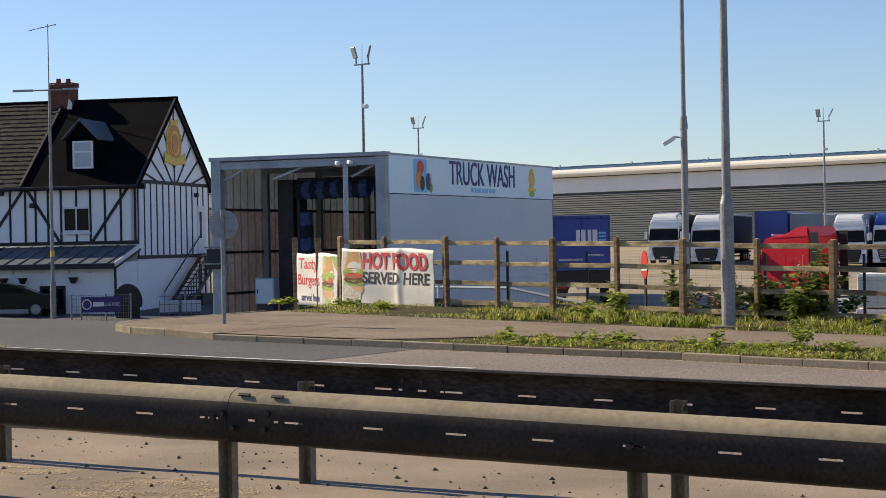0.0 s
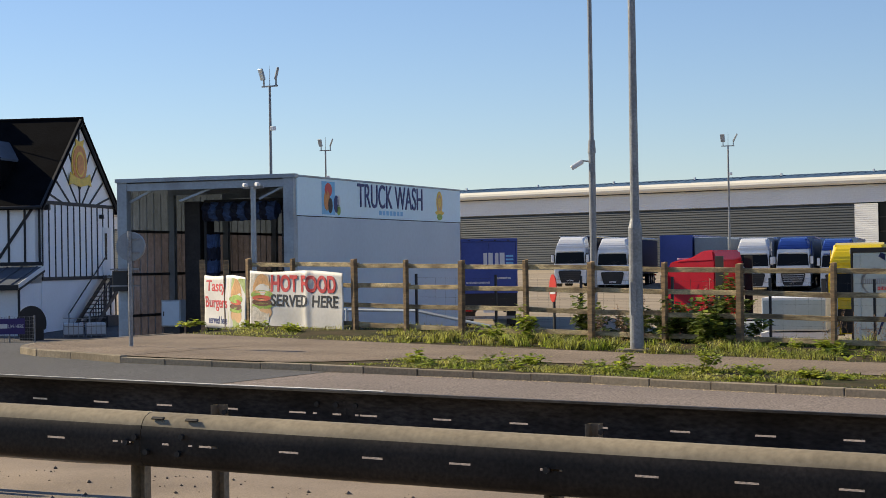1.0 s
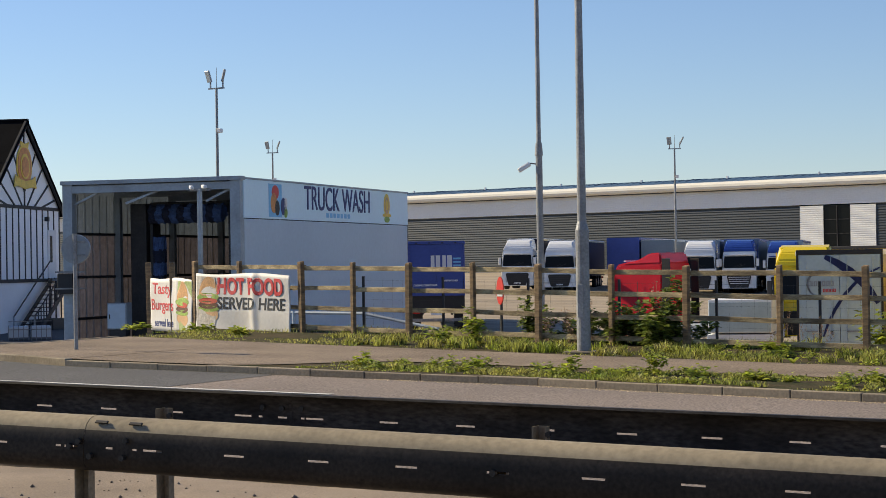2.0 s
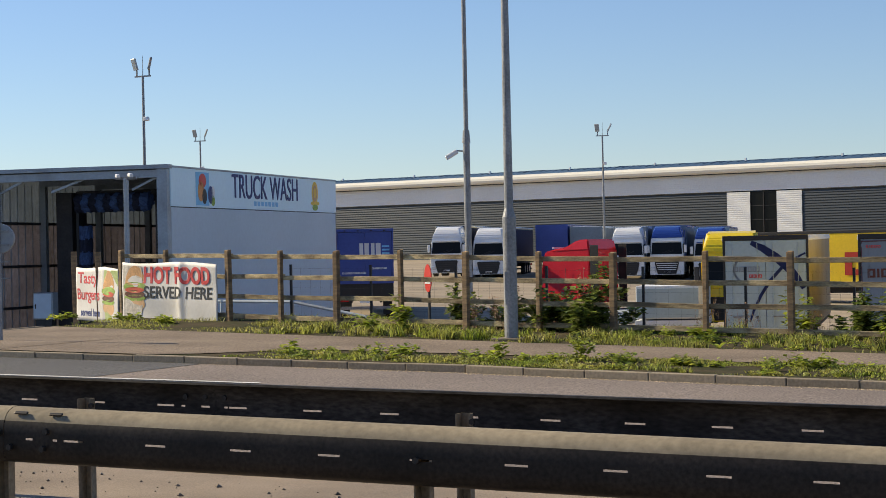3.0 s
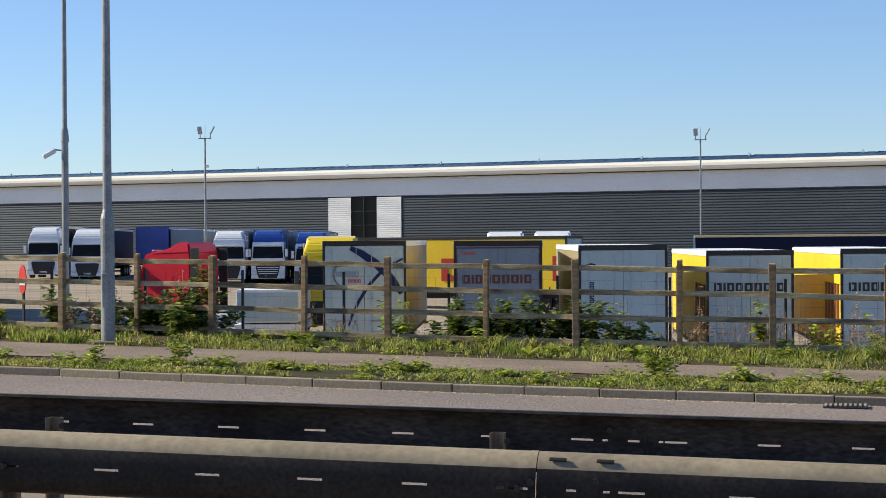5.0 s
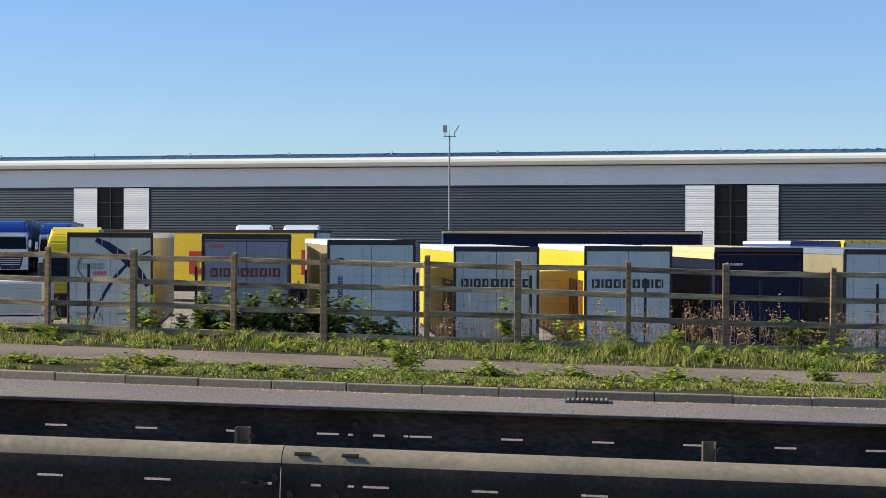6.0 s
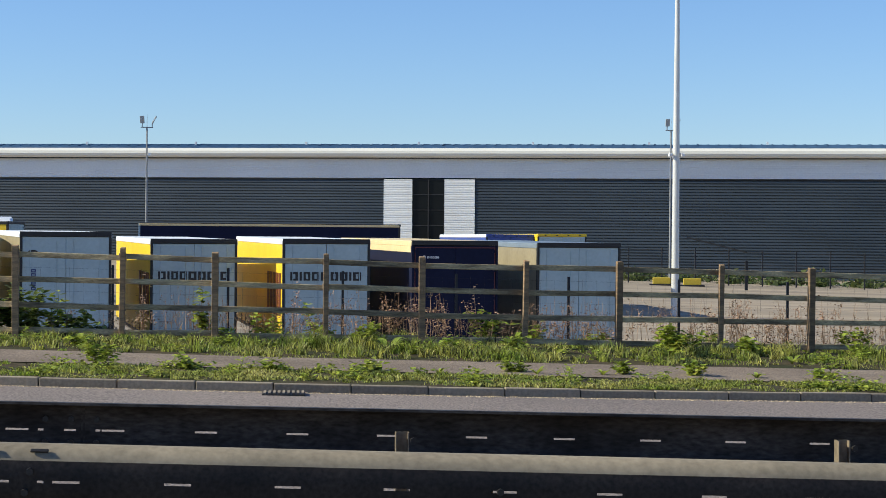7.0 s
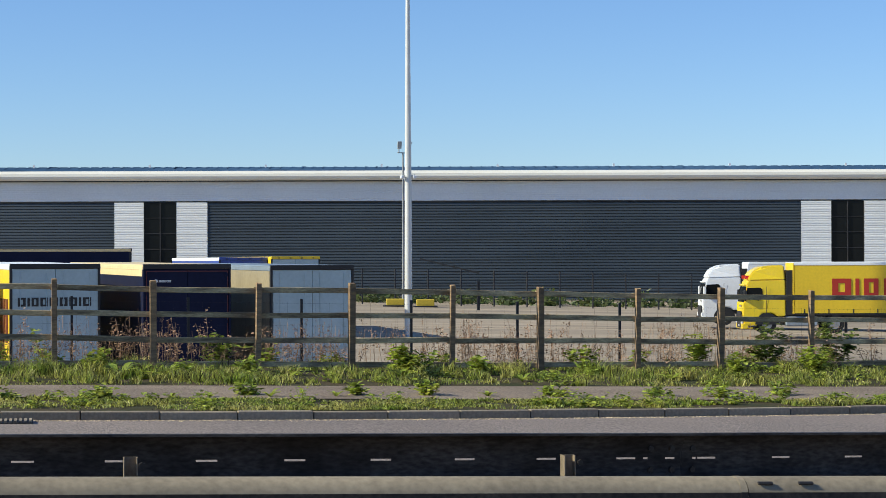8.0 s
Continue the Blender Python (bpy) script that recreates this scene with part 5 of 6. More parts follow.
def trailer(m, label, side, rear, roof="trailer_white", W=2.55, L=13.6, H=4.0, side_r=None, frame_mat="black", upper=None, mark=None, mark_z=2.55, seam=True, group="parked trailers", header="black", rails=True, deck=0.0):
    """A semi-trailer from its back: local x to the right across the doors, y forwards, z up from the ground."""
    t = thing("trailer", m, label, "trailer", group)
    part("side_curtain", box(0.0, 0.035, 0.08, L, 1.12 + deck, H - 0.14), M[side], t)
    part("side_curtain", box(W - 0.035, W, 0.08, L, 1.12 + deck, H - 0.14), M[side_r or side], t)
    if upper:
        part("top_band", box(-0.012, 0.0, 0.1, L, H - 0.34, H - 0.16), M[upper], t)
    for yy in span(0.9, L - 0.6, 1.3):
        part("buckle_strap", box(-0.012, 0.0, yy, yy + 0.05, 0.98 + deck, 1.35 + deck), M["black"], t)
    part("roof", box(-0.01, W + 0.01, 0.0, L, H - 0.06, H, 0.02), M[roof], t, "pale sheet roof")
    part("cant_rail", box(-0.02, 0.03, 0.0, L, H - 0.16, H - 0.05, 0.01), M[roof if side != "navy" else "cream"], t)
    part("cant_rail", box(W - 0.03, W + 0.02, 0.0, L, H - 0.16, H - 0.05, 0.01), M[roof], t)
    part("headboard", box(0.0, W, L - 0.05, L + 0.05, 1.1, H - 0.03), M[rear], t)
    part("floor", box(0.02, W - 0.02, 0.05, L, 1.0, 1.14 + deck), M["black"], t)
    for xa in (0.55, W - 0.67):
        part("chassis_beam", box(xa, xa + 0.12, 0.2, L - 0.5, 0.72, 1.0), M["black"], t)
    # rear frame and doors
    part("corner_post", box(0.0, 0.06, -0.05, 0.08, 1.0 + deck, H - 0.12), M[frame_mat], t)
    part("corner_post", box(W - 0.06, W, -0.05, 0.08, 1.0 + deck, H - 0.12), M[frame_mat], t)
    part("header", box(0.0, W, -0.07, 0.08, H - 0.13, H + 0.01, 0.01), M[header], t)
    part("sill", box(0.0, W, -0.06, 0.08, 1.0 + deck, 1.16 + deck), M[frame_mat], t)
    for xa, xb in ((0.07, W / 2 - 0.006), (W / 2 + 0.006, W - 0.07)):
        d = part("door", box(xa, xb, -0.03, 0.03, 1.17 + deck, H - 0.14, 0.006), M[rear], t)
        if rails:
            for xx in (xa + 0.22, xb - 0.24):
                part("lock_rod", tube((xx, -0.05, 1.12), (xx, -0.05, H - 0.22), 0.010, None, 6), M[rear], d)
            part("lock_handle", box(xa + 0.2, xa + 0.55, -0.085, -0.06, 1.55, 1.59), M["galv"], d)
    for zz in (1.5 + deck, 2.3, 3.1, 3.65):
        for xx in (0.09, W - 0.17):
            part("hinge", box(xx, xx + 0.08, -0.065, -0.052, zz, zz + 0.09), M[rear], t)
    for k in range(4):
        part("marker_lamp", box(0.35 + k * 0.6, 0.43 + k * 0.6, -0.095, -0.071, H - 0.1, H - 0.05), M["black"], t)
    part("bumper", box(0.15, W - 0.15, -0.02, 0.1, 0.42, 0.56, 0.01), M["galv"], t)
    for xa in (0.12, W - 0.52):
        part("tail_lamp", box(xa, xa + 0.4, -0.06, 0.02, 0.78, 0.92, 0.01), M["lamp_red"], t)
        part("mud_flap", box(xa, xa + 0.42, 1.0, 1.03, 0.15, 0.75), M["black"], t)
    part("plate_board", box(W / 2 - 0.28, W / 2 + 0.28, -0.05, -0.02, 0.72, 0.86), M["white"], t)
    for yy in (1.9, 3.2, 4.5):
        for xx in (0.25, W - 0.25):
            wheel_part(t, xx, yy, 0.5)
    for xx in (0.4, W - 0.4):
        part("landing_leg", box(xx - 0.07, xx + 0.07, L - 3.0, L - 2.86, 0.03, 1.0), M["black"], t)
    if mark:
        mark(t, W)
    return t


def name_frame(t, x0, x1, z0, z1, material, m):
    """One plain mark of a name: a block, hollow where it is wide enough."""
    w, h = x1 - x0, z1 - z0
    if w < 0.45 * h:
        bm = prism([(x0, z0), (x1, z0), (x1, z1), (x0, z1)], 0.006, m)
    else:
        k = 0.34 * min(w, h)
        bm = bmesh.new()
        for a, b, c, d in ((x0, x0 + k, z0, z1), (x1 - k, x1, z0, z1), (x0 + k, x1 - k, z0, z0 + 0.75 * k), (x0 + k, x1 - k, z1 - 0.75 * k, z1)):
            box(a, b, 0.0, 0.006, c, d, bm=bm)
        bmesh.ops.transform(bm, matrix=m, verts=list(bm.verts))
    part("name_mark", bm, M[material], t)


MARK_WIDTHS = (1.0, 0.42, 0.9, 0.95, 1.05, 1.0, 1.0, 0.42, 1.05, 0.9, 0.6, 1.0)


def word_blocks(t, x0, width, z0, h, n, material, y=-0.045, turn=None):
    """A name shown as plain marks of its size and colour."""
    step = width / sum(MARK_WIDTHS[:n])
    x = x0
    for w in MARK_WIDTHS[:n]:
        name_frame(t, x, x + step * (w - 0.18), z0, z0 + h, material, turn or pose(0, y, 0))
        x += step * w


def ribbon(t, pts, half, material, y=-0.044):
    """A tapering curved stripe printed on the doors."""
    bm = bmesh.new()
    n = len(pts)
    rows = []
    for i, (x, z) in enumerate(pts):
        a, b = pts[max(0, i - 1)], pts[min(n - 1, i + 1)]
        d = Vector((b[0] - a[0], b[1] - a[1])).normalized()
        h = half * (0.35 + 0.65 * math.sin(math.pi * (i + 0.5) / n))
        rows.append((bm.verts.new((x - d.y * h, y, z + d.x * h)), bm.verts.new((x + d.y * h, y, z - d.x * h))))
    for a, b in zip(rows, rows[1:]):
        bm.faces.new((a[0], a[1], b[1], b[0]))
    bmesh.ops.solidify(bm, geom=list(bm.faces), thickness=0.004)
    part("swoosh", bm, M[material], t)


def mark_d(t, W):
    word_blocks(t, 0.22, 2.12, 2.80, 0.25, 9, "letter_black")
    for i in range(5):
        yy = 0.35 + i * 0.72
        part("name_bar", box(-0.018, -0.004, yy, yy + 0.52, 1.75, 3.0), M["brown_red"], t, "dull red side lettering bar")


def mark_k(t, W):
    word_blocks(t, 0.25, 2.05, 2.78, 0.25, 9, "brown_red")
    word_blocks(t, 0.22, 0.42, 3.62, 0.07, 5, "letter_red")
    for xa, xb, za, zb in ((0.08, 2.47, 3.79, 3.82), (0.08, 0.105, 1.2, 3.79), (2.445, 2.47, 1.2, 3.79)):
        part("door_edge", box(xa, xb, -0.045, -0.031, za, zb), M["maroon"], t)


def mark_w(t, W):
    word_blocks(t, 0, 0.62, 2.55, 0.13, 6, "letter_navy", turn=pose(0.44, -0.045, 0) @ Matrix.Translation((0, 0, 2.35)) @ pose(0, 0, 0, 0, -90) @ Matrix.Translation((0.0, 0, -2.55)))
    part("badge", prism(ellipse(0.15, 0.07, 14, 0.36, 3.42), 0.005, pose(0, -0.045, 0)), M["letter_black"], t)


def mark_i(t, W):
    word_blocks(t, 0.35, 0.78, 2.92, 0.16, 7, "sign_grey")
    word_blocks(t, 0.78, 0.40, 2.74, 0.10, 5, "letter_red")
    ribbon(t, [(0.75 + 0.42 * math.cos(radians(a)), 2.98 + 0.40 * math.sin(radians(a))) for a in range(60, 260, 20)], 0.035, "sign_grey")
    ribbon(t, [(0.85, 3.80), (1.2, 3.62), (1.6, 3.34), (1.95, 3.02), (2.2, 2.72), (2.4, 2.40)], 0.13, "letter_navy")
    ribbon(t, [(2.46, 3.46), (2.1, 3.28), (1.75, 3.02), (1.4, 2.64), (1.12, 2.2), (0.9, 1.75), (0.78, 1.4)], 0.05, "letter_navy", -0.05)


def mark_n(t, W):
    for xa, xb, za, zb in ((0.08, 2.47, 3.79, 3.82), (0.08, 0.105, 1.2, 3.79), (2.445, 2.47, 1.2, 3.79)):
        part("door_edge", box(xa, xb, -0.045, -0.031, za, zb), M["maroon"], t)
    part("badge", prism(ellipse(0.055, 0.055, 12, 0.36, 3.52), 0.005, pose(0, -0.045, 0)), M["white"], t)
    word_blocks(t, 0.45, 0.36, 3.49, 0.06, 6, "white")


def mark_b(t, W):
    for xa, xb, za, zb in ((1.05, 1.22, 2.75, 3.45), (1.28, 1.48, 2.75, 3.45), (1.58, 1.74, 2.75, 3.45), (1.80, 2.02, 2.75, 3.45)):
        part("emblem_bar", box(xa, xb, -0.045, -0.03, za, zb), M["white"], t)
    for k in range(4):
        part("emblem_stripe", box(2.08, 2.42, -0.045, -0.031, 2.78 + k * 0.16, 2.86 + k * 0.16), M["letter_cyan"], t)
    word_blocks(t, 0.25, 1.1, 2.05, 0.08, 12, "white")
    word_blocks(t, 1.6, 0.7, 2.25, 0.08, 8, "white")


M["brown_red"] = mat("dull_red_print", (0.13, 0.03, 0.015), 0.5, 0, 0.1)
AX = 7.6
def tp(x, y, top, turn=AX): return pose(x, y, top - 4.0, 0.3, 0, turn)
trailer(tp(-16.09, 56.45, 2.12, 10.2), "grey-doored trailer with blue swooshes and a beige curtain side", "beige", "door_grey", mark=mark_i)
trailer(tp(-11.50, 54.09, 2.08, 9.6), "dull grey trailer doors edged in red with dark name bars", "yellow", "door_dull", mark=mark_k, L=12.5, frame_mat="black", roof="trailer_white")
trailer(tp(-7.97, 54.72, 1.93, 11.6), "silver-doored trailer with a beige side and a small dark badge", "beige", "door_grey", mark=mark_w)
trailer(tp(-4.49, 56.82, 1.75, 9.7), "yellow curtain-side trailer with silver doors and dark name bars", "yellow", "door_grey", mark=mark_d)
trailer(tp(-0.61, 55.60, 1.78), "yellow curtain-side trailer with silver doors and dark name bars", "yellow", "door_grey", mark=mark_d)
trailer(tp(3.11, 55.41, 1.76), "navy trailer with maroon door edges and a cream top band", "navy", "navy", mark=mark_n, frame_mat="navy", upper="cream", roof="cream", header="black", rails=False)
trailer(tp(6.85, 56.20, 1.72), "grey-doored trailer with a heavy black header", "beige", "door_grey", header="black", roof="door_dull")
bx = pose(-40.45, 78.15, 2.96 - 4.1, 0, 0, 26)
trailer(bx, "dark blue trailer with a white lettered emblem", "blue", "blue", mark=mark_b, H=4.1, W=2.6, frame_mat="blue", header="blue", rails=False, roof="blue", deck=0.6)

# side-on trailers behind the row
def side_on(x, y, top, turn, label, side, roof, letters=None):
    m = pose(x, y, top - 4.0, 0, 0, turn)
    t = trailer(m, label, side, "door_grey", roof=roof, mark=letters)
    return t


def mark_s(t, W):
    # large red marks on the long side that shows
    m = pose(-0.03, 0, 0, 0, 0, 90)
    name_frame(t, 5.75, 7.0, 1.65, 2.85, "print_red", m)
    name_frame(t, 0.45, 0.75, 1.65, 2.95, "print_red", m)
    name_frame(t, 3.4, 4.5, 1.65, 2.85, "print_red", m)


side_on(-15.0, 98.6, 2.53, 80, "long yellow curtain-side trailer with red marks, standing side on", "yellow", "black", mark_s)
side_on(5.0, 101.2, 2.55, 90.4, "long black trailer standing side on behind the row", "navy", "black")
trailer(pose(9.3, 98.0, 2.06 - 4.0, 0, 0, 6), "blue trailer far behind the row", "blue", "blue", roof="trailer_white", header="blue")
trailer(pose(11.9, 97.5, 2.10 - 4.0, 0, 0, 6), "yellow-roofed trailer far behind the row", "yellow", "door_grey", roof="yellow", header="yellow")


def tractor(m, label, paint, fairing=None, visor=None, side_fairing=True, stripes=None, roofp=None, grille="tw_dark", lift=0.0, windows=True):
    """A lorry cab: local -y is its front, x across, z up from the ground."""
    t = thing("lorry_cab", m, label, "lorry", "parked lorries")
    fairing = fairing or paint
    P = pose(1.22, 0, 0, 0, 0, 90)             # outline x becomes y, depth runs to -x
    body = [(0.0, 0.42), (-0.04, 1.2), (0.02, 1.55), (0.14, 2.55), (0.26, 2.92), (2.30, 2.98), (2.30, 0.95), (1.85, 0.95), (1.6, 1.12), (1.0, 1.12), (0.80, 0.85), (0.75, 0.42)]
    body = [(a, b + lift if b > 1.5 else b) for a, b in body]
    bm = prism(body, 2.44, P, None, 0.05)
    for q in bm.verts:                         # narrower above the waist, with rounded front corners
        q.co.x *= 1 - 0.05 * max(0, q.co.z - 1.6)
    part("body", bm, M[paint], t)
    roofp = roofp or [(0.24, 2.90), (0.32, 3.18), (0.56, 3.48), (0.95, 3.68), (1.5, 3.76), (2.25, 3.78), (2.30, 2.95)]
    bm = prism(roofp, 2.26, pose(1.13, 0, 0, 0, 0, 90), None, 0.07)
    for q in bm.verts:
        q.co.x *= 1 - 0.20 * max(0, q.co.z - 2.95 - lift) * (1.6 if q.co.y < 1.0 else 0.8)
    part("roof_fairing", bm, M[fairing], t)
    bm = bmesh.new()
    v = [bm.verts.new(p) for p in ((-1.12, 0.02, 1.74 + lift), (1.12, 0.02, 1.74 + lift), (1.04, 0.135, 2.58 + lift), (-1.04, 0.135, 2.58 + lift))]
    w = [bm.verts.new((q.co.x, q.co.y - 0.03, q.co.z)) for q in v]
    bm.faces.new(w)
    bm.faces.new(v[::-1])
    for i in range(4):
        bm.faces.new((v[i], v[(i + 1) % 4], w[(i + 1) % 4], w[i]))
    bmesh.ops.recalc_face_normals(bm, faces=list(bm.faces))
    part("windscreen", bm, M["glass_dark"], t)
    part("sun_visor", box(-0.98, 0.98, 0.03, 0.2, 2.63 + lift, 2.71 + lift, 0.03), M[visor or fairing], t)
    bm = prism([(-0.66, 0.30), (0.66, 0.30), (0.76, 0.62), (0.88, 1.12), (0.80, 1.22), (-0.80, 1.22), (-0.88, 1.12), (-0.76, 0.62)], 0.05, pose(0, -0.115, 0), None, 0.01)
    g = part("grille", bm, M["black"], t)
    for k in range(4):
        half = 0.66 + 0.04 * k
        part("grille_bar", box(-half, half, -0.128, -0.117, 0.60 + k * 0.15, 0.64 + k * 0.15), M[grille], g)
    part("wiper_panel", box(-1.06, 1.06, -0.045, 0.03, 1.55, 1.735 + lift, 0.02), M[paint], t)
    for s in (-1, 1):
        part("wiper", beam((s * 0.15 - 0.3, -0.02, 1.76 + lift), (s * 0.15 + 0.35, 0.03, 2.02 + lift), 0.015, 0.025), M["black"], t)
        part("corner_deflector", box(s * 1.13 - 0.08, s * 1.13 + 0.08, -0.06, 0.12, 0.98, 1.72, 0.05), M[paint], t)
        part("wheel_arch", prism(ellipse(0.66, 0.64, 14, 1.28, 0.50, 0, 180), 0.03, pose(s * 1.235 + 0.015, 0, 0, 0, 0, 90)), M["black"], t)
    part("roof_lamp_bar", box(-0.75, 0.75, 0.36, 0.44, 3.02 + lift, 3.08 + lift), M["lamp_clear"], t)
    part("bumper", box(-1.22, 1.22, -0.10, 0.5, 0.25, 0.56, 0.04), M[paint], t)
    for s in (-1, 1):
        part("headlight", box(s * 1.02 - 0.17, s * 1.02 + 0.17, -0.135, -0.02, 0.54, 0.80, 0.04), M["lamp_clear"], t)
        part("mirror_arm", box(s * 1.2 - 0.03, s * 1.2 + 0.03, 0.05, 0.12, 1.8 + lift, 2.45 + lift), M["black"], t)
        part("mirror", box(s * 1.34 - 0.10, s * 1.34 + 0.10, -0.02, 0.14, 1.85 + lift, 2.4 + lift, 0.03), M["black" if paint != "white_cab" else "white_cab"], t)
        sw = [(0.20, 1.74 + lift), (0.30, 2.50 + lift), (1.02, 2.50 + lift), (1.14, 2.38 + lift), (1.14, 1.86 + lift), (0.7, 1.70 + lift)]
        if windows:
            part("side_window", prism(sw, 0.012, pose(s * 1.195 + 0.006, 0, 0, 0, s * -2.6, 90)), M["glass_dark"], t)
        part("door_seam", box(s * 1.222 - 0.004, s * 1.222 + 0.004, 1.24, 1.26, 1.15, 2.6), M["black"], t)
        part("step", box(s * 1.10 - 0.14, s * 1.10 + 0.14, 0.22, 0.72, 0.36, 0.44), M["black"], t)
        # without a fairing, black sheets stand in for the shaded gap behind the cab
        part("side_panel", box(s * 1.16 - 0.02, s * 1.16 + 0.02, 2.34, 2.70, 1.0, 3.5, 0.01), M[fairing if side_fairing else "black"], t)
        wheel_part(t, s * 1.05, 1.28, 0.52, 0.52)
        wheel_part(t, s * 1.0, 5.0, 0.52, 0.52, 0.5)
        part("fuel_tank", box(s * 0.95 - 0.25, s * 0.95 + 0.25, 2.3, 4.1, 0.4, 0.95, 0.08), M["tw_frame"], t)
        part("chassis_rail", box(s * 0.42 - 0.05, s * 0.42 + 0.05, 1.0, 5.9, 0.7, 0.95), M["black"], t)
    part("plate", box(-0.26, 0.26, -0.115, -0.101, 0.40, 0.51), M["white"], t)
    part("badge", box(-0.3, 0.3, -0.05, -0.03, 1.46, 1.54), M["rim"], t)
    if stripes:
        part("roof_marker", box(-0.9, -0.5, 0.15, 0.4, 3.02, 3.2), M[stripes], t)
        part("roof_marker", box(0.5, 0.9, 0.15, 0.4, 3.02, 3.2), M[stripes], t)
    return t


def lorry(x, y, turn, label, paint, box_mat, box_label, z=None, scale=1.0, **kw):
    z = land(x, y) if z is None else z
    m = pose(x, y, z, 0, 0, turn)
    tractor(m, label, paint, **kw)
    if box_mat:
        # the trailer is coupled behind, its doors away from the cab
        trailer(m @ pose(1.275, 2.75 + 13.6, 0, 0, 0, 180), box_label, box_mat, box_mat, roof=kw.get("fairing") or "trailer_white", group="parked lorry trailers", H=3.85)


lorry(-59.2, 132.4, 14, "white lorry cab facing the road with a tall fairing", "white_cab", "navy", "dark box trailer coupled behind a white cab", z=-0.02)
lorry(-56.25, 133.6, 14, "white lorry cab facing the road", "white_cab", "navy", "black box trailer coupled behind a white cab", z=-0.18)
trailer(pose(-54.9, 154.2, -0.16, 0, 0, 190), "blue-fronted box trailer in the far row", "blue", "blue", roof="blue_cab", group="parked lorry trailers", H=3.95)
trailer(pose(-52.3, 154.9, -0.25, 0, 0, 190), "silver-sided box trailer in the far row", "door_dull", "door_dull", group="parked lorry trailers", H=3.85)
lorry(-44.9, 132.6, 13, "white lorry cab facing the road with black mirrors", "white_cab", "door_dull", "grey box trailer coupled behind a white cab", z=-0.42)
lorry(-42.2, 133.5, 13, "white lorry cab with a blue roof fairing and bright grille", "white_cab", "door_dull", "grey box trailer coupled behind a blue-topped cab", z=-0.40, fairing="blue_cab", visor="white_cab", grille="white_cab")
lorry(-39.2, 134.4, 13, "blue and white lorry cab in the far row", "white_cab", "door_grey", "silver box trailer coupled behind a blue and white cab", z=-0.55, fairing="blue_cab", visor="blue_cab")
lorry(-20.3, 72.4, 14, "yellow lorry cab standing behind the trailers", "yellow_cab", None, "", z=-1.35)
# red cab turned side on
tractor(pose(-27.85, 73.0, -1.52, 0, 0, -100), "red lorry cab with a sloping wind fairing, turned side on", "red_cab",
        roofp=[(0.22, 3.25), (0.6, 3.36), (1.1, 3.42), (1.4, 3.55), (1.7, 3.72), (2.2, 3.74), (2.30, 3.28)], lift=0.37, side_fairing=False, windows=False)
# white roof fairings seen over the row
for px, py in ((-19.1, 103.4), (-16.5, 103.8)):
    tractor(pose(px, py, 2.84 - 3.78, 0, 0, 10), "white lorry cab behind the row of trailers", "white_cab")
# low white platform trailer
plat = thing("platform_trailer", pose(-21.1, 66.7, land(-21.1, 66.7), 0, 0, 12), "low pale box body with a white skirt behind the fence", "trailer")
pt = 0.44 - land(-21.1, 66.7)
part("body", box(-1.15, 1.15, 0, 5.5, 0.95, pt, 0.03), M["trailer_white"], plat)
part("skirt", box(-1.2, 1.2, -0.03, 5.5, 0.62, 0.9, 0.02), M["white"], plat)
part("tail_board", box(-1.1, 1.1, -0.06, -0.03, 1.0, pt - 0.1), M["door_grey"], plat)
for xx in (-0.95, 0.95):
    for yy in (1.2, 4.2):
        wheel_part(plat, xx, yy, 0.42, 0.42, 0.25)

# the yellow lorry and its white neighbour, side on
YM = pose(38.7, 101.4, -2.2, 0, 0, -103)
tractor(YM, "yellow lorry cab with dark side windows, seen from its side", "yellow_cab", stripes="lamp_red", side_fairing=False)
def mark_y(t, W):
    # large red bars on the long side that shows
    for y0, y1 in ((10.45, 11.5), (10.0, 10.22), (8.95, 9.75), (7.8, 8.65), (6.5, 7.5), (5.3, 6.2), (4.1, 5.0), (3.6, 3.8), (2.3, 3.3)):
        name_frame(t, y0, y1, 2.03, 3.03, "print_red", pose(-0.022, 0, 0, 0, 0, 90))


trailer(YM @ pose(1.275, 2.75 + 13.6, 0, 0, 0, 180), "yellow curtain-side trailer coupled to the yellow cab", "yellow", "yellow", H=3.92, roof="trailer_white", group="parked lorry trailers", mark=mark_y)
WM = pose(40.6, 113.2, -2.15, 0, 0, -103)
tractor(WM, "white lorry cab parked beside the yellow one", "white_cab", side_fairing=False)
trailer(WM @ pose(1.275, 2.75 + 13.6, 0, 0, 0, 180), "white trailer coupled to the white cab", "trailer_white", "trailer_white", H=3.9, group="parked lorry trailers")
arm = thing("barrier_arm", pose(32.9, 141.2, land(32.9, 141.2)), "dark slanting barrier arm before the warehouse", "barrier")
ah = land(32.9, 141.2)
part("post", box(-0.1, 0.1, -0.1, 0.1, 0, 2.2), M["black"], arm)
part("arm", beam((-4.3, 1.0, 2.05 - ah), (0.05, 0.0, 0.95 - ah), 0.1, 0.12), M["black"], arm)
pal = thing("palisade_fence", Matrix(), "thin dark steel fence along the warehouse yard", "fence")
for i in range(16):
    px = 26 + i * 2.6
    py = 152 - 0.213 * (px - 30)
    part("post", box(px - 0.05, px + 0.05, py - 0.05, py + 0.05, land(px, py), land(px, py) + 2.9), M["tw_dark"], pal)
for hz_ in (0.6, 1.7, 2.7):
    part("rail", beam((26, 152.85, land(26, 152.85) + hz_), (65, 144.55, land(65, 144.55) + hz_), 0.03, 0.03), M["tw_dark"], pal)
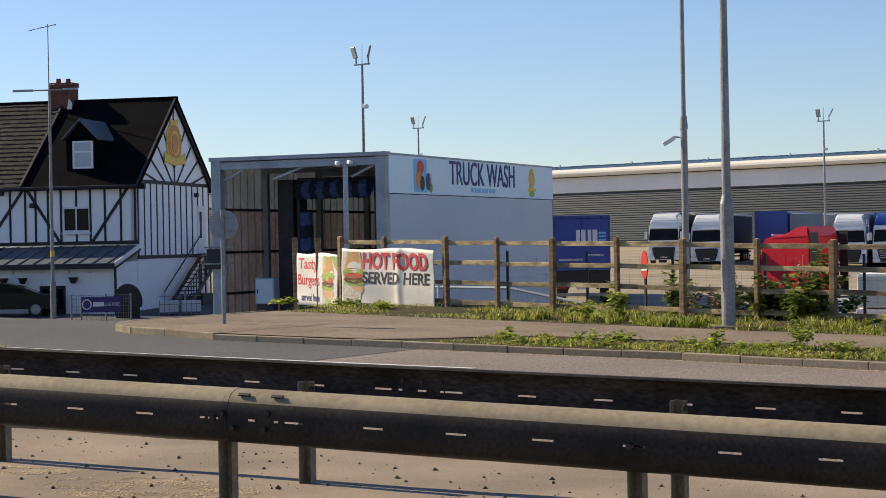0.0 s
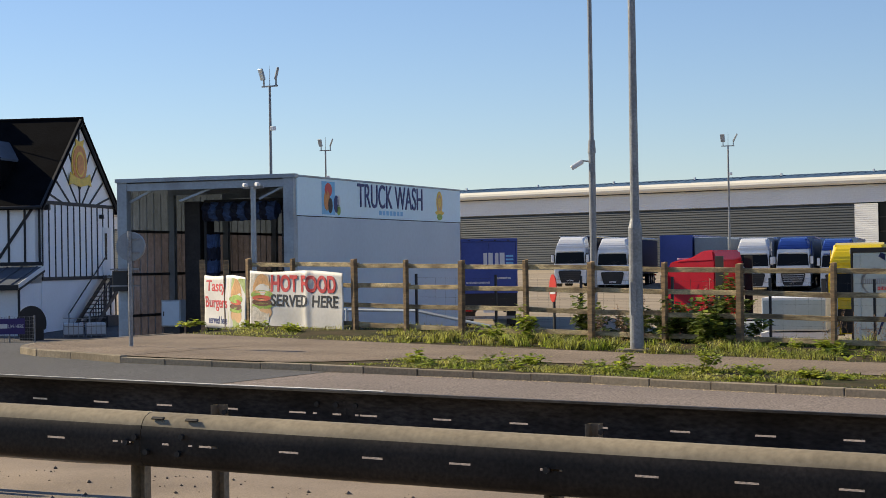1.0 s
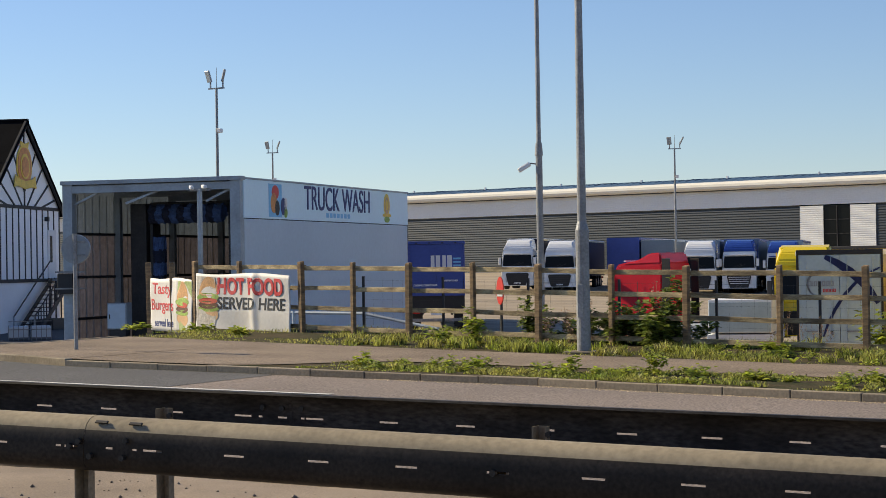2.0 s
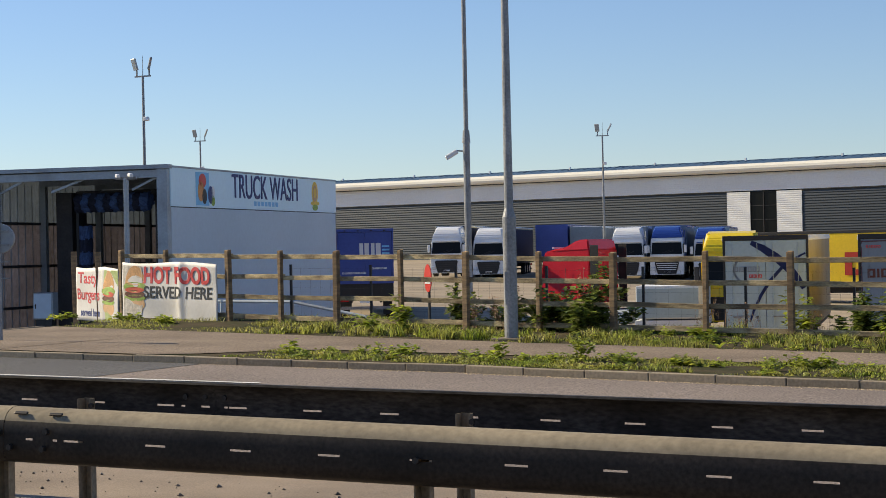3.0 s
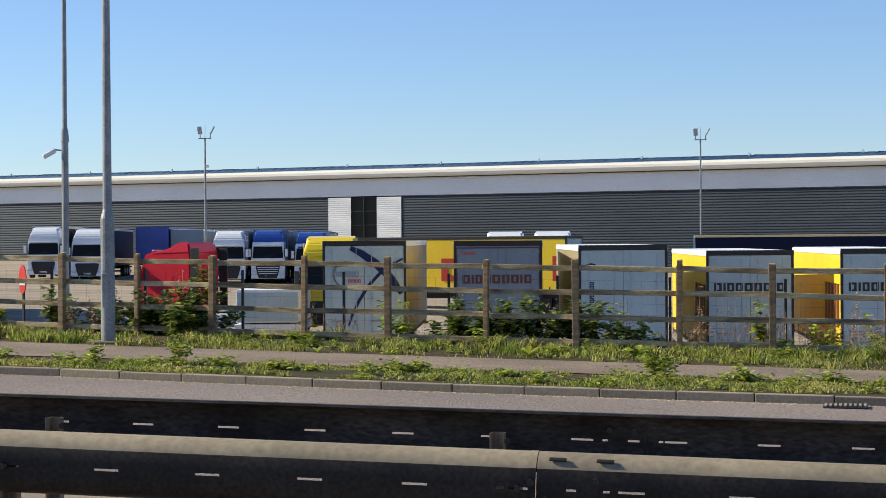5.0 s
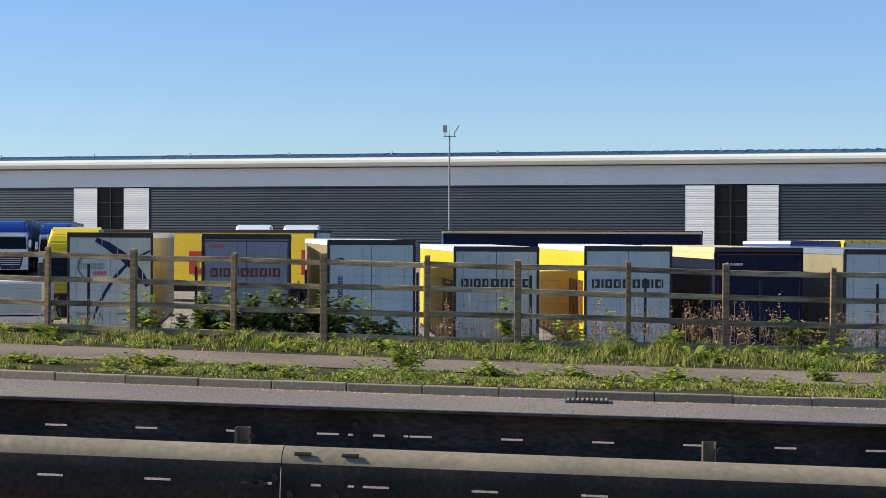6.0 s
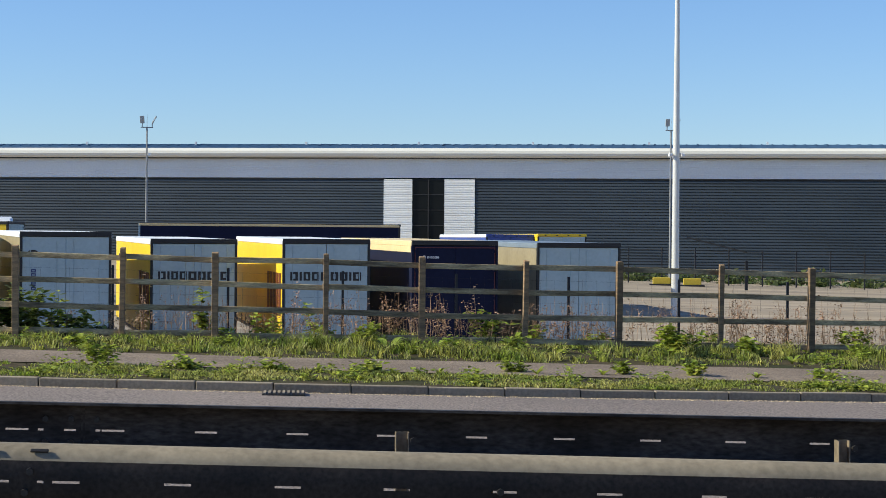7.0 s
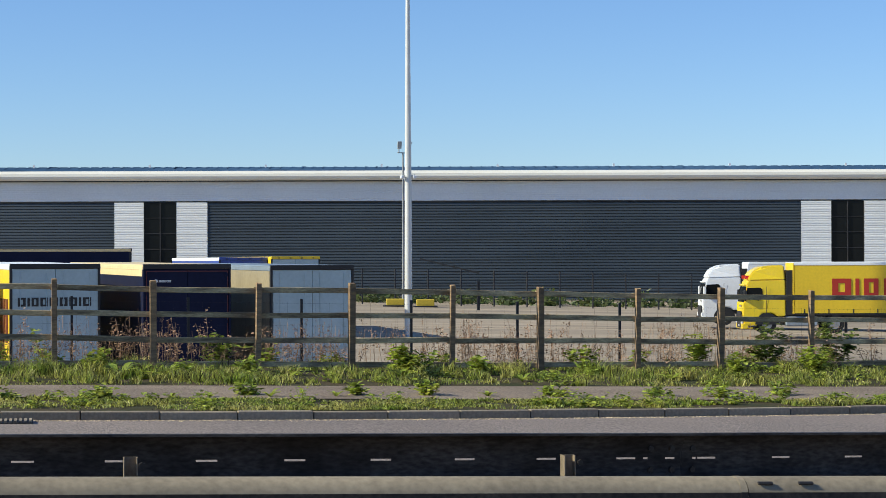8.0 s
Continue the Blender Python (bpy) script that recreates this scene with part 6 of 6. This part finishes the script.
for px, py in ((27.7, 147.5), (30.0, 147.0)):
    yb = thing("yellow_barrier", pose(px, py, land(px, py), 0, 0, -10), "low yellow barrier block at the edge of the yard", "barrier")
    part("block", box(-0.7, 0.7, -0.3, 0.3, 0, 0.62, 0.06), M["yellow_bar"], yb)
    part("foot", box(-0.95, 0.95, -0.4, 0.4, 0, 0.12, 0.02), M["black"], yb)

# ================= plants =================
prng = np.random.default_rng(11)


def blades(name, pts, heights, width, lean, material, label):
    """Tufts of curved grass blades, two quads each."""
    n = len(pts)
    a = prng.uniform(0, 6.283, n)
    dx, dy = np.cos(a), np.sin(a)
    ln = prng.uniform(0.1, 1.0, n) * lean * heights
    b = prng.uniform(0, 6.283, n)
    wx, wy = np.cos(b) * width, np.sin(b) * width
    base = np.array(pts)
    v = np.empty((n, 5, 3))
    v[:, 0] = base + np.stack([wx, wy, 0 * wx], 1)
    v[:, 1] = base - np.stack([wx, wy, 0 * wx], 1)
    mid = base + np.stack([dx * ln * 0.35, dy * ln * 0.35, heights * 0.6], 1)
    v[:, 2] = mid - np.stack([wx, wy, 0 * wx], 1) * 0.8
    v[:, 3] = mid + np.stack([wx, wy, 0 * wx], 1) * 0.8
    v[:, 4] = base + np.stack([dx * ln, dy * ln, heights * (1.0 - 0.25 * lean * prng.uniform(0, 1, n))], 1)
    idx = np.arange(n)[:, None] * 5
    quads = (idx + np.array([0, 1, 2, 3])).tolist()
    tris = (idx + np.array([3, 2, 4])).tolist()
    ob = flat(name, v.reshape(-1, 3).tolist(), quads + tris, material)
    return tagged(ob, label, "grass", kind="stuff")


def patchy(x, y, s=0.5):
    return noise.noise((x * s, y * s, 3.1)) + 0.5 * noise.noise((x * s * 3.3, y * s * 3.3, 8.0))


def strew(n, x0, x1, lo, hi, keep=-0.4, s=0.6):
    out = []
    while len(out) < n:
        x = prng.uniform(x0, x1)
        a, b = lo(x), hi(x)
        if b <= a:
            continue
        y = prng.uniform(a, b)
        if patchy(x, y, s) + prng.uniform(-0.25, 0.25) > keep:
            out.append((x, y, verge_z(x) + 0.05 * max(0, y - path_back(x)) / 3.2))
    return out


def clumps(n, x0, x1, lo, hi, reach, tall, keep, per=34):
    """Tussocks: many blades from one root, so that the sward stands in lumps with dark gaps between them."""
    roots = strew(n, x0, x1, lo, hi, keep, 0.8)
    pts, hs = [], []
    for (x, y, z) in roots:
        size = prng.uniform(0.35, 1.0) ** 1.5 * (1.0 + 0.9 * max(0.0, patchy(x, y, 0.35)))
        k = int(per * (0.4 + size))
        a, r = prng.uniform(0, 6.283, k), prng.uniform(0, 1, k) ** 0.7 * reach * (0.5 + size)
        pts += [(x + r[i] * math.cos(a[i]), y + r[i] * math.sin(a[i]), z) for i in range(k)]
        hs.append(tall * size * prng.uniform(0.35, 1.15, k))
    return pts, np.concatenate(hs)


def strip_edge(x): return path_front(x) - 0.10 + 0.10 * math.sin(x * 3.1) + 0.07 * math.sin(x * 7.7)
def bank_edge(x): return path_back(x) - 0.02 + 0.10 * math.sin(x * 2.3) + 0.06 * math.sin(x * 6.1)


front = strew(30000, -14.4, 17, lambda x: ledge(x) + 0.05, strip_edge, 0.14)
hs = np.array([0.015 + 0.05 * max(0, patchy(p[0], p[1], 0.9) + 0.3) for p in front]) * prng.uniform(0.4, 1.4, len(front))
blades("grass_strip", front, hs, 0.007, 1.5, M["grass"], "short patchy sunlit grass between kerb and footpath")
pts, hs = clumps(1500, -13.6, 17, lambda x: ledge(x) + 0.15, strip_edge, 0.06, 0.075, 0.0, 22)
blades("grass_tussocks", pts, hs, 0.009, 1.6, M["grass"], "low tussocks of coarse grass and flat weeds by the kerb")
back = strew(30000, -22.6, 19, bank_edge, lambda x: fence_y(x) + 1.6, 0.14)
hs = np.array([0.02 + 0.07 * max(0, patchy(p[0], p[1], 0.7) + 0.4) for p in back]) * prng.uniform(0.4, 1.5, len(back))
blades("grass_bank", back, hs, 0.006, 1.2, M["grass"], "long rough grass along the foot of the fence")
pts, hs = clumps(1200, -18.6, 19, lambda x: bank_edge(x) + 0.15, lambda x: fence_y(x) + 1.0, 0.09, 0.20, 0.0, 34)
blades("grass_bank_tussocks", pts, hs, 0.0085, 1.1, M["grass"], "tall tussocks of rough grass under the fence")
isl = [(x, y, road_z(x) + 0.02) for x, y in zip(prng.uniform(-24, -19.2, 2500), prng.uniform(19.9, 20.75, 2500)) if y < 20.75 - 0.1 * (x + 24)]
blades("grass_island", isl, prng.uniform(0.05, 0.16, len(isl)), 0.007, 0.8, M["grass"], "tuft of grass on the junction island")


def leafy(name, spots, material, label, leaf=0.05, stems=True, category="weed"):
    """A plant: bent stems with many small folded leaves. spots: x, y, z, height, spread, leaf count."""
    for (px, py, pz_, h, spread, count, rnd) in spots:
        rr = random.Random(rnd)
        t = thing(name, pose(px, py, pz_), label, category)
        sb, lb = bmesh.new(), bmesh.new()
        ns = max(3, int(spread * 16))
        tips = []
        for s in range(ns):
            a, o = rr.uniform(0, 6.283), rr.uniform(0.2, 1.0) * spread
            tip = Vector((math.cos(a) * o, math.sin(a) * o, h * rr.choice((0.5, 0.65, 0.8, 0.9, 1.0)) * rr.uniform(0.85, 1.1) * (1 - 0.4 * (o / spread) ** 2)))
            root = Vector((math.cos(a) * o * 0.25, math.sin(a) * o * 0.25, 0))
            mid = (root + tip) / 2 + Vector((rr.uniform(-0.04, 0.04), rr.uniform(-0.04, 0.04), h * 0.08))
            tube(root, mid, 0.006, 0.005, 4, sb)
            tube(mid, tip, 0.005, 0.003, 4, sb)
            tips.append((root, mid, tip))
        for k in range(int(count * 1.7)):
            r0, m0, t0 = rr.choice(tips)
            f = rr.uniform(0.12, 1.0)
            p = (r0.lerp(m0, f * 2) if f < 0.5 else m0.lerp(t0, f * 2 - 1)) + Vector((rr.gauss(0, 0.05), rr.gauss(0, 0.05), rr.gauss(0, 0.03)))
            p.z = max(0.02, p.z)
            a, ln = rr.uniform(0, 6.283), leaf * rr.uniform(0.6, 1.5)
            d = Vector((math.cos(a), math.sin(a), rr.uniform(-0.5, 0.5))).normalized()
            sd = d.cross(Vector((rr.uniform(-0.4, 0.4), rr.uniform(-0.4, 0.4), 1))).normalized() * ln * 0.36
            up = sd.cross(d) * 0.25
            v = [lb.verts.new(q) for q in (p, p + d * ln * 0.5 + sd + up, p + d * ln, p + d * ln * 0.5 - sd + up, p + d * ln * 0.5)]
            lb.faces.new((v[0], v[4], v[1]))
            lb.faces.new((v[1], v[4], v[2]))
            lb.faces.new((v[0], v[3], v[4]))
            lb.faces.new((v[3], v[2], v[4]))
        part("stem", sb, M["stalk" if material == "stalk" else "leaf_dark"], t)["kind"] = "stuff"
        part("leaves", lb, M[material], t)["kind"] = "stuff"


def on_verge(x, y): return verge_z(x) + 0.05 * max(0, y - path_back(x)) / 3.2
W1 = [(-9.25, 24.9, 0.52, 0.28, 100), (-2.58, 24.9, 0.66, 0.28, 170), (-13.8, 25.0, 0.20, 0.18, 70), (-11.7, 24.9, 0.24, 0.2, 70), (-10.4, 25.0, 0.28, 0.2, 70), (-5.9, 24.8, 0.22, 0.36, 150), (0.9, 25.0, 0.16, 0.28, 120), (2.8, 25.5, 0.2, 0.25, 100),
      (5.3, 25.6, 0.22, 0.28, 120), (4.4, 25.5, 0.2, 0.24, 90), (-1.4, 24.7, 0.22, 0.26, 110), (-0.4, 24.7, 0.15, 0.2, 70), (8.6, 25.5, 0.16, 0.22, 70), (10.5, 25.7, 0.25, 0.25, 90), (12.3, 25.9, 0.5, 0.35, 130), (7.0, 25.4, 0.15, 0.3, 90), (9.4, 25.3, 0.18, 0.3, 90), (-7.6, 24.7, 0.14, 0.24, 80)]
leafy("weed", [(x, y, on_verge(x, y), h, s, c, i) for i, (x, y, h, s, c) in enumerate(W1)], "leaf", "leafy bright green weed on the grass strip", 0.08)
W2 = [(-14.6, 30.6, 0.85, 0.22, 120), (-15.2, 30.5, 0.45, 0.2, 70), (5.6, 29.6, 0.5, 0.36, 200), (6.0, 29.7, 0.58, 0.3, 160), (7.0, 29.9, 0.3, 0.3, 110), (-6.0, 30.0, 0.45, 0.22, 30), (0.9, 29.6, 0.45, 0.28, 110), (-3.4, 29.0, 0.24, 0.2, 50), (3.3, 29.8, 0.3, 0.25, 80), (11.4, 30.0, 0.42, 0.3, 110), (13.0, 30.5, 0.7, 0.45, 220), (-20.6, 32.4, 0.13, 0.35, 90), (-23.9, 33.6, 0.10, 0.3, 70), (-22.2, 33.3, 0.12, 0.35, 90), (-9.0, 30.3, 0.25, 0.3, 100), (9.0, 30.2, 0.3, 0.3, 100), (2.2, 29.4, 0.2, 0.25, 80)]
leafy("weed", [(x, y, on_verge(x, y), h, s * 1.15, c * 1.05, 50 + i) for i, (x, y, h, s, c) in enumerate(W2)], "leaf", "leafy green weed at the foot of the fence", 0.105)
wr = random.Random(33)
SM = []
for i in range(170):
    x = wr.uniform(-13.5, 15)
    y = wr.uniform(ledge(x) + 0.25, path_front(x) - 0.1) if i % 2 else wr.uniform(path_back(x) + 0.2, fence_y(x) + 0.3)
    SM.append((x, y, on_verge(x, y), wr.uniform(0.05, 0.20), wr.uniform(0.12, 0.30), wr.randint(18, 60), 300 + i))
leafy("weed", SM, "leaf", "small leafy weed in the rough grass", 0.06)
B1 = [(-6.7, 31.6, 0.80, 0.5, 420), (-5.9, 31.5, 0.85, 0.6, 620), (-5.2, 31.4, 0.90, 0.6, 620), (-4.5, 31.6, 0.80, 0.5, 420), (-6.2, 32.1, 0.8, 0.6, 420), (-12.0, 32.3, 0.85, 0.6, 520), (-11.2, 31.9, 1.12, 0.6, 800), (-11.8, 31.9, 1.1, 0.6, 800), (-12.5, 32.0, 1.0, 0.5, 600),
      (-11.4, 31.2, 0.70, 0.45, 320), (-13.4, 32.6, 0.65, 0.6, 360), (-14.4, 32.9, 0.75, 0.55, 360), (12.9, 32.2, 0.8, 0.5, 320), (14.2, 32.5, 0.9, 0.6, 380), (-3.6, 31.9, 0.55, 0.4, 200)]
leafy("bramble_bush", [(x, y, on_verge(x, y) - 0.15, h * 1.2, s, c, 90 + i) for i, (x, y, h, s, c) in enumerate(B1)], "leaf_dark", "dark bramble bush growing through behind the fence", 0.12, category="bush")
B2 = [(-7.8, 31.7, 1.0, 0.32, 170), (-4.0, 31.8, 0.85, 0.35, 170), (-1.5, 31.8, 0.9, 0.3, 140), (-0.6, 31.7, 0.6, 0.35, 120), (0.2, 31.7, 0.65, 0.35, 130), (1.2, 31.9, 0.55, 0.35, 110), (3.0, 31.8, 0.85, 0.35, 170), (3.8, 32.0, 0.6, 0.3, 110), (9.4, 32.2, 0.7, 0.3, 110), (10.3, 32.3, 0.6, 0.35, 110),
      (11.6, 32.4, 0.9, 0.4, 200), (7.0, 32.0, 0.45, 0.3, 90), (5.0, 31.9, 0.5, 0.3, 90)]
leafy("young_shrub", [(x, y, on_verge(x, y) - 0.22, h * 1.15, s * 1.1, c * 1.2, 130 + i) for i, (x, y, h, s, c) in enumerate(B2)], "leaf", "thin yellow-green shrub behind the fence", 0.11, category="shrub")
B3 = [(x, 32.1 + 0.5 * math.sin(i * 2.1), 0.75 + 0.5 * abs(math.sin(i * 1.7)), 0.36, 170) for i, x in enumerate([-1.6, -0.2, 0.4, 1.5, 2.0, 2.9, 3.4, 4.3, 5.2, 6.2, 7.4, 8.1, 8.5, 9.6, 10.0, 11.0, 11.8, 13.2, 14.0, 15.0, -5.5, -13.4, -14.0, -12.9, -12.2, -11.9, -3.9, -2.6, 0.9, 2.4, 3.9, 4.8, 6.7, 7.8, 9.0, 10.6, 12.5])]
leafy("dry_weed", [(x, y, on_verge(x, y) - 0.2, h, s, c, 170 + i) for i, (x, y, h, s, c) in enumerate(B3)], "stalk", "dry reddish seeding weed stalks behind the fence", 0.045, category="weed")


def seed_stalks(x, y, h, count, seed):
    """A stand of dry seeding stems: thin upright wands with tiny seed heads clustered near their tops."""
    rr = random.Random(seed)
    t = thing("dry_weed", pose(x, y, on_verge(x, y) - 0.25), "stand of thin dry reddish seed stalks behind the fence", "weed")
    sb, lb = bmesh.new(), bmesh.new()
    for k in range(count):
        a, o = rr.uniform(0, 6.283), rr.uniform(0.0, 0.42)
        root = Vector((math.cos(a) * o, math.sin(a) * o * 0.6, 0))
        top = root + Vector((rr.gauss(0, 0.09), rr.gauss(0, 0.06), h * rr.uniform(0.55, 1.0)))
        tube(root, top, 0.004, 0.002, 3, sb)
        for j in range(rr.randint(2, 4)):                   # side twigs
            f = rr.uniform(0.45, 0.9)
            q = root.lerp(top, f)
            tip = q + Vector((rr.uniform(-0.10, 0.10), rr.uniform(-0.06, 0.06), rr.uniform(0.06, 0.16)))
            tube(q, tip, 0.002, 0.001, 3, sb)
            for i in range(7):
                c = q.lerp(tip, rr.uniform(0.3, 1.1)) + Vector((rr.gauss(0, 0.012), rr.gauss(0, 0.012), rr.gauss(0, 0.012)))
                v = [lb.verts.new(c + Vector((rr.gauss(0, 0.010), rr.gauss(0, 0.010), rr.gauss(0, 0.011)))) for _ in range(3)]
                lb.faces.new(v)
    part("stem", sb, M["stalk"], t)["kind"] = "stuff"
    part("seed_head", lb, M["stalk"], t)["kind"] = "stuff"


dr_rng = random.Random(77)
for i in range(46):
    x = -2.2 + i * 0.37 + dr_rng.uniform(-0.15, 0.15)
    seed_stalks(x, fence_y(x) + dr_rng.uniform(0.7, 1.7), dr_rng.uniform(0.65, 1.25), dr_rng.randint(9, 17), 900 + i)
for i, x in enumerate((-14.6, -13.3, -12.8, -9.6, -8.9, -7.4, -5.0, -4.2, -3.0)):
    seed_stalks(x, fence_y(x) + dr_rng.uniform(0.7, 1.5), dr_rng.uniform(0.6, 1.0), 9, 960 + i)




def rosette(x, y, size, count, seed):
    """A dock plant: long arched leaves from one root."""
    rr = random.Random(seed)
    t = thing("dock_plant", pose(x, y, on_verge(x, y)), "pale green dock plant with long arched leaves", "weed")
    bm = bmesh.new()
    for k in range(count):
        a, ln, w = k * 6.283 / count + rr.uniform(-0.3, 0.3), size * rr.uniform(0.7, 1.15), size * rr.uniform(0.10, 0.16)
        rise = rr.uniform(0.5, 1.0)
        d, sd = Vector((math.cos(a), math.sin(a), 0)), Vector((-math.sin(a), math.cos(a), 0))
        prev = None
        for f, wf in ((0.0, 0.25), (0.3, 0.8), (0.6, 1.0), (0.85, 0.6), (1.0, 0.08)):
            c = d * ln * f * 0.8 + Vector((0, 0, ln * rise * (1.25 * f - 0.75 * f * f)))
            row = [bm.verts.new(c + sd * w * wf + Vector((0, 0, 0.15 * w))), bm.verts.new(c), bm.verts.new(c - sd * w * wf + Vector((0, 0, 0.15 * w)))]
            if prev:
                bm.faces.new((prev[0], prev[1], row[1], row[0]))
                bm.faces.new((prev[1], prev[2], row[2], row[1]))
            prev = row
    part("leaves", bm, M["leaf"], t)["kind"] = "stuff"


for i, (x, y, s) in enumerate([(-4.93, 28.6, 0.34), (3.8, 28.7, 0.28), (1.3, 29.0, 0.40), (5.6, 29.0, 0.38), (3.1, 25.2, 0.20), (7.4, 28.6, 0.24), (1.8, 25.0, 0.16), (2.3, 25.1, 0.15), (4.0, 25.3, 0.17), (0.2, 24.9, 0.15),
                               (-0.9, 24.8, 0.16), (6.1, 25.4, 0.18), (-4.2, 24.8, 0.14), (9.9, 28.9, 0.3), (11.2, 29.1, 0.26), (-14.9, 30.2, 0.35), (-8.2, 28.4, 0.22)]):
    rosette(x, y, s, 9 + i % 4, 700 + i)

# scrub along the warehouse foot
sp = []
for i in range(120):
    sx = 3 + i * 0.75
    sy = 158 - 0.213 * (sx - 37.8) + 3 * math.sin(i * 1.3)
    sp.append((sx, sy))
verts, faces = [], []
sr = random.Random(21)
for sx, sy in sp:
    for k in range(60):
        c = Vector((sx + sr.gauss(0, 0.5), sy + sr.gauss(0, 0.6), land(sx, sy) + abs(sr.gauss(0, 0.35)) * (0.6 + 0.6 * abs(math.sin(sx * 0.4)))))
        i0 = len(verts)
        for q in range(3):
            verts.append(c + Vector((sr.gauss(0, 0.22), sr.gauss(0, 0.2), sr.gauss(0, 0.2))))
        faces.append((i0, i0 + 1, i0 + 2))
tagged(flat("scrub", verts, faces, M["hedge"]), "low green scrub at the back of the yard", "scrub", kind="stuff")

# loose stones on the reserve
sb_v, sb_f = [], []
for k in range(1500):
    x, y = sr.uniform(-13, 9), 7.2 + 3.6 * sr.random()
    r = 0.006 + 0.016 * sr.random() ** 4
    z = road_z(x) + 0.25 + 0.03 * noise.noise((x * 0.7, y * 0.9, 0))
    i0 = len(sb_v)
    for d in ((1, 0, 0.2), (0, 1, 0.3), (-1, 0, 0.2), (0, -1, 0.3), (0, 0, 1), (0, 0, -0.5)):
        sb_v.append((x + d[0] * r * sr.uniform(0.7, 1.4), y + d[1] * r * sr.uniform(0.7, 1.4), z + d[2] * r))
    for a, b, c in ((0, 1, 4), (1, 2, 4), (2, 3, 4), (3, 0, 4), (1, 0, 5), (2, 1, 5), (3, 2, 5), (0, 3, 5)):
        sb_f.append((i0 + a, i0 + b, i0 + c))
tagged(flat("loose_stones", sb_v, sb_f, M["gravel"]), "scattered small stones on the reserve", "stones", kind="stuff")

# pale chippings gathered in the channel along the kerb
cv, cf = [], []
for k in range(5200):
    x = sr.uniform(-13, 17)
    y = kerb_y(x) - abs(sr.gauss(0, 0.09)) - 0.01
    r = 0.005 + 0.009 * sr.random() ** 2
    z = road_z(x)
    i0 = len(cv)
    for d in ((1, 0, 0.2), (0, 1, 0.3), (-1, 0, 0.2), (0, -1, 0.1), (0, 0, 0.8)):
        cv.append((x + d[0] * r * sr.uniform(0.7, 1.4), y + d[1] * r * sr.uniform(0.7, 1.4), z + d[2] * r))
    for p, q, o in ((0, 1, 4), (1, 2, 4), (2, 3, 4), (3, 0, 4)):
        cf.append((i0 + p, i0 + q, i0 + o))
tagged(flat("channel_chippings", cv, cf, M["grit"]), "pale loose chippings in the channel along the kerb", "stones", kind="stuff")

# patches of broken tan grit on the reserve
gv, gf = [], []
for cx, cy, rx, ry, count in ((-7.35, 8.9, 0.75, 0.42, 5200), (-8.55, 9.15, 0.35, 0.2, 1500), (-6.3, 8.7, 0.5, 0.25, 600)):
    for k in range(count):
        a, q = sr.uniform(0, 6.283), math.sqrt(sr.random())
        x, y = cx + rx * q * math.cos(a), cy + ry * q * math.sin(a)
        if noise.noise((x * 4.0, y * 6.0, 2.0)) < -0.12 + 0.3 * max(0, q - 0.7):
            continue
        r = 0.003 + 0.006 * sr.random() ** 2
        z = road_z(x) + 0.252 + 0.03 * noise.noise((x * 0.7, y * 0.9, 0))
        i0 = len(gv)
        for d in ((1, 0, 0.2), (0, 1, 0.3), (-1, 0, 0.2), (0, -1, 0.1), (0, 0, 0.55)):
            gv.append((x + d[0] * r * sr.uniform(0.7, 1.4), y + d[1] * r * sr.uniform(0.7, 1.4), z + d[2] * r))
        for a, b, c in ((0, 1, 4), (1, 2, 4), (2, 3, 4), (3, 0, 4)):
            gf.append((i0 + a, i0 + b, i0 + c))
tagged(flat("grit_patches", gv, gf, M["grit"]), "patches of broken tan grit on the reserve", "grit", kind="stuff")
